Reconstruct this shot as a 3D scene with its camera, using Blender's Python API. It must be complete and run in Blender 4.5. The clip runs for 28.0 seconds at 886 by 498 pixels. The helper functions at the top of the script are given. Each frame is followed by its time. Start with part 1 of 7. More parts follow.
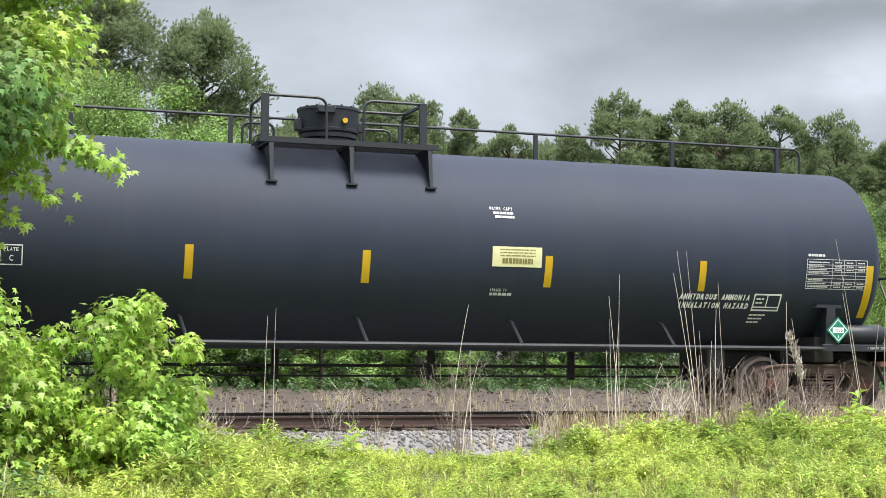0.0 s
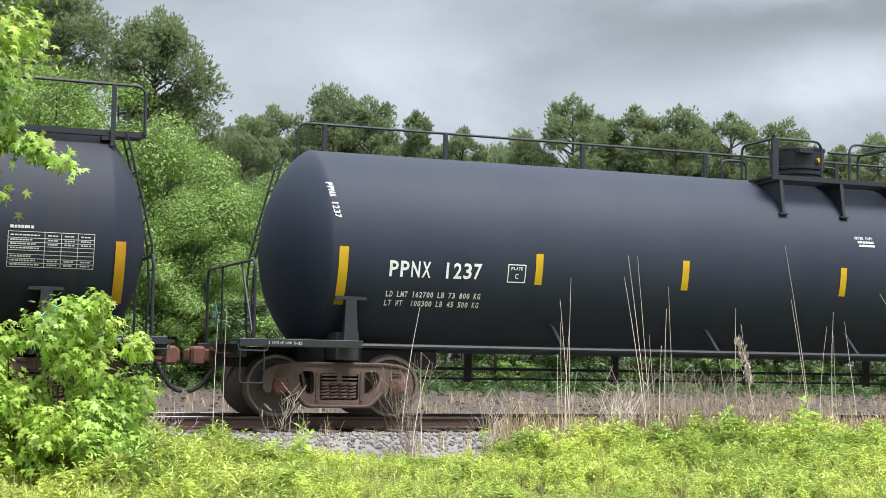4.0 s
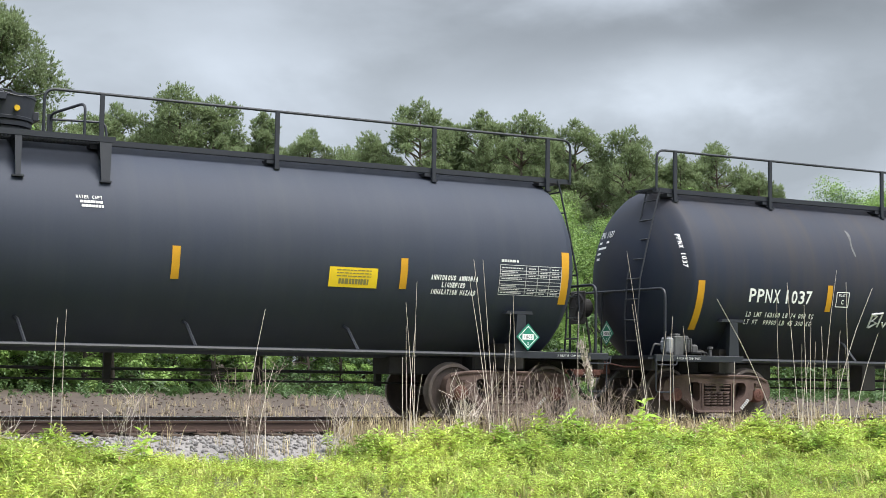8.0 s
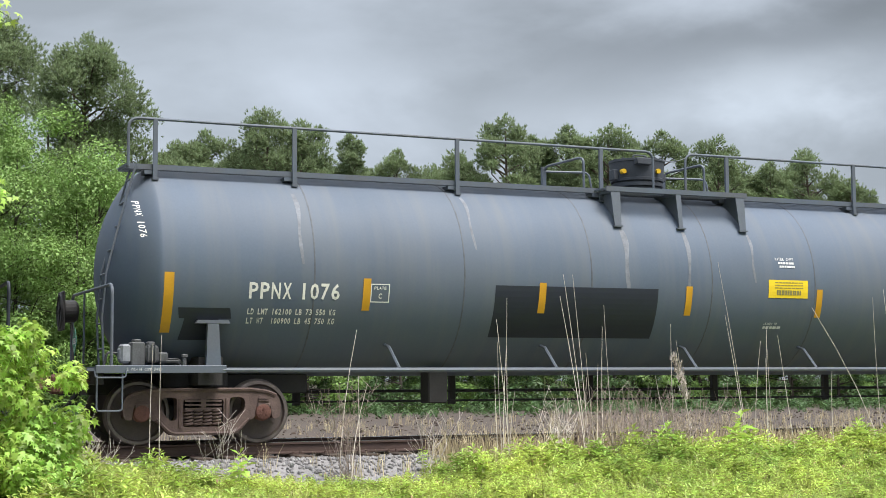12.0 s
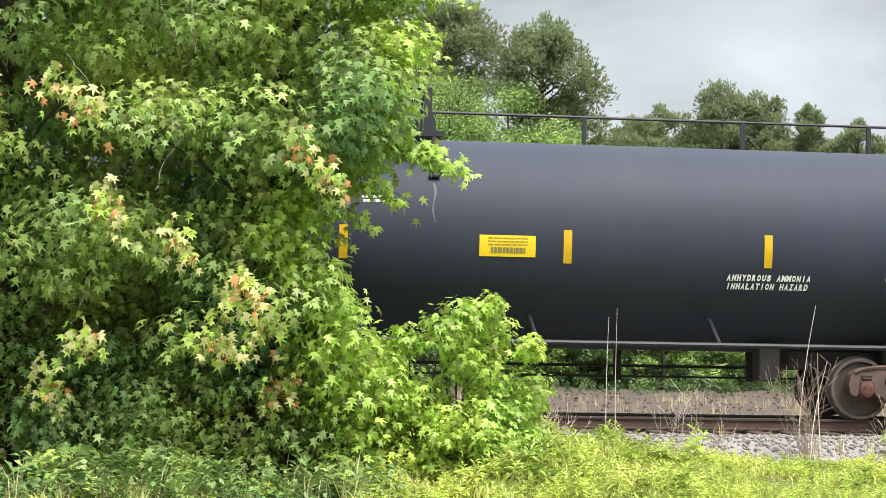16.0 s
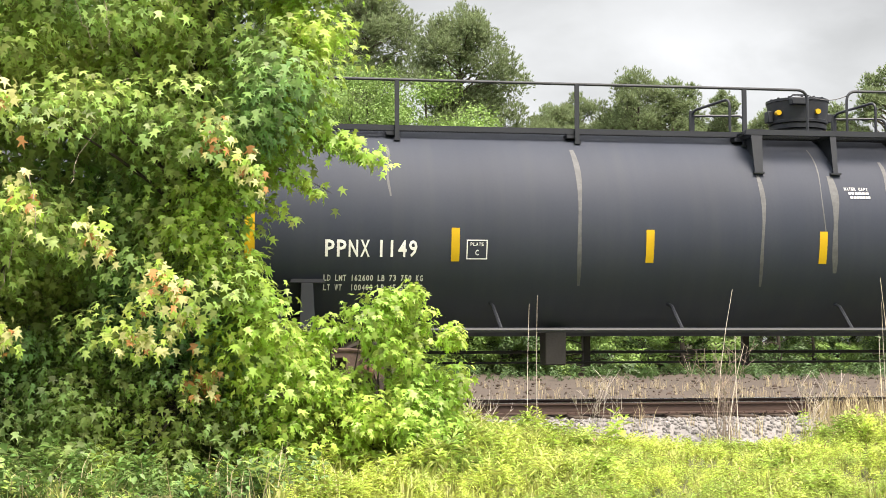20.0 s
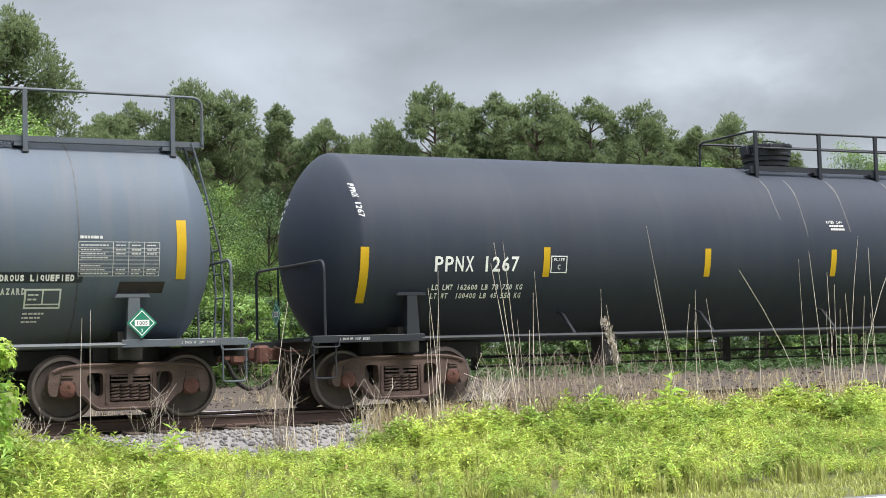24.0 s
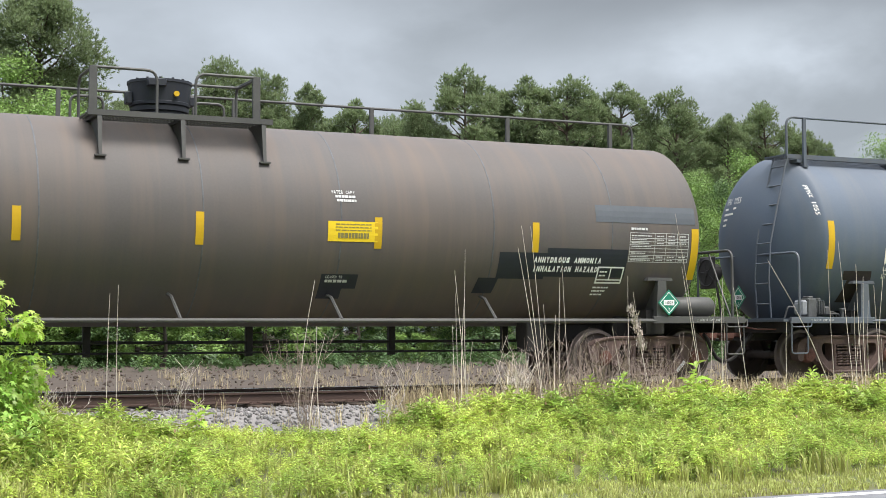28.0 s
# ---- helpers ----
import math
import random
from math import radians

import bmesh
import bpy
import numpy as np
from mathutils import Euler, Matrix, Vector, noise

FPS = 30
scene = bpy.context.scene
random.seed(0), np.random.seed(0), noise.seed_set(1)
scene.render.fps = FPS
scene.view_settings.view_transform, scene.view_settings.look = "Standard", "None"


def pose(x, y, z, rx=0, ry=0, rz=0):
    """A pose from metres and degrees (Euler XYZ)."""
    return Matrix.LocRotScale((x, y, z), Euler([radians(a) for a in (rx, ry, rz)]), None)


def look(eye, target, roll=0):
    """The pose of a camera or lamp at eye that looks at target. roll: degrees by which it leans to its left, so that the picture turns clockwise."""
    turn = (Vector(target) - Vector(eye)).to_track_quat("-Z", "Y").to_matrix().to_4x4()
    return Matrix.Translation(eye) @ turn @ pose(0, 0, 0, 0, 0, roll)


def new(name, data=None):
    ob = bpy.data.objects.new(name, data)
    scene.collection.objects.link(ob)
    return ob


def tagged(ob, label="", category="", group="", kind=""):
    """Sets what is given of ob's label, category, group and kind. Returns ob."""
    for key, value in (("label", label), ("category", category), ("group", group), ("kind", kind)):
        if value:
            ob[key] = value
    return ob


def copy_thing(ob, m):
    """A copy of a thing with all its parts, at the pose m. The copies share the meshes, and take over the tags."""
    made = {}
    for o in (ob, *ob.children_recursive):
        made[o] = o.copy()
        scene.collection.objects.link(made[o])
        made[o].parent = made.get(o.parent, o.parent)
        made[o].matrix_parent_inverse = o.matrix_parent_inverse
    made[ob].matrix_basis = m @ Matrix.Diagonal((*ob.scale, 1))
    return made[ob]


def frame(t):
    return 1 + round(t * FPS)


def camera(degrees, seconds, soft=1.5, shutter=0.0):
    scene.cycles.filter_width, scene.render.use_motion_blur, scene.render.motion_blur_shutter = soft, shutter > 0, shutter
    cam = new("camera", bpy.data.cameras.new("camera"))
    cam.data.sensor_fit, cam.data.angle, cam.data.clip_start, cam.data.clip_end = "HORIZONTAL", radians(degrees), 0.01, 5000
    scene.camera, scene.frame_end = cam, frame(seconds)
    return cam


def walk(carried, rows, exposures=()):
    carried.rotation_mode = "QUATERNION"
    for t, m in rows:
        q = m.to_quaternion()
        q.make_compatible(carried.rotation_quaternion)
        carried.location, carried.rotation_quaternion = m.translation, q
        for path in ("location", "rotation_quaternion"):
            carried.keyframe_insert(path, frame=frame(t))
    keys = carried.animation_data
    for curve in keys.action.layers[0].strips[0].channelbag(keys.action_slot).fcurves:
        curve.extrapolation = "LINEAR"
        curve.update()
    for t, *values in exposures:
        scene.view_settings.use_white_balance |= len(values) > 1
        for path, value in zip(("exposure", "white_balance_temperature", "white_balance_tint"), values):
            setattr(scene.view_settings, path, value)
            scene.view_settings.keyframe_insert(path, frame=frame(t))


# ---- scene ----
# ---- camera ----
EYE = 0.827           # metres above the rail heads; the world's zero is the top of the rails
TRACK_Y = 22.06       # middle of the track
cam = camera(33.43, 28.0, soft=0.7)


def aim(yaw, pitch, roll):
    """A camera that stands at the roadside; yaw to the left, pitch up, roll, in degrees."""
    return pose(0, 0, EYE, 90 + pitch, 0, yaw) @ pose(0, 0, 0, 0, 0, roll)


walk(cam, [(t, aim(yaw, pitch, roll)) for t, yaw, pitch, roll in (
    (0, -19.06, 4.32, 0.41), (0.5, -18.97, 4.15, 0.39), (1, -18.83, 3.95, 0.64), (1.5, -18.73, 3.82, 0.77), (2, -18.66, 3.77, 0.75),
    (2.5, -18.82, 3.86, 0.70), (3, -19.29, 4.02, 0.74), (3.5, -20.06, 4.26, 0.80), (5.5, -23.41, 4.56, 1.48), (6, -24.15, 4.59, 1.47),
    (6.5, -24.91, 4.60, 1.47), (7, -25.64, 4.59, 1.42), (7.5, -26.35, 4.60, 1.28), (8, -26.89, 4.64, 1.03), (8.5, -27.28, 4.72, 0.69),
    (9, -27.57, 4.84, 0.40), (9.5, -27.71, 4.95, 0.18), (10, -27.68, 5.04, 0.00), (10.5, -27.24, 5.16, -0.13), (11, -26.30, 5.24, -0.29),
    (11.5, -24.96, 5.30, -0.42), (12, -23.43, 5.28, -0.34), (12.5, -21.94, 5.16, -0.23), (14.5, -15.76, 4.30, 0.63), (15, -13.02, 4.13, 0.67),
    (15.5, -9.66, 4.10, 0.81), (16, -5.85, 4.18, 0.98), (16.5, -2.09, 4.27, 1.26), (17, 1.18, 4.27, 1.51), (17.5, 3.12, 4.17, 1.67),
    (18, 3.39, 4.13, 1.57), (18.5, 1.96, 4.13, 1.34), (19, -0.97, 4.10, 1.05), (19.5, -4.57, 3.99, 0.55), (20, -8.97, 3.79, -0.12),
    (20.5, -13.74, 3.63, -0.68), (21, -18.49, 3.52, -1.23), (21.5, -22.78, 3.60, -1.66), (22, -25.80, 3.81, -1.93), (22.5, -27.34, 4.01, -1.95),
    (24.5, -25.50, 3.98, -1.49), (25, -24.97, 3.89, -1.49), (25.5, -24.60, 3.76, -1.23), (26, -24.47, 3.64, -0.94), (26.5, -24.41, 3.51, -0.54),
    (27, -24.53, 3.43, -0.25), (27.5, -24.75, 3.37, -0.14), (28, -25.04, 3.37, -0.23))],
    exposures=[(0, 0.52, 6500, 10), (3, 0.49, 6500, 10), (7, 0.44, 6450, 10), (10, 0.40, 6400, 10), (12, 0.33, 6350, 10), (14.5, 0.46, 6550, 10), (16.5, 0.78, 6950, 10), (18, 0.94, 7000, 11), (19, 0.92, 7050, 12), (20.5, 0.85, 7450, 13), (21.2, 0.56, 7350, 13), (22, 0.46, 6750, 10), (22.5, 0.41, 6550, 10), (25, 0.35, 6500, 10), (28, 0.33, 6500, 10)])

# ---- sky and sun: an overcast afternoon ----
SUN_TURN, SUN_UP = radians(150), radians(64)


# the cloud deck as it hangs over the wood: bearing and height of a soft patch, its half widths, in degrees, and how much lighter or darker it is
CLOUDS = ((37.0, 10.6, 2.6, 1.1, 0.42), (33.0, 10.0, 5.0, 0.9, 0.16), (31.5, 12.9, 6.5, 1.0, -0.30), (41.0, 13.4, 4.0, 1.2, -0.25), (27.0, 11.2, 5.0, 0.6, -0.10), (17.0, 12.4, 6.0, 1.5, 0.12), (24.0, 14.6, 9.0, 1.2, -0.10), (22.5, 11.9, 3.0, 0.7, 0.10))


def make_world():
    world = bpy.data.worlds.new("overcast_sky")
    world.use_nodes = True
    scene.world = world
    nt = world.node_tree
    nt.nodes.clear()
    L = nt.links.new

    def node(kind, **fields):
        n = nt.nodes.new(kind)
        for key, value in fields.items():
            n.inputs[key].default_value = value
        return n

    def calc(op, a, b=None, clamp=False):
        n = nt.nodes.new("ShaderNodeMath")
        n.operation, n.use_clamp = op, clamp
        for k, q in enumerate((a, b)):
            if q is None:
                continue
            if isinstance(q, (int, float)):
                n.inputs[k].default_value = q
            else:
                L(q, n.inputs[k])
        return n.outputs[0]
    out, bg = nt.nodes.new("ShaderNodeOutputWorld"), nt.nodes.new("ShaderNodeBackground")
    sky = nt.nodes.new("ShaderNodeTexSky")
    sky.sky_type, sky.sun_disc = "NISHITA", False
    sky.sun_elevation, sky.sun_rotation = SUN_UP, SUN_TURN
    co, xyz = nt.nodes.new("ShaderNodeTexCoord"), nt.nodes.new("ShaderNodeSeparateXYZ")
    L(co.outputs["Generated"], xyz.inputs[0])
    mp = node("ShaderNodeMapping", Scale=(1.0, 1.0, 2.3), Location=SKY_SHIFT)
    L(co.outputs["Generated"], mp.inputs["Vector"])
    big = node("ShaderNodeTexNoise", Scale=4.2, Detail=6.0, Roughness=0.52, Distortion=0.25)
    L(mp.outputs[0], big.inputs["Vector"])
    ragged = node("ShaderNodeTexNoise", Scale=9.0, Detail=5.0, Roughness=0.6)
    L(mp.outputs[0], ragged.inputs["Vector"])
    ramp = nt.nodes.new("ShaderNodeValToRGB")
    e = ramp.color_ramp.elements
    e[0].position, e[0].color = 0.36, (0.330, 0.366, 0.405, 1)
    e[1].position, e[1].color = 0.64, (0.500, 0.553, 0.620, 1)
    m = e.new(0.50)
    m.color = (0.415, 0.460, 0.513, 1)
    L(big.outputs["Fac"], ramp.inputs[0])
    # bearing and height of the direction, roughened so that the patches get ragged borders
    wob = calc("MULTIPLY", calc("SUBTRACT", ragged.outputs["Fac"], 0.5), 9.0)
    az = calc("ADD", calc("MULTIPLY", calc("ARCTAN2", xyz.outputs[0], xyz.outputs[1]), 57.2958), wob)
    el = calc("ADD", calc("MULTIPLY", calc("ARCSINE", xyz.outputs[2]), 57.2958), calc("MULTIPLY", calc("SUBTRACT", big.outputs["Fac"], 0.5), 6.0))
    total = None
    for a, h, wa, wh, amount in CLOUDS:
        u, v = calc("DIVIDE", calc("SUBTRACT", az, a), wa), calc("DIVIDE", calc("SUBTRACT", el, h), wh)
        g = calc("MULTIPLY", calc("EXPONENT", calc("MULTIPLY", calc("ADD", calc("MULTIPLY", u, u), calc("MULTIPLY", v, v)), -0.5)), amount)
        total = g if total is None else calc("ADD", total, g)
    rise = nt.nodes.new("ShaderNodeMapRange")
    rise.inputs[1].default_value, rise.inputs[2].default_value, rise.inputs[3].default_value, rise.inputs[4].default_value = 0.25, 1.0, 1.0, 4.0
    L(xyz.outputs[2], rise.inputs[0])
    deck = nt.nodes.new("ShaderNodeVectorMath")
    deck.operation = "SCALE"
    L(ramp.outputs[0], deck.inputs[0])
    L(calc("MULTIPLY", calc("ADD", total, 1.0), rise.outputs[0]), deck.inputs["Scale"])
    # a little of the clear sky above shows through the cloud
    dim = nt.nodes.new("ShaderNodeVectorMath")
    dim.operation = "SCALE"
    dim.inputs["Scale"].default_value = 0.1
    L(sky.outputs[0], dim.inputs[0])
    mix = nt.nodes.new("ShaderNodeMix")
    mix.data_type = "RGBA"
    mix.inputs[0].default_value = 0.97
    L(dim.outputs[0], mix.inputs[6])
    L(deck.outputs[0], mix.inputs[7])
    L(mix.outputs[2], bg.inputs[0])
    bg.inputs[1].default_value = 0.95
    L(bg.outputs[0], out.inputs[0])


SKY_SHIFT = (-6.62666, 1.76902, 3.15942)
make_world()
sun = new("sun", bpy.data.lights.new("sun", "SUN"))
sun.data.energy, sun.data.angle, sun.data.color = 4.9, radians(32), (1.0, 0.95, 0.88)
sun.matrix_world = look((0, 0, 40), (math.sin(SUN_TURN) * -30, math.cos(SUN_TURN) * -30, 40 - 30 * math.tan(SUN_UP)))


# ---- materials ----
def surface(name, base, rough=0.7, vary=0.25, scale=3.0, fine=40.0, bump=0.15, metal=0.0, spec=0.5, tint=None, island=0.0, through_light=0.0, piece=0.0, stretch=(1, 1, 1)):
    """A procedural surface: two scales of colour change, fine relief; island and piece: change from leaf to leaf, from piece to piece."""
    m = bpy.data.materials.new(name)
    m.use_nodes = True
    nt = m.node_tree
    p = nt.nodes["Principled BSDF"]
    L = nt.links.new
    co, mp = nt.nodes.new("ShaderNodeTexCoord"), nt.nodes.new("ShaderNodeMapping")
    mp.inputs["Scale"].default_value = stretch
    L(co.outputs["Object"], mp.inputs[0])
    n1, n2 = nt.nodes.new("ShaderNodeTexNoise"), nt.nodes.new("ShaderNodeTexNoise")
    for n, s in ((n1, scale), (n2, fine)):
        n.inputs["Scale"].default_value, n.inputs["Detail"].default_value = s, 4
        L(mp.outputs[0], n.inputs["Vector"])
    mix = nt.nodes.new("ShaderNodeMix")
    mix.data_type = "RGBA"
    t = tint or tuple(c * 0.55 for c in base)
    mix.inputs[6].default_value, mix.inputs[7].default_value = (*base, 1), (*t, 1)
    rng = nt.nodes.new("ShaderNodeMapRange")
    rng.inputs[1].default_value, rng.inputs[2].default_value = 0.38, 0.72
    L(n1.outputs[0], rng.inputs[0])
    rng.inputs[4].default_value = min(1.0, vary * 2)
    L(rng.outputs[0], mix.inputs[0])
    col = mix.outputs[2]
    hsv = nt.nodes.new("ShaderNodeHueSaturation")
    L(col, hsv.inputs["Color"])
    val = nt.nodes.new("ShaderNodeMapRange")
    val.inputs[3].default_value, val.inputs[4].default_value = 1 - vary * 0.7, 1 + vary * 0.7
    L(n2.outputs[0], val.inputs[0])
    src = val.outputs[0]
    if island or piece:
        g = nt.nodes.new("ShaderNodeNewGeometry") if island else nt.nodes.new("ShaderNodeObjectInfo")
        ran = g.outputs["Random Per Island"] if island else g.outputs["Random"]
        k = island or piece
        r2 = nt.nodes.new("ShaderNodeMapRange")
        r2.inputs[3].default_value, r2.inputs[4].default_value = 1 - k, 1 + k
        L(ran, r2.inputs[0])
        mm = nt.nodes.new("ShaderNodeMath")
        mm.operation = "MULTIPLY"
        L(src, mm.inputs[0])
        L(r2.outputs[0], mm.inputs[1])
        src = mm.outputs[0]
        if island:
            h = nt.nodes.new("ShaderNodeMapRange")
            h.inputs[3].default_value, h.inputs[4].default_value = 0.5 - 0.035 * k, 0.5 + 0.035 * k
            L(ran, h.inputs[0])
            L(h.outputs[0], hsv.inputs["Hue"])
    L(src, hsv.inputs["Value"])
    L(hsv.outputs[0], p.inputs["Base Color"])
    p.inputs["Roughness"].default_value, p.inputs["Metallic"].default_value = rough, metal
    p.inputs["Specular IOR Level"].default_value = spec
    if bump:
        b = nt.nodes.new("ShaderNodeBump")
        b.inputs["Strength"].default_value, b.inputs["Distance"].default_value = bump, 0.02
        L(n2.outputs[0], b.inputs["Height"])
        L(b.outputs[0], p.inputs["Normal"])
    if through_light:
        tr, mx, out = nt.nodes.new("ShaderNodeBsdfTranslucent"), nt.nodes.new("ShaderNodeMixShader"), nt.nodes["Material Output"]
        mx.inputs[0].default_value = through_light
        L(hsv.outputs[0], tr.inputs[0])
        L(p.outputs[0], mx.inputs[1])
        L(tr.outputs[0], mx.inputs[2])
        L(mx.outputs[0], out.inputs[0])
    return m


def tank_paint(name, base, dirt, rough, dirty, seams):
    """Weathered paint with vertical streaks and dusty patches; seams: faint rings where the plates are welded."""
    m = surface(name, base, rough, 0.12, 0.8, 30, 0.02, spec=0.25)
    nt = m.node_tree
    p, L = nt.nodes["Principled BSDF"], nt.links.new
    co, mp = nt.nodes.new("ShaderNodeTexCoord"), nt.nodes.new("ShaderNodeMapping")
    mp.inputs["Scale"].default_value = (5.0, 0.35, 0.35)
    L(co.outputs["Object"], mp.inputs[0])
    n = nt.nodes.new("ShaderNodeTexNoise")
    n.inputs["Scale"].default_value, n.inputs["Detail"].default_value = 1.0, 6
    L(mp.outputs[0], n.inputs[0])
    r = nt.nodes.new("ShaderNodeMapRange")
    r.inputs[1].default_value, r.inputs[2].default_value, r.inputs[4].default_value = 0.45, 0.8, dirty
    L(n.outputs[0], r.inputs[0])
    big = nt.nodes.new("ShaderNodeTexNoise")
    big.inputs["Scale"].default_value, big.inputs["Detail"].default_value = 0.45, 3
    L(co.outputs["Object"], big.inputs[0])
    r3 = nt.nodes.new("ShaderNodeMapRange")
    r3.inputs[1].default_value, r3.inputs[2].default_value, r3.inputs[4].default_value = 0.4, 0.7, dirty * 0.8
    L(big.outputs[0], r3.inputs[0])
    add = nt.nodes.new("ShaderNodeMath")
    add.operation, add.use_clamp = "ADD", True
    L(r.outputs[0], add.inputs[0])
    L(r3.outputs[0], add.inputs[1])
    mix = nt.nodes.new("ShaderNodeMix")
    mix.data_type = "RGBA"
    mix.inputs[7].default_value = (*dirt, 1)
    L(p.inputs["Base Color"].links[0].from_socket, mix.inputs[6])
    L(add.outputs[0], mix.inputs[0])
    L(mix.outputs[2], p.inputs["Base Color"])
    rr = nt.nodes.new("ShaderNodeMapRange")
    rr.inputs[3].default_value, rr.inputs[4].default_value = rough, rough + 0.07
    L(n.outputs[0], rr.inputs[0])
    L(rr.outputs[0], p.inputs["Roughness"])
    return m


PAINTS = {
    "black": tank_paint("black_tank_paint", (0.025, 0.0315, 0.053), (0.047, 0.051, 0.059), 0.62, 0.22, 0),
    "faded": tank_paint("faded_black_tank_paint", (0.033, 0.040, 0.060), (0.062, 0.066, 0.074), 0.62, 0.25, 0),
    "sooty": tank_paint("sooty_black_tank_paint", (0.021, 0.0265, 0.044), (0.046, 0.040, 0.038), 0.63, 0.5, 0),
    "grey": tank_paint("grey_tank_paint", (0.100, 0.124, 0.164), (0.143, 0.149, 0.158), 0.58, 0.5, 1),
    "brown": tank_paint("dusty_grey_tank_paint", (0.104, 0.094, 0.092), (0.135, 0.108, 0.094), 0.6, 0.9, 1),
}
STEEL = {
    "black": surface("black_painted_steel", (0.018, 0.021, 0.029), 0.5, 0.2, 2, 30, 0.05),
    "grey": surface("grey_painted_steel", (0.088, 0.105, 0.132), 0.5, 0.25, 2, 30, 0.05, tint=(0.10, 0.09, 0.08)),
    "brown": surface("dusty_painted_steel", (0.075, 0.074, 0.072), 0.6, 0.25, 2, 30, 0.05),
}
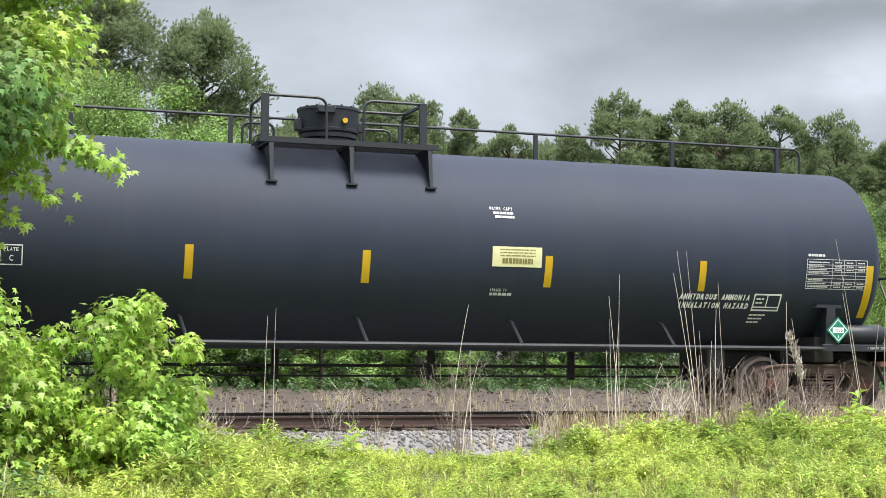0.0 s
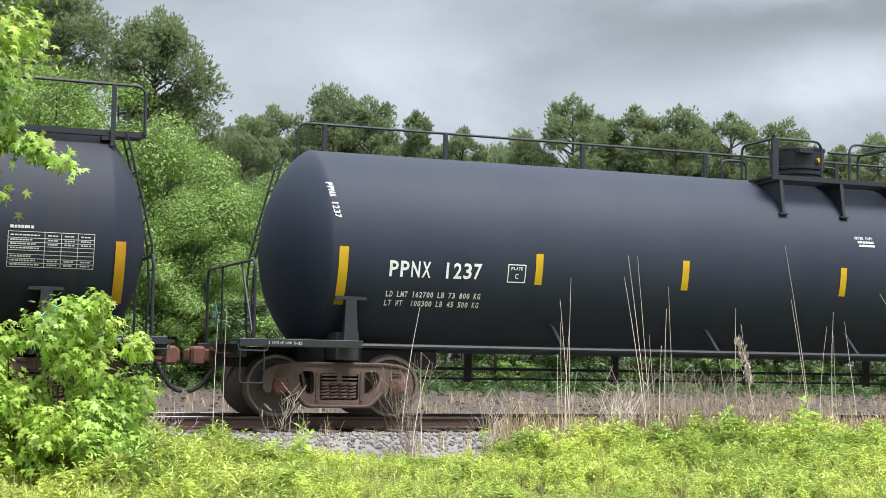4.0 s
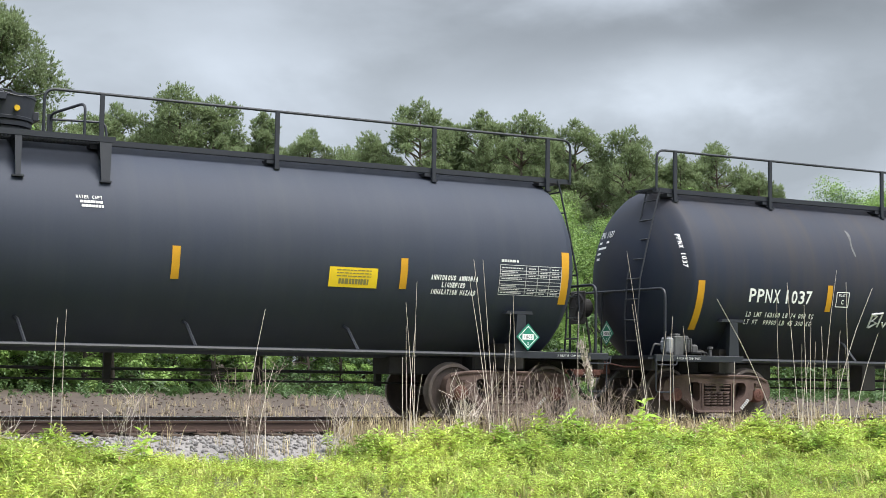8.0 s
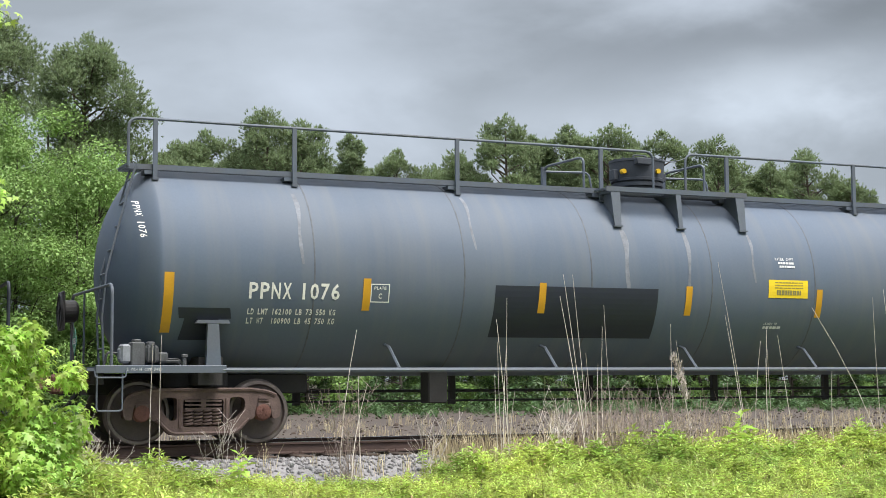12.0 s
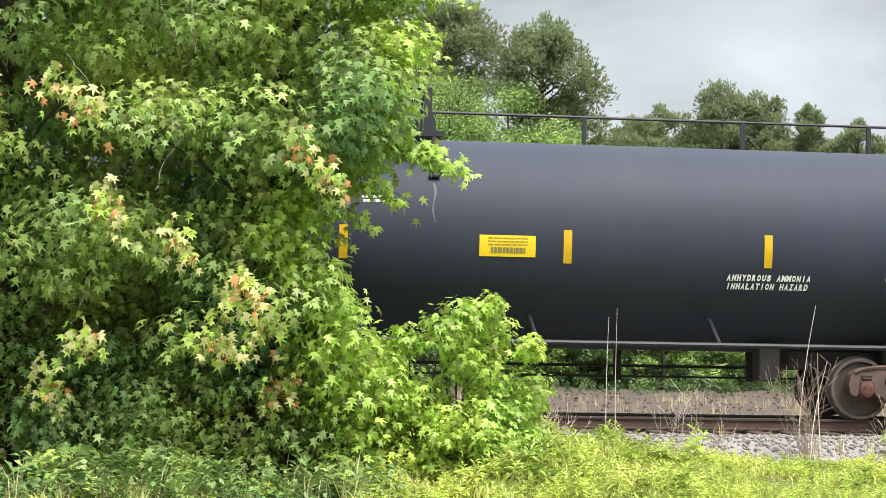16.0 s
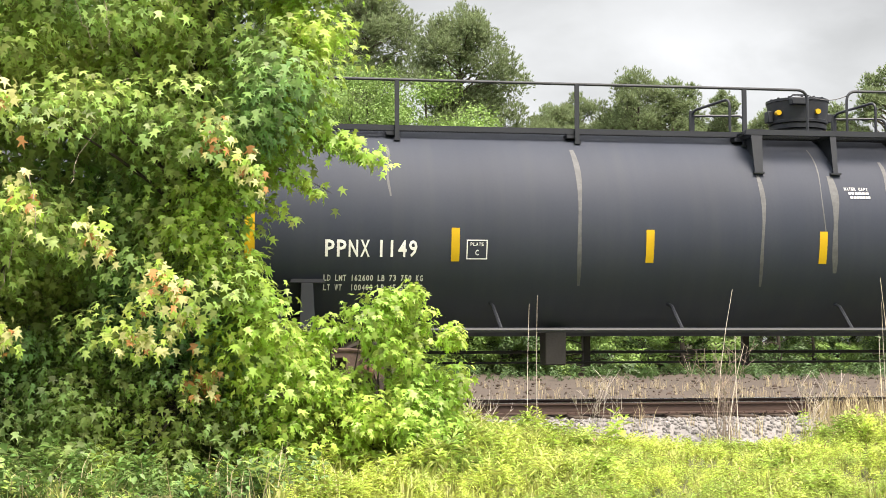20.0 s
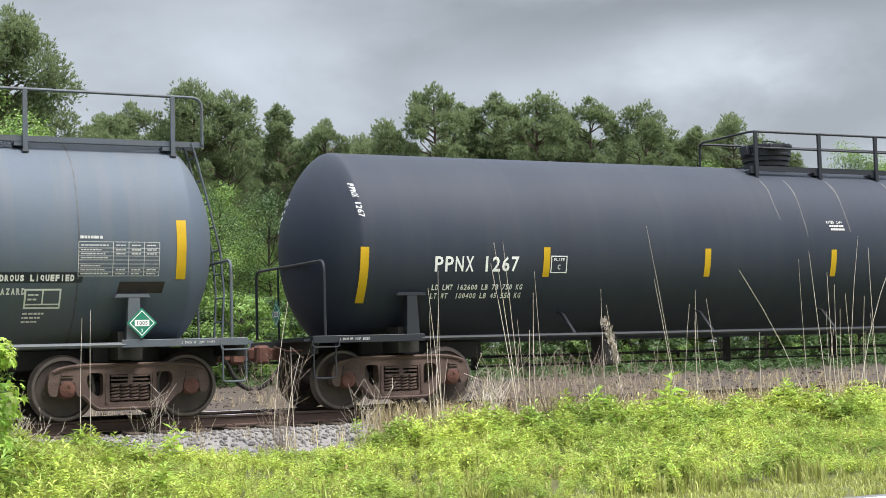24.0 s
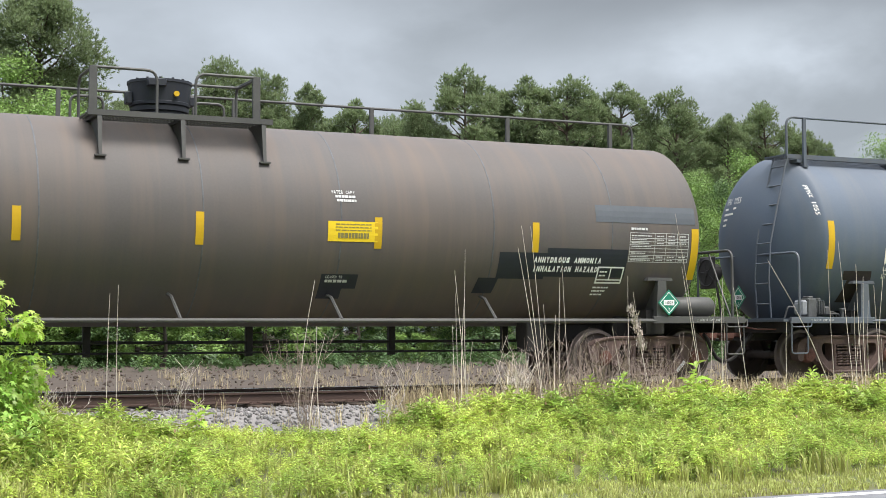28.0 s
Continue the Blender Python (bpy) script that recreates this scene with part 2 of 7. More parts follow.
M = {
    "rust": surface("rusty_cast_iron", (0.135, 0.090, 0.078), 0.8, 0.4, 5, 45, 0.35, tint=(0.070, 0.045, 0.039)),
    "wheel": surface("dark_rusty_wheel_steel", (0.085, 0.064, 0.057), 0.6, 0.35, 6, 40, 0.2, tint=(0.048, 0.038, 0.035)),
    "tread": surface("worn_wheel_rim_steel", (0.175, 0.145, 0.133), 0.42, 0.3, 8, 60, 0.1, metal=0.4),
    "under": surface("grimy_black_steel", (0.028, 0.025, 0.024), 0.75, 0.3, 4, 30, 0.2),
    "valve": surface("grimy_grey_iron_casting", (0.085, 0.088, 0.092), 0.7, 0.4, 6, 40, 0.2, tint=(0.035, 0.032, 0.03)),
    "brightrust": surface("orange_rusty_iron", (0.150, 0.066, 0.050), 0.85, 0.4, 8, 45, 0.4),
    "domecoat": surface("dark_grey_dome_coating", (0.046, 0.052, 0.064), 0.7, 0.3, 3, 30, 0.1),
    "white": surface("white_marking_paint", (0.86, 0.86, 0.86), 0.6, 0.12, 12, 60, 0.0),
    "offwhite": surface("worn_white_marking_paint", (0.62, 0.62, 0.62), 0.6, 0.25, 12, 60, 0.0),
    "cream": surface("faded_cream_lettering_paint", (0.74, 0.72, 0.66), 0.6, 0.2, 12, 60, 0.0),
    "yellow": surface("yellow_reflective_sheet", (0.57, 0.355, 0.008), 0.45, 0.1, 5, 60, 0.0),
    "orange": surface("faded_orange_reflective_sheet", (0.57, 0.29, 0.012), 0.45, 0.15, 5, 60, 0.0),
    "panel": surface("pale_yellow_notice_sheet", (0.70, 0.68, 0.38), 0.5, 0.06, 4, 30, 0.0),
    "panelbright": surface("bright_yellow_notice_sheet", (0.80, 0.56, 0.015), 0.5, 0.06, 4, 30, 0.0),
    "seam": surface("rusty_weld_seam", (0.098, 0.103, 0.115), 0.7, 0.4, 6, 30, 0.0),
    "streak": surface("pale_mineral_streak", (0.100, 0.102, 0.108), 0.7, 0.4, 6, 30, 0.0),
    "palestreak": surface("pale_streak_on_grey", (0.172, 0.182, 0.205), 0.7, 0.4, 6, 30, 0.0),
    "ink": surface("dark_notice_ink", (0.22, 0.19, 0.06), 0.6, 0.1, 4, 30, 0.0),
    "chalkmark": surface("faint_chalk_line", (0.24, 0.25, 0.27), 0.8, 0.3, 8, 40, 0.0),
    "patch": surface("fresh_black_paint_patch", (0.014, 0.018, 0.030), 0.55, 0.15, 4, 30, 0.0),
    "greypatch": surface("blue_grey_paint_patch", (0.085, 0.095, 0.112), 0.5, 0.15, 4, 30, 0.0),
    "rustpatch": surface("dark_rust_stain", (0.030, 0.021, 0.019), 0.8, 0.5, 6, 30, 0.1),
    "green": surface("green_placard_sheet", (0.012, 0.20, 0.125), 0.45, 0.1, 5, 40, 0.0),
    "rail": surface("rusty_rail_steel", (0.090, 0.055, 0.045), 0.75, 0.3, 4, 50, 0.2, stretch=(0.3, 1, 1)),
    "railtop": surface("polished_rail_head", (0.55, 0.54, 0.54), 0.25, 0.1, 2, 40, 0.0, metal=0.9),
    "tie": surface("weathered_tie_wood", (0.085, 0.062, 0.048), 0.9, 0.35, 4, 30, 0.4, piece=0.25, stretch=(3, 0.6, 3)),
    "stone": surface("grey_ballast_stone", (0.27, 0.262, 0.265), 0.85, 0.25, 8, 60, 0.3, piece=0.35),
    "stones": surface("grey_ballast_bed", (0.235, 0.222, 0.220), 0.9, 0.3, 10, 45, 0.6, island=0.35),
    "dirt": surface("brown_gravelly_dirt", (0.060, 0.042, 0.031), 0.95, 0.6, 0.9, 3, 1.0, tint=(0.050, 0.037, 0.028)),
    "soil": surface("grassy_soil", (0.100, 0.115, 0.035), 0.95, 0.4, 0.8, 20, 0.4, tint=(0.09, 0.065, 0.035)),
    "asphalt": surface("worn_asphalt", (0.16, 0.16, 0.17), 0.85, 0.2, 2, 80, 0.3),
    "line": surface("white_road_line_paint", (0.75, 0.75, 0.76), 0.6, 0.15, 6, 60, 0.05),
    "bark": surface("dark_ridged_bark", (0.060, 0.048, 0.038), 0.95, 0.4, 3, 22, 0.6, stretch=(1, 1, 0.3)),
    "pinebark": surface("grey_brown_pine_bark", (0.125, 0.095, 0.075), 0.95, 0.4, 2, 12, 0.5, stretch=(1, 1, 0.3)),
    "needle": surface("dark_pine_needles", (0.215, 0.272, 0.132), 0.6, 0.25, 0.5, 6, 0.0, island=0.35, through_light=0.45),
    "broad": surface("bright_broadleaf_foliage", (0.240, 0.372, 0.098), 0.55, 0.3, 0.4, 5, 0.0, island=0.22, through_light=0.35),
    # deep green, darkened further to carry the shade under the wood
    "broaddark": surface("deep_and_shaded_foliage", (0.090, 0.158, 0.052), 0.55, 0.3, 0.4, 5, 0.0, island=0.35, through_light=0.3),
    "leaf": surface("lobed_green_leaf", (0.450, 0.555, 0.150), 0.45, 0.5, 0.6, 8, 0.0, tint=(0.175, 0.325, 0.130), island=0.5, through_light=0.48),
    # green lowered to hold the shade under the near tree
    "shadeleaf": surface("shade_darkened_leaf", (0.140, 0.235, 0.062), 0.5, 0.4, 0.7, 8, 0.0, tint=(0.07, 0.125, 0.045), island=0.45, through_light=0.3),
    "deadleaf": surface("withered_tan_leaf", (0.36, 0.24, 0.12), 0.8, 0.3, 3, 10, 0.0, island=0.4, through_light=0.2),
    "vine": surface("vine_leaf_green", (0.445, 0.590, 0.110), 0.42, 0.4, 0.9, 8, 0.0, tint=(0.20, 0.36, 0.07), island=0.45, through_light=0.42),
    "pale": surface("pale_young_leaf", (0.58, 0.57, 0.24), 0.45, 0.2, 6, 20, 0.0, piece=0.25, through_light=0.3),
    "red": surface("reddish_young_leaf", (0.56, 0.27, 0.10), 0.45, 0.2, 6, 20, 0.0, piece=0.3, through_light=0.3),
    "weed": surface("bright_weed_leaf", (0.515, 0.590, 0.130), 0.5, 0.5, 0.9, 7, 0.0, tint=(0.17, 0.28, 0.055), island=0.55, through_light=0.35),
    "grass": surface("yellow_green_grass_blade", (0.43, 0.455, 0.135), 0.55, 0.3, 0.5, 7, 0.0, island=0.4, through_light=0.3),
    "straw": surface("dry_straw_grass", (0.52, 0.43, 0.27), 0.7, 0.25, 1, 10, 0.0, island=0.3, through_light=0.15),
    "twig": surface("dull_brown_dry_twig", (0.36, 0.28, 0.245), 0.8, 0.25, 2, 20, 0.0),
    "stalk": surface("bleached_dead_stalk", (0.64, 0.56, 0.50), 0.75, 0.25, 2, 20, 0.0, piece=0.25),
}


# ---- building tools ----
def thing(name, label, category, group="", m=None):
    ob = new(name)
    ob.empty_display_size = 0.3
    if m is not None:
        ob.matrix_basis = m
    return tagged(ob, label, category, group)


def mesh_of(bm, material, smooth=False):
    bmesh.ops.recalc_face_normals(bm, faces=bm.faces)
    me = bpy.data.meshes.new("mesh")
    bm.to_mesh(me)
    bm.free()
    for mat in material if isinstance(material, tuple) else (material,):
        me.materials.append(mat)
    if smooth:
        me.shade_smooth()
        me.set_sharp_from_angle(angle=radians(38))
    return me


def part(name, data, material, parent, label="", m=None, smooth=False):
    """Links a bmesh, or a mesh that other parts share, as one mesh object under a thing or a part."""
    me = mesh_of(data, material, smooth) if isinstance(data, bmesh.types.BMesh) else data
    ob = new(name, me)
    ob.parent = parent
    if m is not None:
        ob.matrix_basis = m
    return tagged(ob, label)


def box(bm, x0, x1, y0, y1, z0, z1, cut=0.0):
    v = bmesh.ops.create_cube(bm, size=1)["verts"]
    bmesh.ops.transform(bm, matrix=Matrix.LocRotScale(((x0 + x1) / 2, (y0 + y1) / 2, (z0 + z1) / 2), None, (abs(x1 - x0), abs(y1 - y0), abs(z1 - z0))), verts=v)
    if cut:
        es = list({e for q in v for e in q.link_edges})
        bmesh.ops.bevel(bm, geom=es, offset=cut, segments=1, affect="EDGES")
    return bm


def tube(bm, pts, r, n=8, r_end=None, closed_ends=True):
    """A round bar along a line of points."""
    pts = [Vector(p) for p in pts]
    rings = []
    side = None
    for i, p in enumerate(pts):
        d = (pts[min(i + 1, len(pts) - 1)] - pts[max(i - 1, 0)]).normalized()
        if side is None:
            side = d.orthogonal().normalized()
        side = (side - d * side.dot(d)).normalized()
        up = d.cross(side)
        rad = r if r_end is None else r + (r_end - r) * i / (len(pts) - 1)
        rings.append([bm.verts.new(p + (side * math.cos(a) + up * math.sin(a)) * rad) for a in (2 * math.pi * k / n for k in range(n))])
    for a, b in zip(rings, rings[1:]):
        for k in range(n):
            bm.faces.new((a[k], a[(k + 1) % n], b[(k + 1) % n], b[k]))
    if closed_ends:
        bm.faces.new(rings[0][::-1])
        bm.faces.new(rings[-1])
    return bm


def bent(pts, r=0.12, steps=4):
    """The same line with its corners rounded."""
    pts = [Vector(p) for p in pts]
    out = [pts[0]]
    for a, b, c in zip(pts, pts[1:], pts[2:]):
        p, q = b + (a - b).normalized() * min(r, (a - b).length / 2), b + (c - b).normalized() * min(r, (c - b).length / 2)
        out += [p.lerp(b, s).lerp(b.lerp(q, s), s) for s in (k / steps for k in range(steps + 1))]
    return out + [pts[-1]]


def lathe(bm, profile, n=32, axis="x", m=None):
    """Turns (along, radius) points round an axis."""
    rings = []
    for s, r in profile:
        ring = []
        for k in range(n if r > 1e-5 else 1):
            a = 2 * math.pi * k / n
            c, d = r * math.cos(a), r * math.sin(a)
            p = Vector({"x": (s, c, d), "y": (c, s, d), "z": (c, d, s)}[axis])
            ring.append(bm.verts.new(m @ p if m else p))
        rings.append(ring)
    for a, b in zip(rings, rings[1:]):
        for k in range(n):
            if len(a) == 1 and len(b) == 1:
                continue
            if len(a) == 1:
                bm.faces.new((a[0], b[k], b[(k + 1) % n]))
            elif len(b) == 1:
                bm.faces.new((a[k], a[(k + 1) % n], b[0]))
            else:
                bm.faces.new((a[k], a[(k + 1) % n], b[(k + 1) % n], b[k]))
    return bm


def prism(bm, outline, y0, y1):
    """A plate with an outline in x and z, from y0 to y1."""
    a, b = [bm.verts.new((x, y0, z)) for x, z in outline], [bm.verts.new((x, y1, z)) for x, z in outline]
    bm.faces.new(a[::-1])
    bm.faces.new(b)
    for k in range(len(a)):
        j = (k + 1) % len(a)
        bm.faces.new((a[k], a[j], b[j], b[k]))
    return bm


def arrays_mesh(name, verts, faces, mats, smooth=False, index=None):
    """A mesh from arrays: verts (n, 3), faces (m, k), all with k corners."""
    me = bpy.data.meshes.new(name)
    n, (m, k) = len(verts), faces.shape
    me.vertices.add(n)
    me.vertices.foreach_set("co", np.ascontiguousarray(verts, np.float32).ravel())
    me.loops.add(m * k)
    me.loops.foreach_set("vertex_index", np.ascontiguousarray(faces, np.int32).ravel())
    me.polygons.add(m)
    me.polygons.foreach_set("loop_start", np.arange(0, m * k, k, dtype=np.int32))
    for mat in mats:
        me.materials.append(mat)
    if index is not None:
        me.polygons.foreach_set("material_index", np.asarray(index, np.int32))
    me.update(calc_edges=True)
    if smooth:
        me.shade_smooth()
    return me


def turns(az, tilt, spin):
    """Rotation matrices: spin about z, then tilt about x, then az about z."""
    n = len(az)
    z = np.zeros(n)
    o = np.ones(n)

    def rz(a):
        c, s = np.cos(a), np.sin(a)
        return np.stack([c, -s, z, s, c, z, z, z, o], -1).reshape(n, 3, 3)
    c, s = np.cos(tilt), np.sin(tilt)
    rx = np.stack([o, z, z, z, c, -s, z, s, c], -1).reshape(n, 3, 3)
    return rz(az) @ rx @ rz(spin)


def scatter(tv, tf, place, rot, size):
    """Copies of one small shape, joined: its verts and faces, and for each copy a place, a turn and a size."""
    v = np.einsum("nij,kj->nki", rot, tv) * np.asarray(size).reshape(-1, 1, 1) + place[:, None, :]
    f = tf[None] + (np.arange(len(place)) * len(tv))[:, None, None]
    return v.reshape(-1, 3), f.reshape(-1, tf.shape[1])


RNG = np.random.default_rng(7)


def ground_z(x, y):
    """The lie of the land: road, verge rising to the track, a flat dirt strip and the wood's edge behind."""
    x, y = np.asarray(x, float), np.asarray(y, float)
    z = np.interp(y, (-60, 11.9, 12.3, 15, 19.0, 19.7, 20.35, 23.8, 25.6, 29, 60, 75, 400), (-0.80, -0.78, -0.78, -0.72, -0.58, -0.52, -0.24, -0.24, -0.55, -0.48, -0.35, -0.1, 2.0))
    bump = 0.05 * np.sin(x * 1.7 + y * 0.6) * np.sin(y * 1.3 - x * 0.4) + 0.03 * np.sin(x * 4.1) * np.sin(y * 3.3)
    return z + bump * np.interp(y, (12.5, 14, 18.5, 19.5, 25.5, 30, 56, 70), (0, 1, 1, 0, 0, 0.5, 0.6, 3))


def sheet(xs, ys, lift=0.0):
    gx, gy = np.meshgrid(xs, ys)
    v = np.stack([gx, gy, ground_z(gx, gy) + lift], -1).reshape(-1, 3)
    nx, ny = len(xs), len(ys)
    i = (np.arange(ny - 1)[:, None] * nx + np.arange(nx - 1)[None]).ravel()
    return v, np.stack([i, i + 1, i + nx + 1, i + nx], -1)


def make_ground():
    xs = np.concatenate([[-4000, -1200, -400, -150, -60], np.arange(-30, 60, 0.5), [75, 110, 200, 500, 1500, 4000]])
    ys = np.concatenate([[-2500, -600, -150, -40, 0, 8, 11.9], np.arange(12.3, 30, 0.35), np.arange(30, 80, 2), [100, 180, 400, 1200, 4000]])
    v, f = sheet(xs, ys)
    cy = v[f].mean(1)[:, 1]
    idx = np.where(cy < 19.6, 0, np.where(cy < 25.2, 2, 1))
    ob = new("ground", arrays_mesh("ground", v, f, (M["soil"], M["dirt"], M["stones"]), True, idx))
    tagged(ob, "grassy verge, ballast and bare brown dirt along the track", "ground", kind="structure")
    bm = bmesh.new()
    box(bm, -300, 300, 4.6, 11.95, -0.9, -0.765)
    road = tagged(new("road", mesh_of(bm, M["asphalt"])), "grey asphalt road beside the grassy verge", "road", kind="structure")
    bm = bmesh.new()
    box(bm, -300, 300, 11.62, 11.76, -0.764, -0.760)
    part("edge_line", bm, M["line"], road, "white painted edge line")


def make_track():
    track = new("track")
    tagged(track, "single rusty railway track on wooden ties and grey ballast", "railway track", kind="structure")
    prof = [(-0.07, -0.172), (0.07, -0.172), (0.07, -0.158), (0.012, -0.14), (0.010, -0.045), (0.036, -0.034), (0.036, -0.006), (0.028, 0.0), (-0.028, 0.0), (-0.036, -0.006), (-0.036, -0.034), (-0.010, -0.045), (-0.012, -0.14), (-0.07, -0.158)]
    for s in (-1, 1):
        bm = bmesh.new()
        rows = [[bm.verts.new((x, TRACK_Y + s * 0.755 + y, z)) for y, z in prof] for x in (-320, -100, 0, 30, 100, 320)]
        for a, b in zip(rows, rows[1:]):
            for k in range(len(prof)):
                j = (k + 1) % len(prof)
                face = bm.faces.new((a[k], a[j], b[j], b[k]))
                face.material_index = 1 if k in (6, 7, 8) else 0
        part("rail", bm, (M["rail"], M["railtop"]), track, "rusty steel rail with a polished head")
    bm = bmesh.new()
    box(bm, -0.115, 0.115, -1.3, 1.3, -0.33, -0.178, 0.012)
    tie = mesh_of(bm, M["tie"])
    bm = bmesh.new()
    box(bm, -0.095, 0.095, -0.17, 0.17, -0.178, -0.166)
    for sx in (-0.06, 0.06):
        box(bm, sx - 0.014, sx + 0.014, -0.105, -0.075, -0.17, -0.14)
        box(bm, sx - 0.014, sx + 0.014, 0.075, 0.105, -0.17, -0.14)
    plate = mesh_of(bm, M["rail"])
    for i in range(110):
        x = -14 + i * 0.52 + random.uniform(-0.03, 0.03)
        part("tie", tie, None, track, m=pose(x, TRACK_Y + random.uniform(-0.04, 0.04), random.uniform(-0.01, 0.0), 0, 0, random.uniform(-1, 1)))
        if 0 < x < 24:
            part("tie_plate", plate, None, track, m=pose(x, TRACK_Y - 0.755, 0.0))
    return track


def stone_shapes():
    out = []
    for k in range(6):
        bm = bmesh.new()
        bmesh.ops.create_icosphere(bm, subdivisions=1, radius=1)
        for v in bm.verts:
            v.co = Vector((v.co.x * 1.25, v.co.y, v.co.z * 0.7)) * random.uniform(0.72, 1.15)
        out.append(mesh_of(bm, M["stone"]))
    return out


def make_ballast(track):
    shapes = stone_shapes()
    rng = np.random.default_rng(3)
    for i in range(280):
        x, y = rng.uniform(4.6, 9.4), rng.uniform(19.45, 20.5)
        s = rng.uniform(0.022, 0.042)
        part("ballast_stone", shapes[i % 6], None, track, m=Matrix.LocRotScale((x, y, float(ground_z(x, y)) + s * 0.3), Euler(rng.uniform(0, 6, 3)), (s, s, s)))
    me = shapes[0]
    tv = np.array([v.co for v in me.vertices])
    tf = np.array([p.vertices for p in me.polygons])
    n = 15000
    x = rng.uniform(-6, 26, n)
    y = np.where(rng.random(n) < 0.8, rng.uniform(19.4, 21.2, n), rng.uniform(21.2, 24.6, n))
    keep = ~((np.abs(y - (TRACK_Y - 0.755)) < 0.1) | (np.abs(y - (TRACK_Y + 0.755)) < 0.1))
    x, y = x[keep], y[keep]
    n = len(x)
    s = rng.uniform(0.018, 0.040, n)
    v, f = scatter(tv, tf, np.stack([x, y, ground_z(x, y) + s * 0.2], -1), turns(*rng.uniform(0, 6.28, (3, n))), s)
    ob = new("ballast", arrays_mesh("ballast", v, f, (M["stones"],)))
    tagged(ob, "loose grey crushed stone along the rails", "ballast", kind="stuff")


make_ground()
TRACK = make_track()
make_ballast(TRACK)


# ---- the tank cars ----
AXIS, RAD, HEAD, KNUCKLE = 2.532, 1.55, 9.70, 9.02   # tank axis height, radius, ends of the heads, where the heads begin
SKIN = {}


def head_depth(rr):
    """How far a dished head stands out of the shell, at a squared share of the radius: a tight knuckle, then a flat dome."""
    h = HEAD - KNUCKLE
    dish = (RAD * RAD + h * h) / (2 * h)
    return 0.34 * h * math.sqrt(max(0.0, 1 - rr)) + 0.66 * (math.sqrt(dish * dish - rr * RAD * RAD) - (dish - h))


def shared(key, build, material, smooth=False):
    """One mesh for all parts that look alike."""
    if key not in SKIN:
        bm = bmesh.new()
        build(bm)
        SKIN[key] = mesh_of(bm, material, smooth)
    return SKIN[key]


def on_tank(x, s, lift=0.006):
    """A point of the near side of the tank: s metres up along the curve from the middle height."""
    a = s / RAD
    return Vector((x, -(RAD + lift) * math.cos(a), AXIS + (RAD + lift) * math.sin(a)))


def arc(z):
    return RAD * math.asin((z - AXIS) / RAD)


def decal(bm, x0, x1, z0, z1, lift=0.006, skew=0.0):
    """A thin sheet stuck on the tank's side."""
    s0, s1 = arc(z0), arc(z1)
    n = max(1, int(abs(s1 - s0) / 0.08))
    last = None
    for i in range(n + 1):
        s = s0 + (s1 - s0) * i / n
        k = skew * i / n
        row = [bm.verts.new(on_tank(x, s, h)) for x, h in ((x0 + k, lift), (x1 + k, lift))]
        if last:
            bm.faces.new((last[0], last[1], row[1], row[0]))
        last = row
    return bm


GLYPHS = {}


def glyph(char, bold):
    """One of the built-in font's letters as a flat shape: points and faces, in a box from 0 to 1."""
    if (char, bold) not in GLYPHS:
        cu = bpy.data.curves.new("lettering", "FONT")
        cu.body, cu.resolution_u, cu.offset = char, 2, bold
        ob = bpy.data.objects.new("lettering", cu)
        scene.collection.objects.link(ob)
        bpy.context.view_layer.update()
        me = bpy.data.meshes.new_from_object(ob.evaluated_get(bpy.context.evaluated_depsgraph_get()))
        co = np.array([v.co[:2] for v in me.vertices])
        faces = [tuple(p.vertices) for p in me.polygons]
        bpy.data.objects.remove(ob)
        bpy.data.curves.remove(cu)
        bpy.data.meshes.remove(me)
        co -= co.min(0)
        co /= np.maximum(co.max(0), 1e-6)
        GLYPHS[char, bold] = co, faces
    return GLYPHS[char, bold]


def letters(text, bold=0.02):
    """Stencil lettering: each letter fills its cell of a row, from 0 to 1."""
    out, faces, n = [], [], len(text)
    for i, char in enumerate(text):
        if char == " ":
            continue
        co, fs = glyph(char, bold)
        w, h = {"1": (0.24, 1.0), "I": (0.26, 1.0), ",": (0.2, 0.25), "M": (0.90, 1.0), "W": (0.90, 1.0)}.get(char, (0.80, 1.0))
        k = len(out)
        out += [((i + 0.5 + (u - 0.5) * w) / n, v * h) for u, v in co]
        faces += [tuple(q + k for q in f) for f in fs]
    return np.array(out), faces


def write(bm, text, x0, x1, z0, z1, lift=0.007, slant=0.0, bold=0.02):
    co, faces = letters(text, bold)
    s0, s1 = arc(z0), arc(z1)
    vs = [bm.verts.new(on_tank(x0 + (x1 - x0) * u + slant * (s1 - s0) * v, s0 + (s1 - s0) * v, lift)) for u, v in co]
    for f in faces:
        try:
            bm.faces.new([vs[i] for i in f])
        except ValueError:
            pass
    return bm


def write_words(car, name, label, material, text, x0, x1, z0, z1, lift=0.007, slant=0.0, bold=0.02):
    """Each word of a line is a part of its own, in its share of the line."""
    at, n = 0, len(text)
    for word in text.split(" "):
        if word:
            part(name, write(bmesh.new(), word, x0 + (x1 - x0) * at / n, x0 + (x1 - x0) * (at + len(word)) / n, z0, z1, lift, slant, bold), material, car, label)
        at += len(word) + 1


def bars(bm, x0, x1, z0, z1, n=5, seed=0, lift=0.007):
    """Writing too small to read: a row of short bars."""
    r = random.Random(seed)
    x = x0
    while x < x1 - 0.02:
        w = min(r.uniform(0.5, 1.5) * (x1 - x0) / n, x1 - x)
        decal(bm, x, x + w * 0.82, z0, z1, lift)
        x += w
    return bm


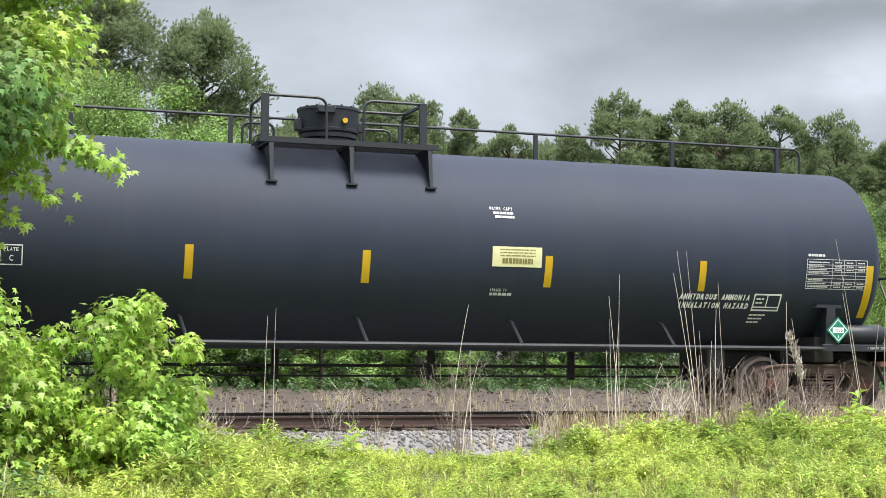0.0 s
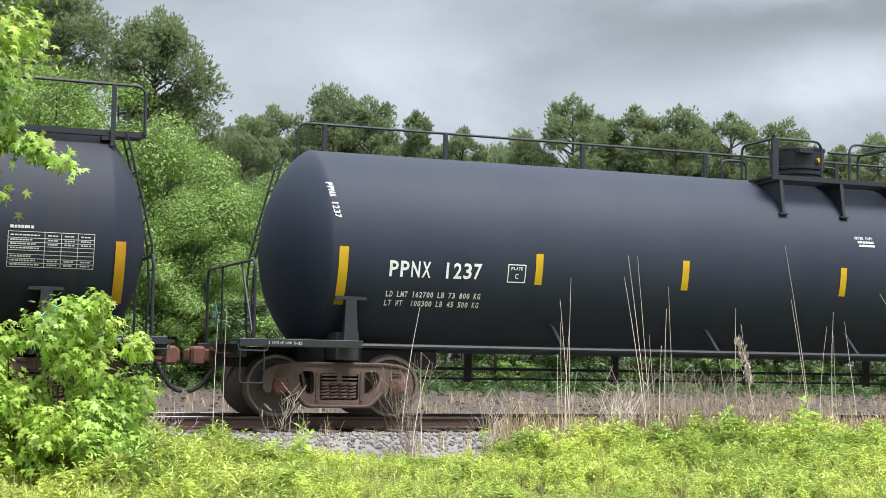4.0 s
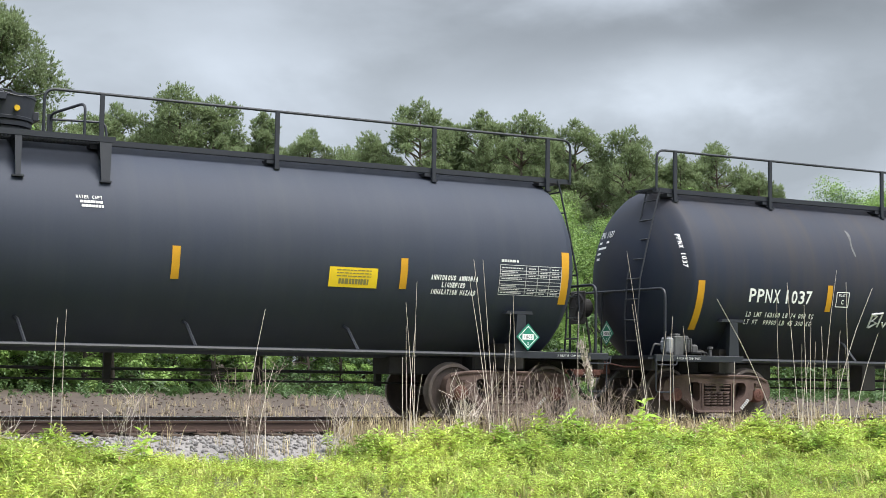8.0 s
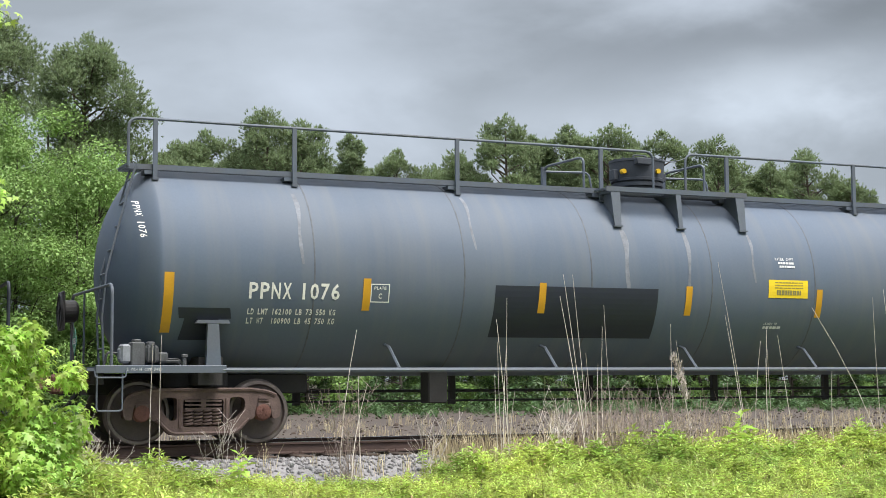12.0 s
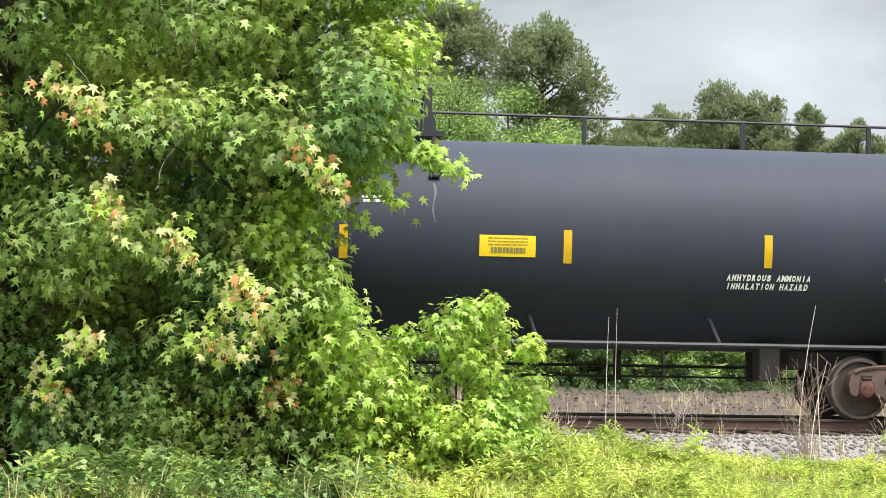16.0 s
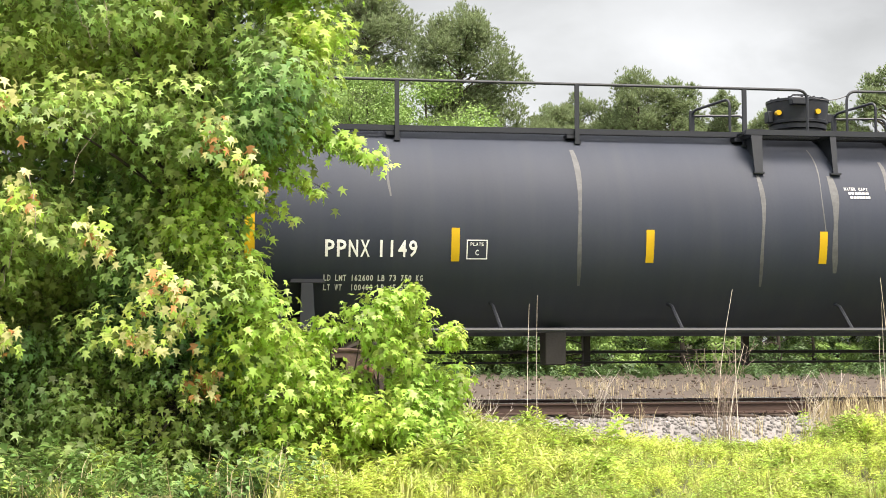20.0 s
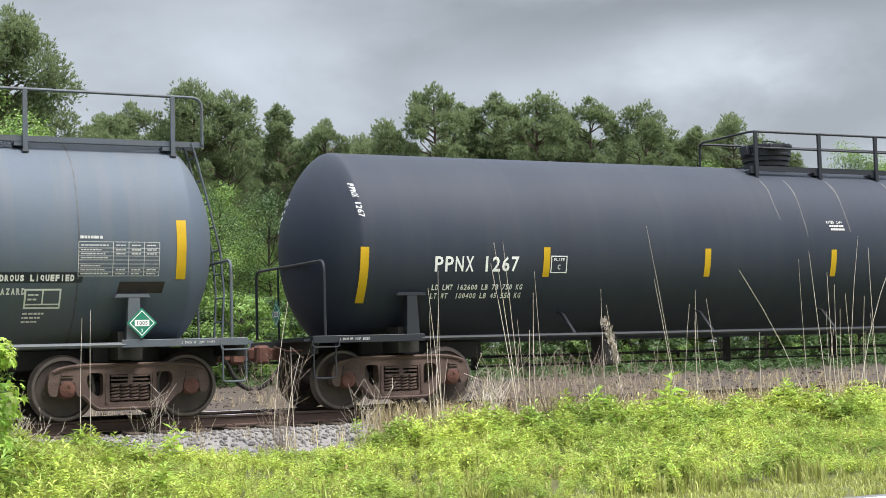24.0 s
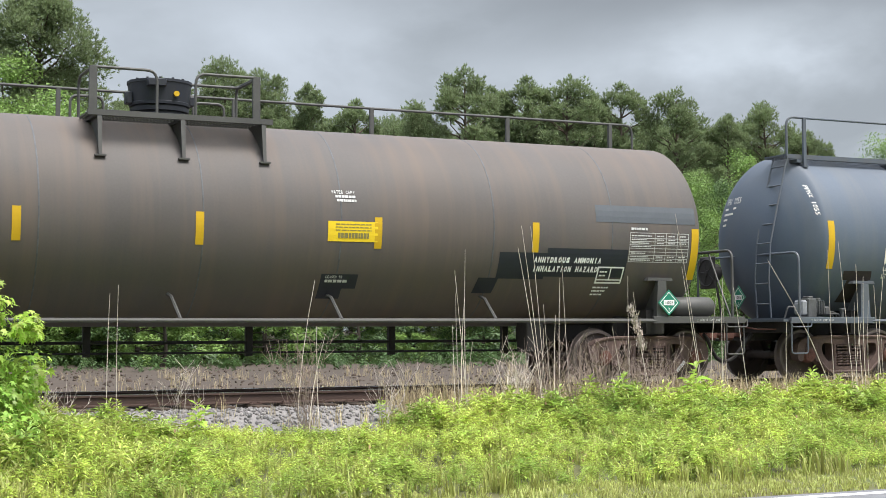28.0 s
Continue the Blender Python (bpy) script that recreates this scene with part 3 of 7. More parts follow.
def build_tank(bm):
    n = 18
    left = [(-KNUCKLE - head_depth(math.sin(a) ** 2), RAD * math.sin(a)) for a in (math.pi / 2 * k / n for k in range(n + 1))]
    mid = [(x, RAD) for x in (-6, -3, 0, 3, 6)]
    right = [(-x, r) for x, r in reversed(left)]
    lathe(bm, left + mid + right, 96, "x", Matrix.Translation((0, 0, AXIS)))


def build_seam(bm):
    lathe(bm, [(-0.016, RAD - 0.01), (-0.010, RAD + 0.003), (0.010, RAD + 0.003), (0.016, RAD - 0.01)], 72, "x", Matrix.Translation((0, 0, AXIS)))


def build_wheel(bm):
    prof = [(0.0, 0.0), (0.0, 0.11), (0.03, 0.12), (0.035, 0.18), (0.055, 0.30), (0.045, 0.385), (0.02, 0.395), (0.0, 0.405), (0.0, 0.445), (0.012, 0.457), (0.09, 0.462), (0.115, 0.475), (0.13, 0.487), (0.143, 0.478), (0.143, 0.40), (0.10, 0.385), (0.105, 0.18), (0.17, 0.12), (0.17, 0.0)]
    lathe(bm, [(a - 0.84, b) for a, b in prof], 36, "y")
    for f in bm.faces:
        r = max(math.hypot(v.co.x, v.co.z) for v in f.verts)
        q = min(math.hypot(v.co.x, v.co.z) for v in f.verts)
        f.material_index = 1 if q > 0.40 and f.calc_center_median().y < -0.70 else 0
    # a cast notch and grease marks that show the turning
    box(bm, 0.20, 0.30, -0.81, -0.78, -0.03, 0.03)


def build_axle(bm):
    lathe(bm, [(-1.02, 0.0), (-1.02, 0.075), (1.02, 0.075), (1.02, 0.0)], 16, "y")


def build_bearing(bm):
    lathe(bm, [(-0.95, 0.0), (-0.95, 0.13), (-1.07, 0.13), (-1.08, 0.118), (-1.115, 0.112), (-1.125, 0.095), (-1.125, 0.0)], 18, "y")
    for k in range(3):
        a = 2 * math.pi * k / 3
        box(bm, 0.05 * math.cos(a) - 0.016, 0.05 * math.cos(a) + 0.016, -1.135, -1.10, 0.05 * math.sin(a) - 0.016, 0.05 * math.sin(a) + 0.016)


def round_loop(pts, r, steps=3):
    """A closed outline in x and z with rounded corners."""
    out, n = [], len(pts)
    for i in range(n):
        a, b, c = (Vector((*pts[k % n], 0)) for k in (i - 1, i, i + 1))
        p, q = b + (a - b).normalized() * min(r, (a - b).length * 0.45), b + (c - b).normalized() * min(r, (c - b).length * 0.45)
        out += [tuple(p.lerp(b, s).lerp(b.lerp(q, s), s).xy) for s in (k / steps for k in range(steps + 1))]
    return out


def plate_with_holes(bm, outer, holes, y0, y1):
    """A plate with openings, from y0 to y1."""
    edges = []
    for loop in (outer, *holes):
        vs = [bm.verts.new((x, y0, z)) for x, z in loop]
        edges += [bm.edges.new((vs[i], vs[(i + 1) % len(vs)])) for i in range(len(vs))]
    faces = [g for g in bmesh.ops.triangle_fill(bm, edges=edges, use_beauty=True)["geom"] if isinstance(g, bmesh.types.BMFace)]
    ext = bmesh.ops.extrude_face_region(bm, geom=faces, use_keep_orig=True)
    for v in ext["geom"]:
        if isinstance(v, bmesh.types.BMVert):
            v.co.y = y1


def build_side_frame(bm):
    """A cast frame with a spring nest between two rounded windows, and a jaw over each bearing."""
    y0, y1 = -0.10, 0.10
    half = [(0.72, 0.80), (0.98, 0.765), (1.12, 0.69), (1.165, 0.54), (1.14, 0.37), (1.03, 0.35), (1.0, 0.565), (0.785, 0.565), (0.76, 0.36), (0.66, 0.335), (0.47, 0.135)]
    outer = round_loop(half + [(-x, z) for x, z in half[::-1]], 0.05)
    window = [(0.385, 0.675), (0.585, 0.675), (0.625, 0.60), (0.60, 0.47), (0.46, 0.33), (0.385, 0.36)]
    nest = [(-0.295, 0.645), (0.295, 0.645), (0.295, 0.255), (-0.295, 0.255)]
    plate_with_holes(bm, outer, (round_loop(window, 0.06), round_loop([(-x, z) for x, z in window[::-1]], 0.06), round_loop(nest, 0.03)), y0, y1)
    # the cast flanges stand proud of the web
    tube(bm, bent([(-1.08, y0, 0.70), (-0.95, y0, 0.755), (-0.70, y0, 0.785), (0.70, y0, 0.785), (0.95, y0, 0.755), (1.08, y0, 0.70)], 0.08, 3), 0.028, 6)
    tube(bm, bent([(-0.68, y0, 0.37), (-0.47, y0, 0.16), (0.47, y0, 0.16), (0.68, y0, 0.37)], 0.08, 3), 0.028, 6)
    for s in (-1, 1):
        tube(bm, bent([(s * 0.34, y0, 0.66), (s * 0.34, y0, 0.24)], 0.05, 3), 0.026, 6)
        for z in (0.615, 0.648):
            box(bm, s * 0.81, s * 0.975, y0 - 0.035, y1, z, z + 0.018)
        box(bm, s * 0.80, s * 0.99, y0 - 0.02, y1, 0.52, 0.585, 0.012)
    for z in (0.50, 0.555, 0.61):
        box(bm, -0.27, 0.27, y0 + 0.0, y1 - 0.06, z, z + 0.026)
    box(bm, -0.035, 0.035, y0 - 0.005, y1 - 0.05, 0.50, 0.645)


def build_spring(bm):
    """A coil: one bar wound five times."""
    tube(bm, [(0.062 * math.cos(a), 0.062 * math.sin(a), 0.262 + 0.235 * a / 31.4) for a in (31.4 * i / 60 for i in range(61))], 0.019, 5)


def build_truck_beam(bm):
    box(bm, -0.2, 0.2, -0.95, 0.95, 0.46, 0.72, 0.03)
    lathe(bm, [(0.72, 0.0), (0.72, 0.2), (0.80, 0.2), (0.80, 0.0)], 20, "z")
    for s in (-1, 1):
        box(bm, s * 0.30, s * 0.40, -0.75, 0.75, 0.30, 0.42, 0.02)
        for t in (-1, 1):
            box(bm, s * 0.37, s * 0.43, t * 0.68, t * 0.80, 0.26, 0.56)
        tube(bm, [(s * 0.2, 0.0, 0.62), (s * 0.34, 0.0, 0.36)], 0.03, 6)


def build_frame_label(bm):
    """Worn white characters along the slanting bar of a side frame."""
    a, b = Vector((0.50, -0.128, 0.215)), Vector((0.665, -0.128, 0.385))
    d = (b - a).normalized()
    n = Vector((-d.z, 0, d.x)) * 0.024
    for i in range(6):
        p, q = a + (b - a) * (i / 6), a + (b - a) * ((i + 0.68) / 6)
        vs = [bm.verts.new(v + Vector((0, y, 0))) for y in (-0.006, 0.02) for v in (p - n, q - n, q + n, p + n)]
        for f in ((0, 1, 2, 3), (7, 6, 5, 4), (0, 4, 5, 1), (1, 5, 6, 2), (2, 6, 7, 3), (3, 7, 4, 0)):
            bm.faces.new([vs[k] for k in f])


def make_truck(car, x, label=False):
    truck = part("truck", shared("beam", build_truck_beam, M["under"]), None, car, "brown rusty two-axle truck under the car", pose(x, 0, 0))
    frame_mesh = shared("side_frame", build_side_frame, M["rust"])
    spring = shared("spring", build_spring, M["rust"], True)
    for s in (-1, 1):
        part("side_frame", frame_mesh, None, truck, "brown rusty cast side frame", pose(0, s * 0.99, 0, 0, 0, 0 if s < 0 else 180))
        if label and s < 0:
            part("frame_label", shared("frame_label", build_frame_label, M["offwhite"]), None, truck, "white label on the side frame", pose(0, -0.99, 0))
        for i in (-0.205, -0.068, 0.068, 0.205):
            part("spring", spring, None, truck, m=pose(i, s * 1.03, 0))
    return truck


def make_ladder(car, key, steel, pts, width, step=0.32, r=0.02):
    """Two rails along a line in x and z; each rung is a piece of its own."""
    pts = [Vector(p) for p in pts]

    def rails(bm):
        for s in (-1, 1):
            tube(bm, [p + Vector((0, s * width / 2, 0)) for p in pts], r, 6)
    ladder = part("ladder", shared(("ladder", key, pts[0].x > 0), rails, steel), None, car, "steel rung ladder up the tank head")
    lengths = [(b - a).length for a, b in zip(pts, pts[1:])]
    d = step * 0.6
    rung = shared(("rung", key), lambda bm: tube(bm, [(0, -width / 2, 0), (0, width / 2, 0)], 0.014, 6), steel)
    while d < sum(lengths):
        rest = d
        for a, b, n in zip(pts, pts[1:], lengths):
            if rest <= n:
                part("rung", rung, None, ladder, m=Matrix.Translation(a.lerp(b, rest / n)))
                break
            rest -= n
        d += step


HEAD_LINE = ((9.28, 4.05), (9.36, 3.80), (9.56, 3.05), (9.71, 2.45), (9.76, 1.8), (9.72, 1.12))


def build_dome(bm, r=0.47, top=4.68, handle=True):
    """The valve housing: stacked rings below, a body that widens a little upwards, a flat lid."""
    lathe(bm, [(3.95, r * 0.78), (4.13, r * 0.78), (4.135, r * 0.86), (4.20, r * 0.87), (4.205, r * 0.80), (4.225, r * 0.80), (4.23, r * 0.92), (4.29, r * 0.93), (4.295, r * 0.86), (4.315, r * 0.86), (4.32, r * 0.96),
               (4.36, r * 0.97), (4.37, r * 0.94), (top - 0.05, r), (top - 0.045, r * 1.025), (top - 0.005, r * 1.025), (top, r * 0.97), (top - 0.008, 0.0)], 32, "z")
    if handle:
        tube(bm, bent([(-0.14, -0.1, top - 0.02), (-0.14, -0.1, top + 0.09), (0.14, -0.1, top + 0.09), (0.14, -0.1, top - 0.02)], 0.05, 3), 0.014, 6)
    box(bm, -0.30, -0.02, -r - 0.05, -r + 0.08, top - 0.13, top - 0.02, 0.01)
    box(bm, r - 0.04, r + 0.05, -0.1, 0.1, 4.36, 4.5, 0.01)
    box(bm, -r - 0.05, -r + 0.04, -0.12, 0.06, 4.34, 4.52, 0.01)
    for k in range(14):
        a = 2 * math.pi * k / 14
        x, y = r * 0.9 * math.cos(a), r * 0.9 * math.sin(a)
        box(bm, x - 0.016, x + 0.016, y - 0.016, y + 0.016, top - 0.01, top + 0.022)


def build_bracket(bm, wide=0.085):
    """A gusset under the loading platform, down to the tank's side."""
    for sgn in (1,):
        front = [(-wide, -1.26, 3.99), (wide, -1.26, 3.99), (wide * 0.7, -1.335, 3.40), (-wide * 0.7, -1.335, 3.40)]
        back = [(x, y + 0.02, z) for x, y, z in front]
        a, b = [bm.verts.new(p) for p in front], [bm.verts.new(p) for p in back]
        bm.faces.new(a)
        bm.faces.new(b[::-1])
        for k in range(4):
            j = (k + 1) % 4
            bm.faces.new((a[k], b[k], b[j], a[j]))
    v = [(-1.25, 3.98), (-0.62, 3.98), (-0.70, 3.93), (-1.14, 3.60), (-1.31, 3.40)]
    a, b = [bm.verts.new((-0.012, y, z)) for y, z in v], [bm.verts.new((0.012, y, z)) for y, z in v]
    bm.faces.new(a)
    bm.faces.new(b[::-1])
    for k in range(len(v)):
        j = (k + 1) % len(v)
        bm.faces.new((a[k], b[k], b[j], a[j]))
    box(bm, -0.08, 0.08, -1.36, -1.26, 3.375, 3.40)


def build_end_sill(bm):
    """The stub sill under the right end."""
    box(bm, 6.4, 9.75, -0.32, 0.32, 0.72, 1.02, 0.02)
    box(bm, 7.75, 8.75, -0.7, 0.7, 0.80, 1.16, 0.03)


def build_end_beam(bm):
    box(bm, 9.70, 9.84, -1.4, 1.4, 0.86, 1.08, 0.015)


def build_bolster_arm(bm):
    prism(bm, [(8.0, 0.85), (8.35, 0.85), (8.35, 1.25), (8.0, 1.25)], -1.30, -0.45)


def build_coupler(bm):
    box(bm, 9.8, 10.05, -0.11, 0.11, 0.78, 0.98, 0.03)
    box(bm, 10.03, 10.24, -0.17, 0.10, 0.73, 1.02, 0.04)
    box(bm, 10.18, 10.31, -0.02, 0.16, 0.77, 0.99, 0.04)
    tube(bm, bent([(9.84, -1.1, 0.92), (9.95, -0.7, 0.92), (9.95, -0.12, 0.99)], 0.05, 3), 0.014, 6)


def build_hose(bm):
    tube(bm, [(9.80, -0.35, 0.84), (9.90, -0.34, 0.74), (10.0, -0.3, 0.58), (10.12, -0.27, 0.43), (10.24, -0.25, 0.36), (10.30, -0.24, 0.355)], 0.036, 8)


def build_side_step(bm):
    """The end platform's edge channel from the stanchion to the end sill, with the hanging step."""
    box(bm, 8.0, 9.84, -1.53, -1.47, 1.02, 1.13, 0.006)
    box(bm, 8.6, 9.84, -1.47, 0.0, 1.085, 1.115)
    box(bm, 9.84, 9.95, -1.45, 0.0, 1.05, 1.09)
    tube(bm, bent([(9.82, -1.5, 1.03), (9.82, -1.5, 0.50), (9.47, -1.5, 0.50), (9.47, -1.5, 1.03)], 0.05, 3), 0.014, 6)
    tube(bm, bent([(9.86, -1.545, 1.06), (9.86, -1.56, 0.96), (9.43, -1.56, 0.96), (9.43, -1.545, 1.06)], 0.05, 3), 0.012, 6)


def build_end_rail(bm):
    tube(bm, bent([(9.62, -1.47, 1.12), (9.62, -1.47, 2.26), (9.68, 1.47, 2.26), (9.68, 1.47, 1.12)], 0.16, 5), 0.024, 8)
    tube(bm, [(9.68, 0.4, 1.12), (9.68, 0.4, 2.26)], 0.018, 6)


def build_end_brace(bm):
    tube(bm, [(9.65, -0.75, 2.24), (9.62, -1.40, 1.14)], 0.018, 6)


def build_stanchion(bm):
    prism(bm, [(8.07, 1.06), (8.29, 1.06), (8.27, 1.72), (8.11, 1.72)], -1.50, -1.40)
    v = [(-1.45, 1.06), (-0.9, 1.06), (-1.0, 1.25), (-1.33, 1.70), (-1.45, 1.72)]
    a, b = [bm.verts.new((8.17, y, z)) for y, z in v], [bm.verts.new((8.20, y, z)) for y, z in v]
    bm.faces.new(a)
    bm.faces.new(b[::-1])
    for k in range(len(v)):
        j = (k + 1) % len(v)
        bm.faces.new((a[k], b[k], b[j], a[j]))
    prism(bm, [(7.93, 1.725), (8.43, 1.725), (8.40, 1.775), (7.96, 1.775)], -1.46, -1.26)


def build_strut(bm):
    tube(bm, [(-0.09, -1.10, 1.45), (-0.07, -1.24, 1.41), (0.0, -1.50, 1.08)], 0.026, 6)


def build_hanger(bm):
    box(bm, -0.055, 0.055, 0.40, 0.50, 0.52, 1.06, 0.008)
    box(bm, -0.10, 0.10, 0.25, 0.65, 1.0, 1.06)


def build_cylinder(bm):
    lathe(bm, [(-0.42, 0.0), (-0.42, 0.12), (-0.36, 0.165), (0.36, 0.165), (0.42, 0.12), (0.42, 0.0)], 20, "x")


def build_valve(bm):
    """The brake control valve: a pipe bracket between two ribbed bodies, caps, bolts and pipes."""
    box(bm, -0.10, 0.10, -0.13, 0.13, 0.0, 0.34, 0.02)
    box(bm, 0.10, 0.30, -0.12, 0.12, 0.05, 0.29, 0.03)
    for x in (0.13, 0.18, 0.23):
        box(bm, x, x + 0.022, -0.145, 0.13, 0.06, 0.30, 0.006)
    box(bm, 0.29, 0.44, -0.09, 0.09, 0.04, 0.20, 0.03)
    box(bm, -0.06, 0.05, -0.10, 0.08, 0.33, 0.38, 0.015)
    box(bm, 0.14, 0.25, -0.07, 0.07, 0.28, 0.35, 0.02)
    for y, z in ((-0.08, 0.04), (0.02, 0.07), (0.09, 0.03)):
        tube(bm, bent([(0.40, y, z + 0.03), (0.62, y, z + 0.03), (0.70, y + 0.05, z - 0.12)], 0.05, 3), 0.016, 6)
    tube(bm, bent([(-0.1, 0.05, 0.16), (-0.40, 0.05, 0.20), (-0.45, 0.1, -0.05)], 0.05, 3), 0.018, 6)
    tube(bm, [(0.66, -0.12, -0.02), (0.66, -0.12, 0.14)], 0.03, 8)
    box(bm, 0.62, 0.70, -0.16, -0.08, 0.12, 0.17, 0.01)


def build_valve_cover(bm):
    box(bm, -0.24, -0.10, -0.13, 0.10, 0.04, 0.31, 0.03)
    box(bm, -0.26, -0.22, -0.09, 0.07, 0.09, 0.25, 0.015)


def build_brake_wheel(bm):
    lathe(bm, [(-0.02, 0.25), (0.0, 0.275), (0.02, 0.25), (0.0, 0.232), (-0.02, 0.25)], 24, "x")
    for k in range(5):
        a = 2 * math.pi * k / 5
        tube(bm, [(0, 0, 0), (0, 0.25 * math.cos(a), 0.25 * math.sin(a))], 0.014, 6)
    lathe(bm, [(-0.03, 0.0), (-0.03, 0.05), (0.05, 0.05), (0.05, 0.0)], 12, "x")


def build_brake_box(bm):
    lathe(bm, [(-0.14, 0.0), (-0.14, 0.14), (-0.10, 0.17), (0.06, 0.17), (0.10, 0.13), (0.10, 0.0)], 20, "x")
    box(bm, -0.16, -0.12, -0.24, 0.24, -0.30, 0.30, 0.02)
    tube(bm, [(0, -0.05, -0.18), (0.02, -0.12, -0.5), (0.0, -0.25, -0.95)], 0.022, 6)


def build_table(bm):
    """The test record: frame, rules and columns."""
    w, h = 1.14, 0.47
    for z in (0.0, 0.055, 0.11, 0.165, 0.22, 0.275, 0.33, 0.385, 0.47):
        decal(bm, 0, w, 2.03 + z - 0.004, 2.03 + z + 0.004, 0.008)
    for x in (0.0, 0.48, 0.70, 0.92, w):
        decal(bm, x - 0.004, x + 0.004, 2.03, 2.50, 0.0085)
    for i, z in enumerate((0.018, 0.072, 0.127, 0.237, 0.292, 0.347, 0.41)):
        bars(bm, 0.03, 0.42 - 0.05 * (i % 3), 2.035 + z, 2.053 + z, 9, i, 0.009)
        for c in (0.52, 0.74, 0.96):
            if i not in (2, 3):
                bars(bm, c, c + 0.14, 2.035 + z, 2.053 + z, 3, i * 7 + int(c * 9), 0.009)
    bars(bm, 0.02, 0.34, 2.545, 2.585, 5, 99, 0.009)


def build_placard(bm, r=0.27, lift=0.0):
    v = [bm.verts.new((x * r, lift, z * r)) for x, z in ((-1, 0), (0, -1), (1, 0), (0, 1))]
    bm.faces.new(v)
    w = [bm.verts.new((x * r, lift + 0.006, z * r)) for x, z in ((-1, 0), (0, -1), (1, 0), (0, 1))]
    bm.faces.new(w[::-1])
    for k in range(4):
        j = (k + 1) % 4
        bm.faces.new((v[k], w[k], w[j], v[j]))


def build_placard_white(bm):
    r0, r1 = 0.225, 0.205
    q = ((-1, 0), (0, -1), (1, 0), (0, 1))
    a, b = [bm.verts.new((x * r0, -0.003, z * r0)) for x, z in q], [bm.verts.new((x * r1, -0.003, z * r1)) for x, z in q]
    for k in range(4):
        j = (k + 1) % 4
        bm.faces.new((a[k], a[j], b[j], b[k]))
    bm.faces.new([bm.verts.new(p) for p in ((-0.13, -0.003, -0.055), (0.13, -0.003, -0.055), (0.13, -0.003, 0.055), (-0.13, -0.003, 0.055))])
    co, faces = letters("2")
    vs = [bm.verts.new((-0.02 + u * 0.04, -0.003, -0.16 + v * 0.06)) for u, v in co]
    for f in faces:
        bm.faces.new([vs[i] for i in f])


def build_placard_number(bm):
    co, faces = letters("1005", 0.01)
    vs = [bm.verts.new((-0.105 + u * 0.21, -0.006, -0.035 + v * 0.07)) for u, v in co]
    for f in faces:
        bm.faces.new([vs[i] for i in f])


def make_placard(car, m, bleached=False):
    m = m @ Matrix.Scale(0.80, 4)
    p = part("hazard_placard", shared(("placard", bleached), build_placard, M["offwhite" if bleached else "green"]), None, car, "bleached white diamond placard" if bleached else "green diamond hazard placard", m)
    part("placard_border", shared("placard_white", build_placard_white, M["white"]), None, p, "white placard lettering field")
    part("placard_number", shared("placard_number", build_placard_number, M["under"]), None, p, "dark placard number")


def mirrored(me_key, build, material, smooth=False):
    """The same part for the left end."""
    def both(bm):
        build(bm)
        bmesh.ops.scale(bm, vec=(-1, 1, 1), verts=bm.verts)
    return shared(me_key + "_left", both, material, smooth)


def grating(bm, x0, x1, y0, y1, z, gap=0.16):
    """An open walkway of bars."""
    n = int((x1 - x0) / gap)
    for i in range(n + 1):
        x = x0 + (x1 - x0) * i / n
        box(bm, x - 0.012, x + 0.012, y0, y1, z - 0.012, z + 0.012)
    for y in np.linspace(y0, y1, 5):
        box(bm, x0, x1, y - 0.01, y + 0.01, z - 0.03, z + 0.005)


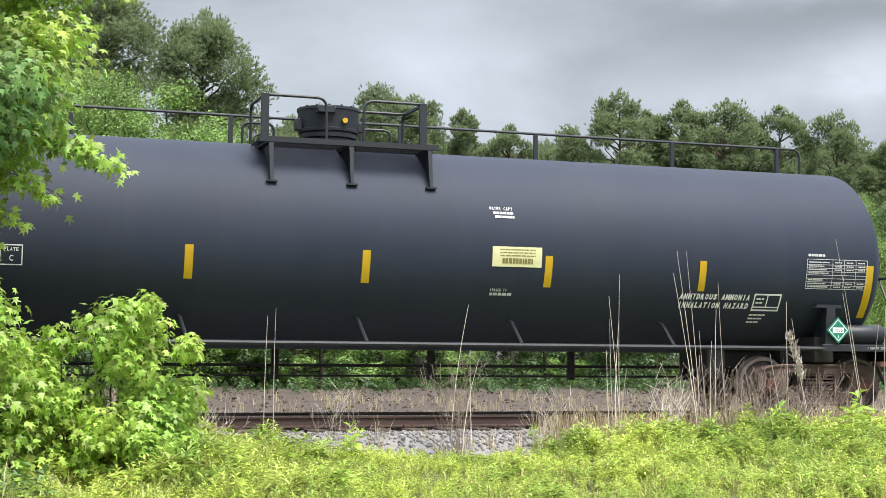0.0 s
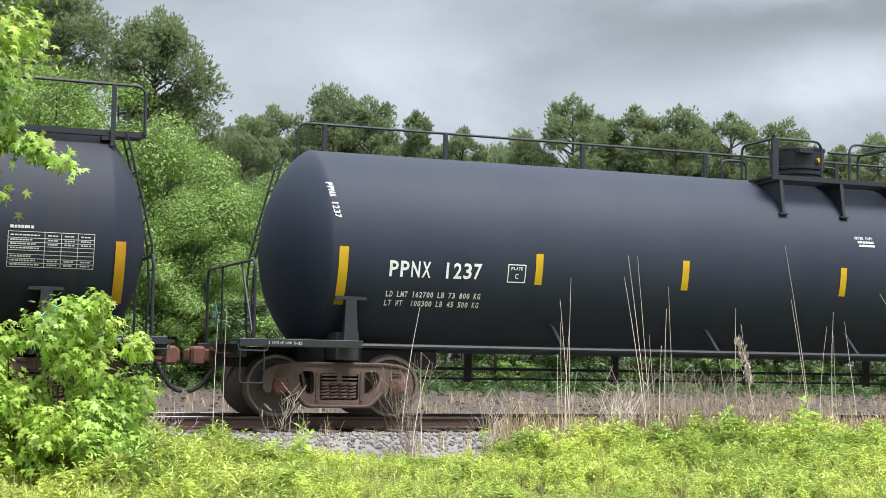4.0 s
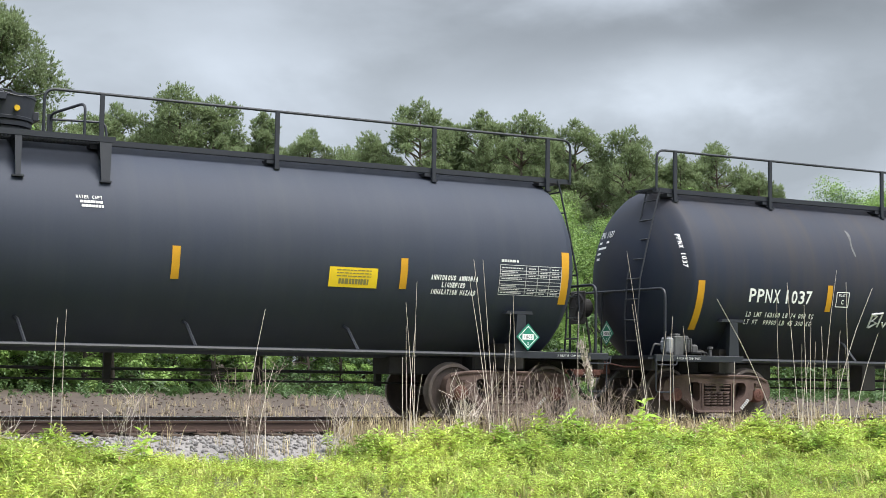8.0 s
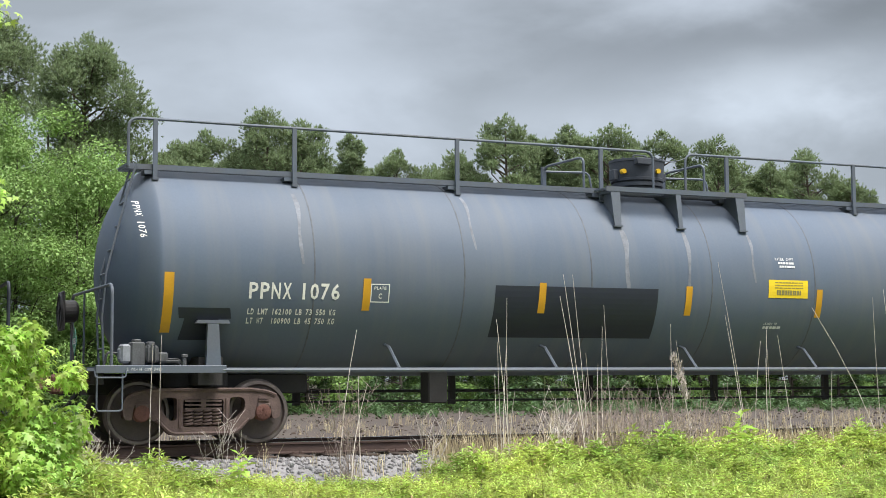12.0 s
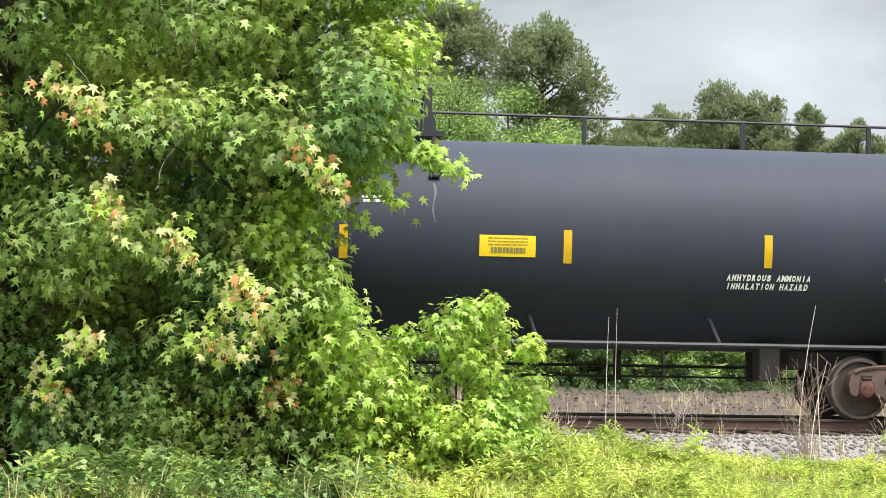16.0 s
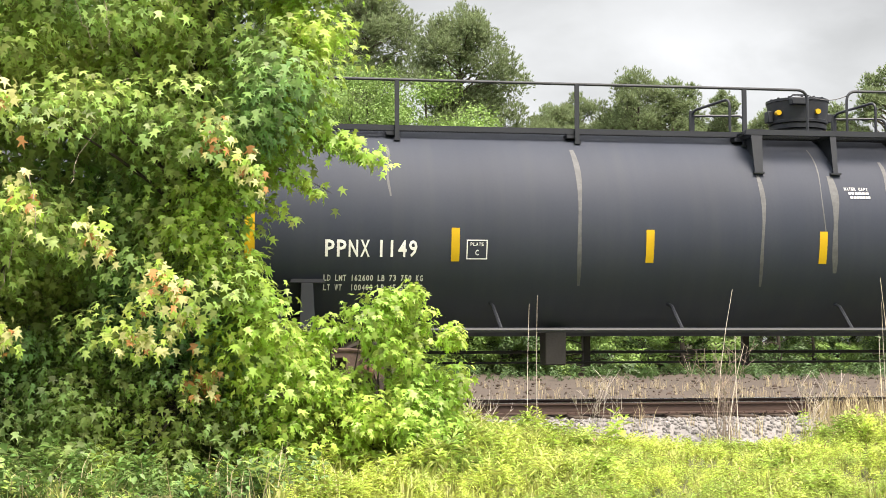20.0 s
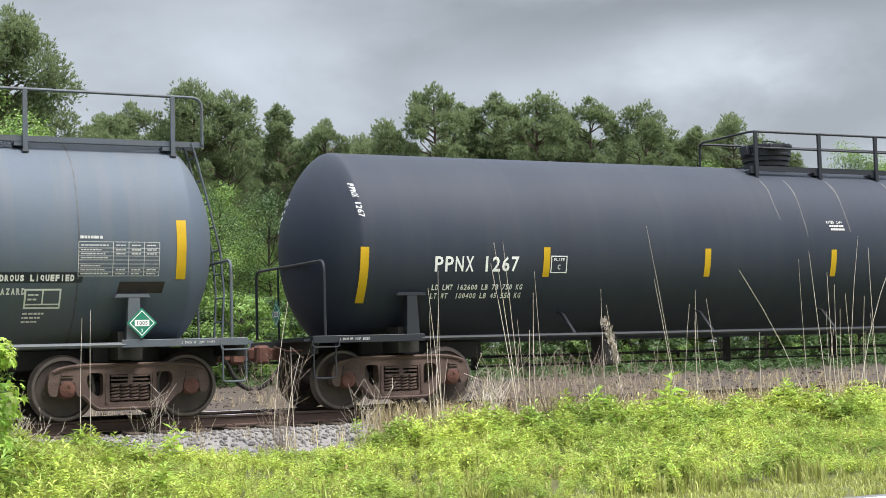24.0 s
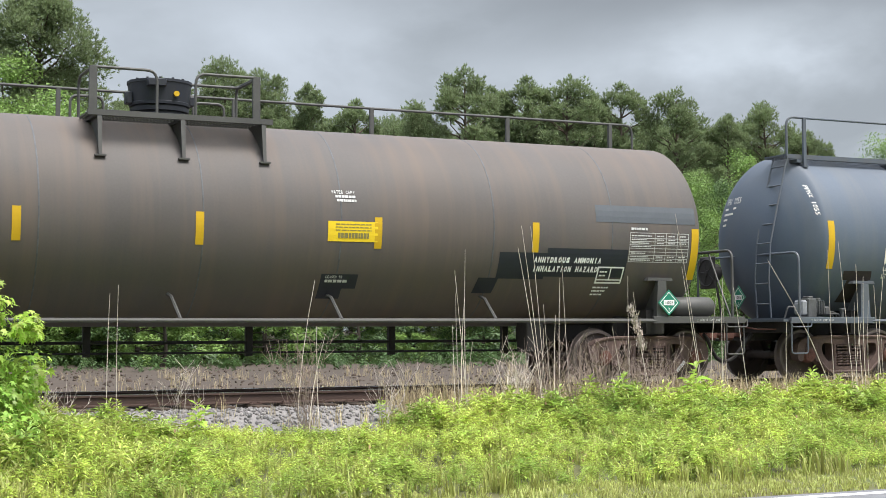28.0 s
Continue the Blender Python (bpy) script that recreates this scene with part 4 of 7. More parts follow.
def make_top_walk(car, paint, steel):
    """Full-length walkway on the near side of the tank's top, with its railing."""
    def deck(bm):
        grating(bm, -9.08, 9.28, -0.78, -0.25, 4.045, 0.05)
        box(bm, -9.08, 9.28, -0.82, -0.785, 3.985, 4.065)
    part("top_walkway", shared(("deck", paint), deck, steel), None, car, "narrow grating walkway along the top")
    for x in (-8.66, -6.54, -3.84, -1.23, 1.25, 3.96, 6.66, 8.80):
        def post(bm):
            box(bm, -0.032, 0.032, -0.87, -0.825, 3.86, 4.73)
            box(bm, -0.045, 0.045, -0.90, -0.82, 3.83, 3.865)
            box(bm, -0.15, 0.02, -0.822, -0.60, 3.92, 3.975)
        part("rail_post", shared(("post", paint), post, steel), None, car, m=pose(x, 0, 0))

    def rail_left(bm):
        tube(bm, bent([(-9.05, -0.84, 4.02), (-9.05, -0.84, 4.73), (-0.22, -0.84, 4.73), (-0.22, -0.84, 4.02)], 0.16, 5), 0.022, 8)

    def rail_right(bm):
        tube(bm, bent([(0.42, -0.84, 4.02), (0.42, -0.84, 4.73), (9.25, -0.84, 4.73), (9.25, -0.84, 4.02)], 0.16, 5), 0.022, 8)
    part("handrail", shared(("rail_left", paint), rail_left, steel, True), None, car)
    part("handrail", shared(("rail_right", paint), rail_right, steel, True), None, car)

    def hoop(bm):
        tube(bm, bent([(0, 0.45, 4.0), (0, 0.45, 4.58), (0.34, -0.35, 4.66), (0.34, -0.35, 4.0)], 0.12, 4), 0.022, 8)
        tube(bm, bent([(0, 0.45, 4.50), (0.80, 0.30, 4.50), (0.86, 0.25, 4.0)], 0.10, 4), 0.02, 8)
        box(bm, -0.035, 0.035, 0.43, 0.50, 3.95, 4.58)
    for x in (-1.62, 0.78):
        part("dome_hoop", shared(("hoop", paint), hoop, steel, True), None, car, "bent steel hand hoop by the valve dome", pose(x, 0, 0))

    def chain(bm):
        tube(bm, [(-0.22 + 0.64 * u, -0.84, 4.66 - 0.30 * u * (1 - u)) for u in (i / 8 for i in range(9))], 0.007, 5)
    part("safety_chain", shared(("chain", paint), chain, steel), None, car, "thin slack chain across the rail gap")
    for sgn in (1, -1):
        make_ladder(car, ("near", paint), steel, [(sgn * x, -0.62, z) for x, z in HEAD_LINE], 0.40, 0.36, 0.017)


def make_far_walk(car, paint, steel):
    """Walkway and railing on the far side of the top; a caged loading platform on the near side."""
    def deck(bm):
        grating(bm, -8.98, 8.98, 0.25, 0.80, 4.04)
    part("top_walkway", shared(("fardeck", paint), deck, steel), None, car, "narrow grating walkway along the top")
    for x in (-8.50, -6.40, -3.85, -1.40, 1.40, 3.80, 6.38, 8.48):
        def post(bm):
            box(bm, -0.032, 0.032, 0.80, 0.86, 3.84, 4.66)
        part("rail_post", shared(("farpost", paint), post, steel), None, car, m=pose(x, 0, 0))

    def rail(bm):
        tube(bm, bent([(-8.95, 0.83, 4.02), (-8.95, 0.83, 4.66), (8.95, 0.83, 4.66), (8.95, 0.83, 4.02)], 0.16, 5), 0.022, 8)
    part("handrail", shared(("farrail", paint), rail, steel, True), None, car)

    rails = []
    for s, x in ((1, -1.29), (-1, 1.12)):
        def guard_post(bm):
            box(bm, x - 0.055, x + 0.055, -1.24, -1.18, 4.0, 4.67)
        part("guard_post", shared(("guard_post", paint, s), guard_post, steel), None, car)
        rails += [bent([(x, -1.21, 4.66), (x + s * 0.92, -1.21, 4.66), (x + s * 0.92, -1.21, 4.02)], 0.16, 5), bent([(x, -1.21, 4.66), (x, -0.2, 4.66), (x, -0.2, 4.05)], 0.16, 5),
                  bent([(x, 0.45, 4.04), (x, 0.45, 4.5), (x + s * 0.5, 0.45, 4.5), (x + s * 0.5, 0.45, 4.04)], 0.12, 4)]
    rails.append(bent([(0.38, -0.35, 4.64), (1.12, -0.35, 4.64), (1.12, -1.2, 4.64)], 0.12, 4))
    for i, pts in enumerate(rails):
        part("guard_rail", shared(("guard_rail", paint, i), lambda bm: tube(bm, pts, 0.022, 8), steel, True), None, car, "bent steel guard rail by the loading platform")

    for sgn in (1, -1):
        make_ladder(car, ("far", paint), steel, [(sgn * x, 0.60, z) for x, z in HEAD_LINE], 0.40, 0.36, 0.017)


MID_LADDER = ((-1.66, 0.82), (-1.66, 3.0), (-1.55, 3.4), (-1.25, 3.8), (-0.85, 4.08))


def make_mid_walk(car, paint, steel):
    """A short railed platform beside the dome, reached by a ladder up the side."""
    def deck(bm):
        grating(bm, -1.05, 4.72, -0.78, 0.75, 4.03)
        box(bm, -1.08, 4.74, -0.83, -0.79, 3.95, 4.04)
    part("top_walkway", shared(("middeck", paint), deck, steel), None, car, "railed platform in the middle of the top")
    for x, top in ((-0.95, 4.67), (0.50, 4.67), (1.85, 4.67), (3.68, 4.50), (4.66, 4.68)):
        part("rail_post", shared(("midpost", paint, top), lambda bm: (box(bm, -0.035, 0.035, -0.87, -0.83, 3.83, top), box(bm, -0.12, 0.05, -0.828, -0.60, 3.90, 3.955)), steel), None, car, m=pose(x, 0, 0))
    for i, (pts, r) in enumerate(((bent([(-1.02, 0.75, 4.02), (-1.02, 0.75, 4.66), (-1.02, -0.84, 4.66), (3.62, -0.84, 4.68), (3.66, -0.84, 4.02)], 0.14, 5), 0.022), (bent([(-0.95, -0.84, 4.37), (2.62, -0.84, 4.37), (2.66, -0.84, 4.02)], 0.12, 5), 0.019),
                                   (bent([(-1.02, 0.75, 4.64), (2.9, 0.75, 4.66), (4.66, 0.75, 4.66), (4.66, -0.84, 4.67)], 0.12, 5), 0.022), ([(3.70, -0.84, 4.42), (4.66, -0.84, 4.66)], 0.02))):
        part("handrail", shared(("midrail", paint, i), lambda bm: tube(bm, pts, r, 8), steel, True), None, car)

    def rails(bm):
        pts = [Vector((0, y, z)) for y, z in MID_LADDER]
        for x in (-0.24, 0.24):
            for a, b in zip(pts, pts[1:]):
                tube(bm, [a + Vector((x, 0, 0)), b + Vector((x, 0, 0))], 0.028, 6)
    ladder = part("ladder", shared(("midladder", paint), rails, steel), None, car, "steel ladder up the side of the tank", pose(3.98, 0, 0))
    rung = shared(("midrung", paint), lambda bm: tube(bm, [(-0.24, 0, 0), (0.24, 0, 0)], 0.016, 6), steel)
    for k in range(8):
        z = 0.95 + k * 0.39
        part("rung", rung, None, ladder, m=pose(0, float(np.interp(z, [q[1] for q in MID_LADDER], [q[0] for q in MID_LADDER])), z))


def make_platform(car, paint, steel, caged):
    def deck(bm):
        grating(bm, -1.33, 1.33, -1.22, -0.50, 4.02, 0.05)
        box(bm, -1.37, 1.36, -1.27, -1.23, 3.965, 4.045)
        for x in (-1.24, 0.0, 1.24):
            box(bm, x - 0.03, x + 0.03, -1.24, -0.55, 3.95, 4.01)
    part("loading_platform", shared(("platform", paint), deck, steel), None, car, "steel platform beside the valve dome")
    for dx in (-1.20, 0.0, 1.22):
        part("platform_bracket", shared(("bracket", paint, caged, dx == 0), lambda bm: build_bracket(bm, 0.034 if caged else 0.05 if dx == 0 else 0.088), steel), None, car, m=pose(dx, 0, 0))


def make_markings(car, spec, dx):
    """Yellow strips, numbers, notices and record table on the tank's side."""
    strip_mat = M[spec.get("strip_paint", "yellow")]
    zc = spec["strip_z"]
    for x in spec["strips"]:
        part("reflective_strip", shared(("strip", spec.get("strip_paint", "yellow"), zc), lambda bm: decal(bm, -0.06, 0.06, zc - 0.235, zc + 0.235), strip_mat), None, car, "yellow reflective strip", pose(x - dx, 0, 0))
    for x, z in zip(spec["ends"], (spec["end_z"], spec.get("end_z_right", spec["end_z"]))):
        part("reflective_strip", shared(("endstrip", spec.get("strip_paint", "yellow"), z), lambda bm: decal(bm, -0.07, 0.07, z - 0.42, z + 0.42), strip_mat), None, car, "long yellow reflective strip", pose(x - dx, 0, 0))
    ink = M[spec.get("ink", "white")]
    if "number" in spec:
        a, b, c, d = (q - dx for q in spec["number_x"])
        for name, text, x0, x1 in (("reporting_mark", "PPNX", a, b), ("car_number", spec["number"], c, d)):
            part(name, write(bmesh.new(), text, x0 - 0.01, x1 + 0.01, 2.09, 2.325), ink, car, "large white stencilled lettering")
        for k, text in enumerate(spec.get("weights", ("", ""))):
            z = spec.get("weight_z", 1.87) - 0.13 * k
            a, b = spec["weight_x"][0] - dx, spec["weight_x"][1] - dx
            if text:
                write_words(car, "weight_lettering", "white weight lettering", ink, text, a, b, z - 0.042, z + 0.042, bold=0.025)
            else:
                part("weight_lettering", bars(bmesh.new(), a, b, z - 0.04, z + 0.04, 7, k), ink, car, "worn white weight lettering")
        # the number again, painted upright where the head begins
        bm = bmesh.new()
        co, faces = letters("PPNX " + spec["number"], 0.0)
        x = -9.05
        vs = [bm.verts.new(on_tank(x + v * 0.10 + (u - 0.5) * 0.09, arc(spec.get("edge_z", 3.45)) - u * 0.60, 0.012)) for u, v in co]
        for f in faces:
            bm.faces.new([vs[i] for i in f])
        part("edge_number", bm, ink, car, "white number running down the edge of the head")
        # and on the head itself
        bm = bmesh.new()
        vs = [bm.verts.new((0, 0.36 - u * 0.62, v * 0.12)) for u, v in co]
        for f in faces:
            bm.faces.new([vs[i] for i in f])
        for k, w in enumerate((0.5, 0.42, 0.2, 0.18)):
            q = [(0, 0.36, -0.10 - k * 0.1), (0, 0.36 - w, -0.10 - k * 0.1), (0, 0.36 - w, -0.06 - k * 0.1), (0, 0.36, -0.06 - k * 0.1)]
            bm.faces.new([bm.verts.new(p) for p in q])
        for v in bm.verts:
            y, z = v.co.y - 0.45 + 0.9, v.co.z + 3.25 - AXIS
            rr = min(1.0, (y * y + z * z) / RAD ** 2)
            v.co = Vector((-KNUCKLE - head_depth(rr) - 0.012, y, z + AXIS))
        head_mark = part("head_lettering", bm, ink, car, "white lettering on the tank head")
        head_mark.matrix_basis = Matrix.Scale(spec["length"], 4, (1, 0, 0)) @ head_mark.matrix_basis
    if "plate" in spec:
        def plate(bm):
            for x0, x1, z0, z1 in ((0, 0.3, 2.065, 2.08), (0, 0.3, 2.325, 2.34), (0, 0.015, 2.08, 2.325), (0.285, 0.3, 2.08, 2.325)):
                decal(bm, x0, x1, z0, z1)
            write(bm, "PLATE", 0.05, 0.25, 2.255, 2.30)
            write(bm, "C", 0.12, 0.185, 2.12, 2.20)
        part("clearance_box", shared(("plate", spec.get("ink", "white")), plate, ink), None, car, "small framed white clearance letter", pose(spec["plate"] - dx, 0, 0))
    if "cap" in spec:
        x, z = spec["cap"]

        def cap(bm):
            write(bm, "WATER CAPY", 0.0, 0.38, z + 0.045, z + 0.095)
            bars(bm, 0.06, 0.40, z - 0.015, z + 0.022, 8, 5)
            bars(bm, 0.08, 0.40, z - 0.075, z - 0.038, 8, 6)
        part("capacity_lettering", shared(("cap", z), cap, M["offwhite"]), None, car, "small white capacity lettering", pose(x - dx, 0, 0))
    if "panel" in spec:
        x, z = spec["panel"]
        kind = spec.get("panel_paint", "panel")

        def panel(bm):
            decal(bm, 0, 0.80, z - 0.15, z + 0.15, 0.006)
        ob = part("notice_panel", shared(("panel", z, kind), panel, M[kind]), None, car, "yellow notice panel with dark print", pose(x - dx, 0, 0))

        def print_bars(bm):
            for k in range(3):
                bars(bm, 0.12, 0.70, z + 0.10 - k * 0.045, z + 0.115 - k * 0.045, 9, k, 0.009)
            bars(bm, 0.16, 0.66, z - 0.10, z - 0.02, 10, 11, 0.009)
        part("print", shared(("print", z), print_bars, M["ink"]), None, ob, "dark printed lines")
    if "leased" in spec:
        x, z = spec["leased"]

        def leased(bm):
            write(bm, "LEASED TO", 0.0, 0.27, z + 0.01, z + 0.05)
            bars(bm, 0.0, 0.38, z - 0.05, z - 0.01, 5, 3)
        part("lease_lettering", shared(("leased", z), leased, M["offwhite"]), None, car, "small white lease lettering", pose(x - dx, 0, 0))
    for text, x0, x1, z0, z1 in spec.get("texts", ()):
        write_words(car, "hazard_lettering", "white hazard lettering", M["white"], text, x0 - dx, x1 - dx, z0, z1, 0.010, spec.get("slant", 0.12), 0.065)
    for name, label, mat, x0, x1, z0, z1, skew in spec.get("patches", ()):
        bm = bmesh.new()
        decal(bm, x0 - dx, x1 - dx, z0, z1, 0.004, skew)
        part(name, bm, M[mat], car, label)
    if "frame_box" in spec:
        x, z = spec["frame_box"]

        def frame_box(bm):
            w, h = 0.50, 0.27
            for x0, x1, z0, z1 in ((0, w, 0, 0.025), (0, w, h - 0.025, h), (0, 0.025, 0, h), (w - 0.025, w, 0, h), (0.24, 0.26, 0.06, h), (0.02, w, 0.05, 0.07)):
                decal(bm, x0, x1, z - h / 2 + z0, z - h / 2 + z1, 0.009)
            for k in range(2):
                bars(bm, 0.05, 0.2, z - 0.02 + k * 0.06, z + 0.005 + k * 0.06, 3, k, 0.009)
            for k in range(3):
                bars(bm, 0.0, 0.3 - 0.04 * k, z - 0.21 - k * 0.055, z - 0.185 - k * 0.055, 5, k, 0.009)
        part("stencil_box", shared(("frame_box", z), frame_box, M["white"]), None, car, "white framed stencil box", pose(x - dx, 0, 0))
    if "table" in spec:
        part("test_table", shared("table", build_table, M["offwhite"]), None, car, "white ruled test record table", pose(spec["table"] - dx, 0, 0))
    for x, z0, z1, w in spec.get("streaks", ()):
        bm = bmesh.new()
        n, last = 14, None
        for i in range(n + 1):
            u = i / n
            s = arc(z1) + (arc(z0) - arc(z1)) * u
            k = w * (0.5 + 0.5 * math.sin(math.pi * (0.25 + 0.75 * u))) * (1 + 0.3 * math.sin(9 * u))
            row = [bm.verts.new(on_tank(x - dx + 0.02 * math.sin(7 * u) + q * k, s, 0.003)) for q in (-0.5, 0.5)]
            if last:
                bm.faces.new((last[0], last[1], row[1], row[0]))
            last = row
        part("mineral_streak", bm, M["palestreak" if spec["paint"] == "grey" else "streak"], car, "pale dried streak running down the tank")
    if "scrawl" in spec:
        x0, z0, kind = spec["scrawl"]
        bm = bmesh.new()
        if kind == "letters":
            strokes = [((.02, .29), (.0, -.02)), ((0, .28), (.16, .26), (.05, .14), (.2, .1), (.02, -.02)), ((.28, .3), (.24, .0)), ((.34, .12), (.40, .0), (.48, .16)), ((.48, .16), (.54, .02), (.62, .34)), ((.62, .02), (.68, .3), (.75, .02)), ((.80, -.02), (.84, .26), (.94, .0), (1.0, .2)), ((1.04, -.06), (1.07, -.08)), ((1.12, -.09), (1.16, -.11)), ((.0, .29), (.3, .33))]
            rad = 0.02
        else:
            strokes = [((.0, .1), (.1, .3), (.3, .38), (.55, .3), (.65, .12), (.6, -.02), (.3, -.06), (.05, .0), (.0, .1)), ((.15, .2), (.3, .26), (.45, .2)), ((.05, .45), (.3, .5), (.6, .47)), ((.12, .52), (.35, .56), (.55, .55)), ((.1, .05), (.3, .02), (.55, .06)), ((.0, -.12), (.25, -.1), (.6, -.12)), ((.2, .1), (.25, .16), (.3, .1)), ((.4, .1), (.45, .16), (.5, .1))]
            rad = 0.007
        for st in strokes:
            tube(bm, [on_tank(x0 - dx + u * 0.9, arc(z0) + v * 0.85, 0.004) for u, v in st], rad, 5)
        part("painted_scrawl", bm, M["chalkmark" if kind == "chalk" else "offwhite"], car, "faint chalk drawing" if kind == "chalk" else "white hand-painted scrawl")


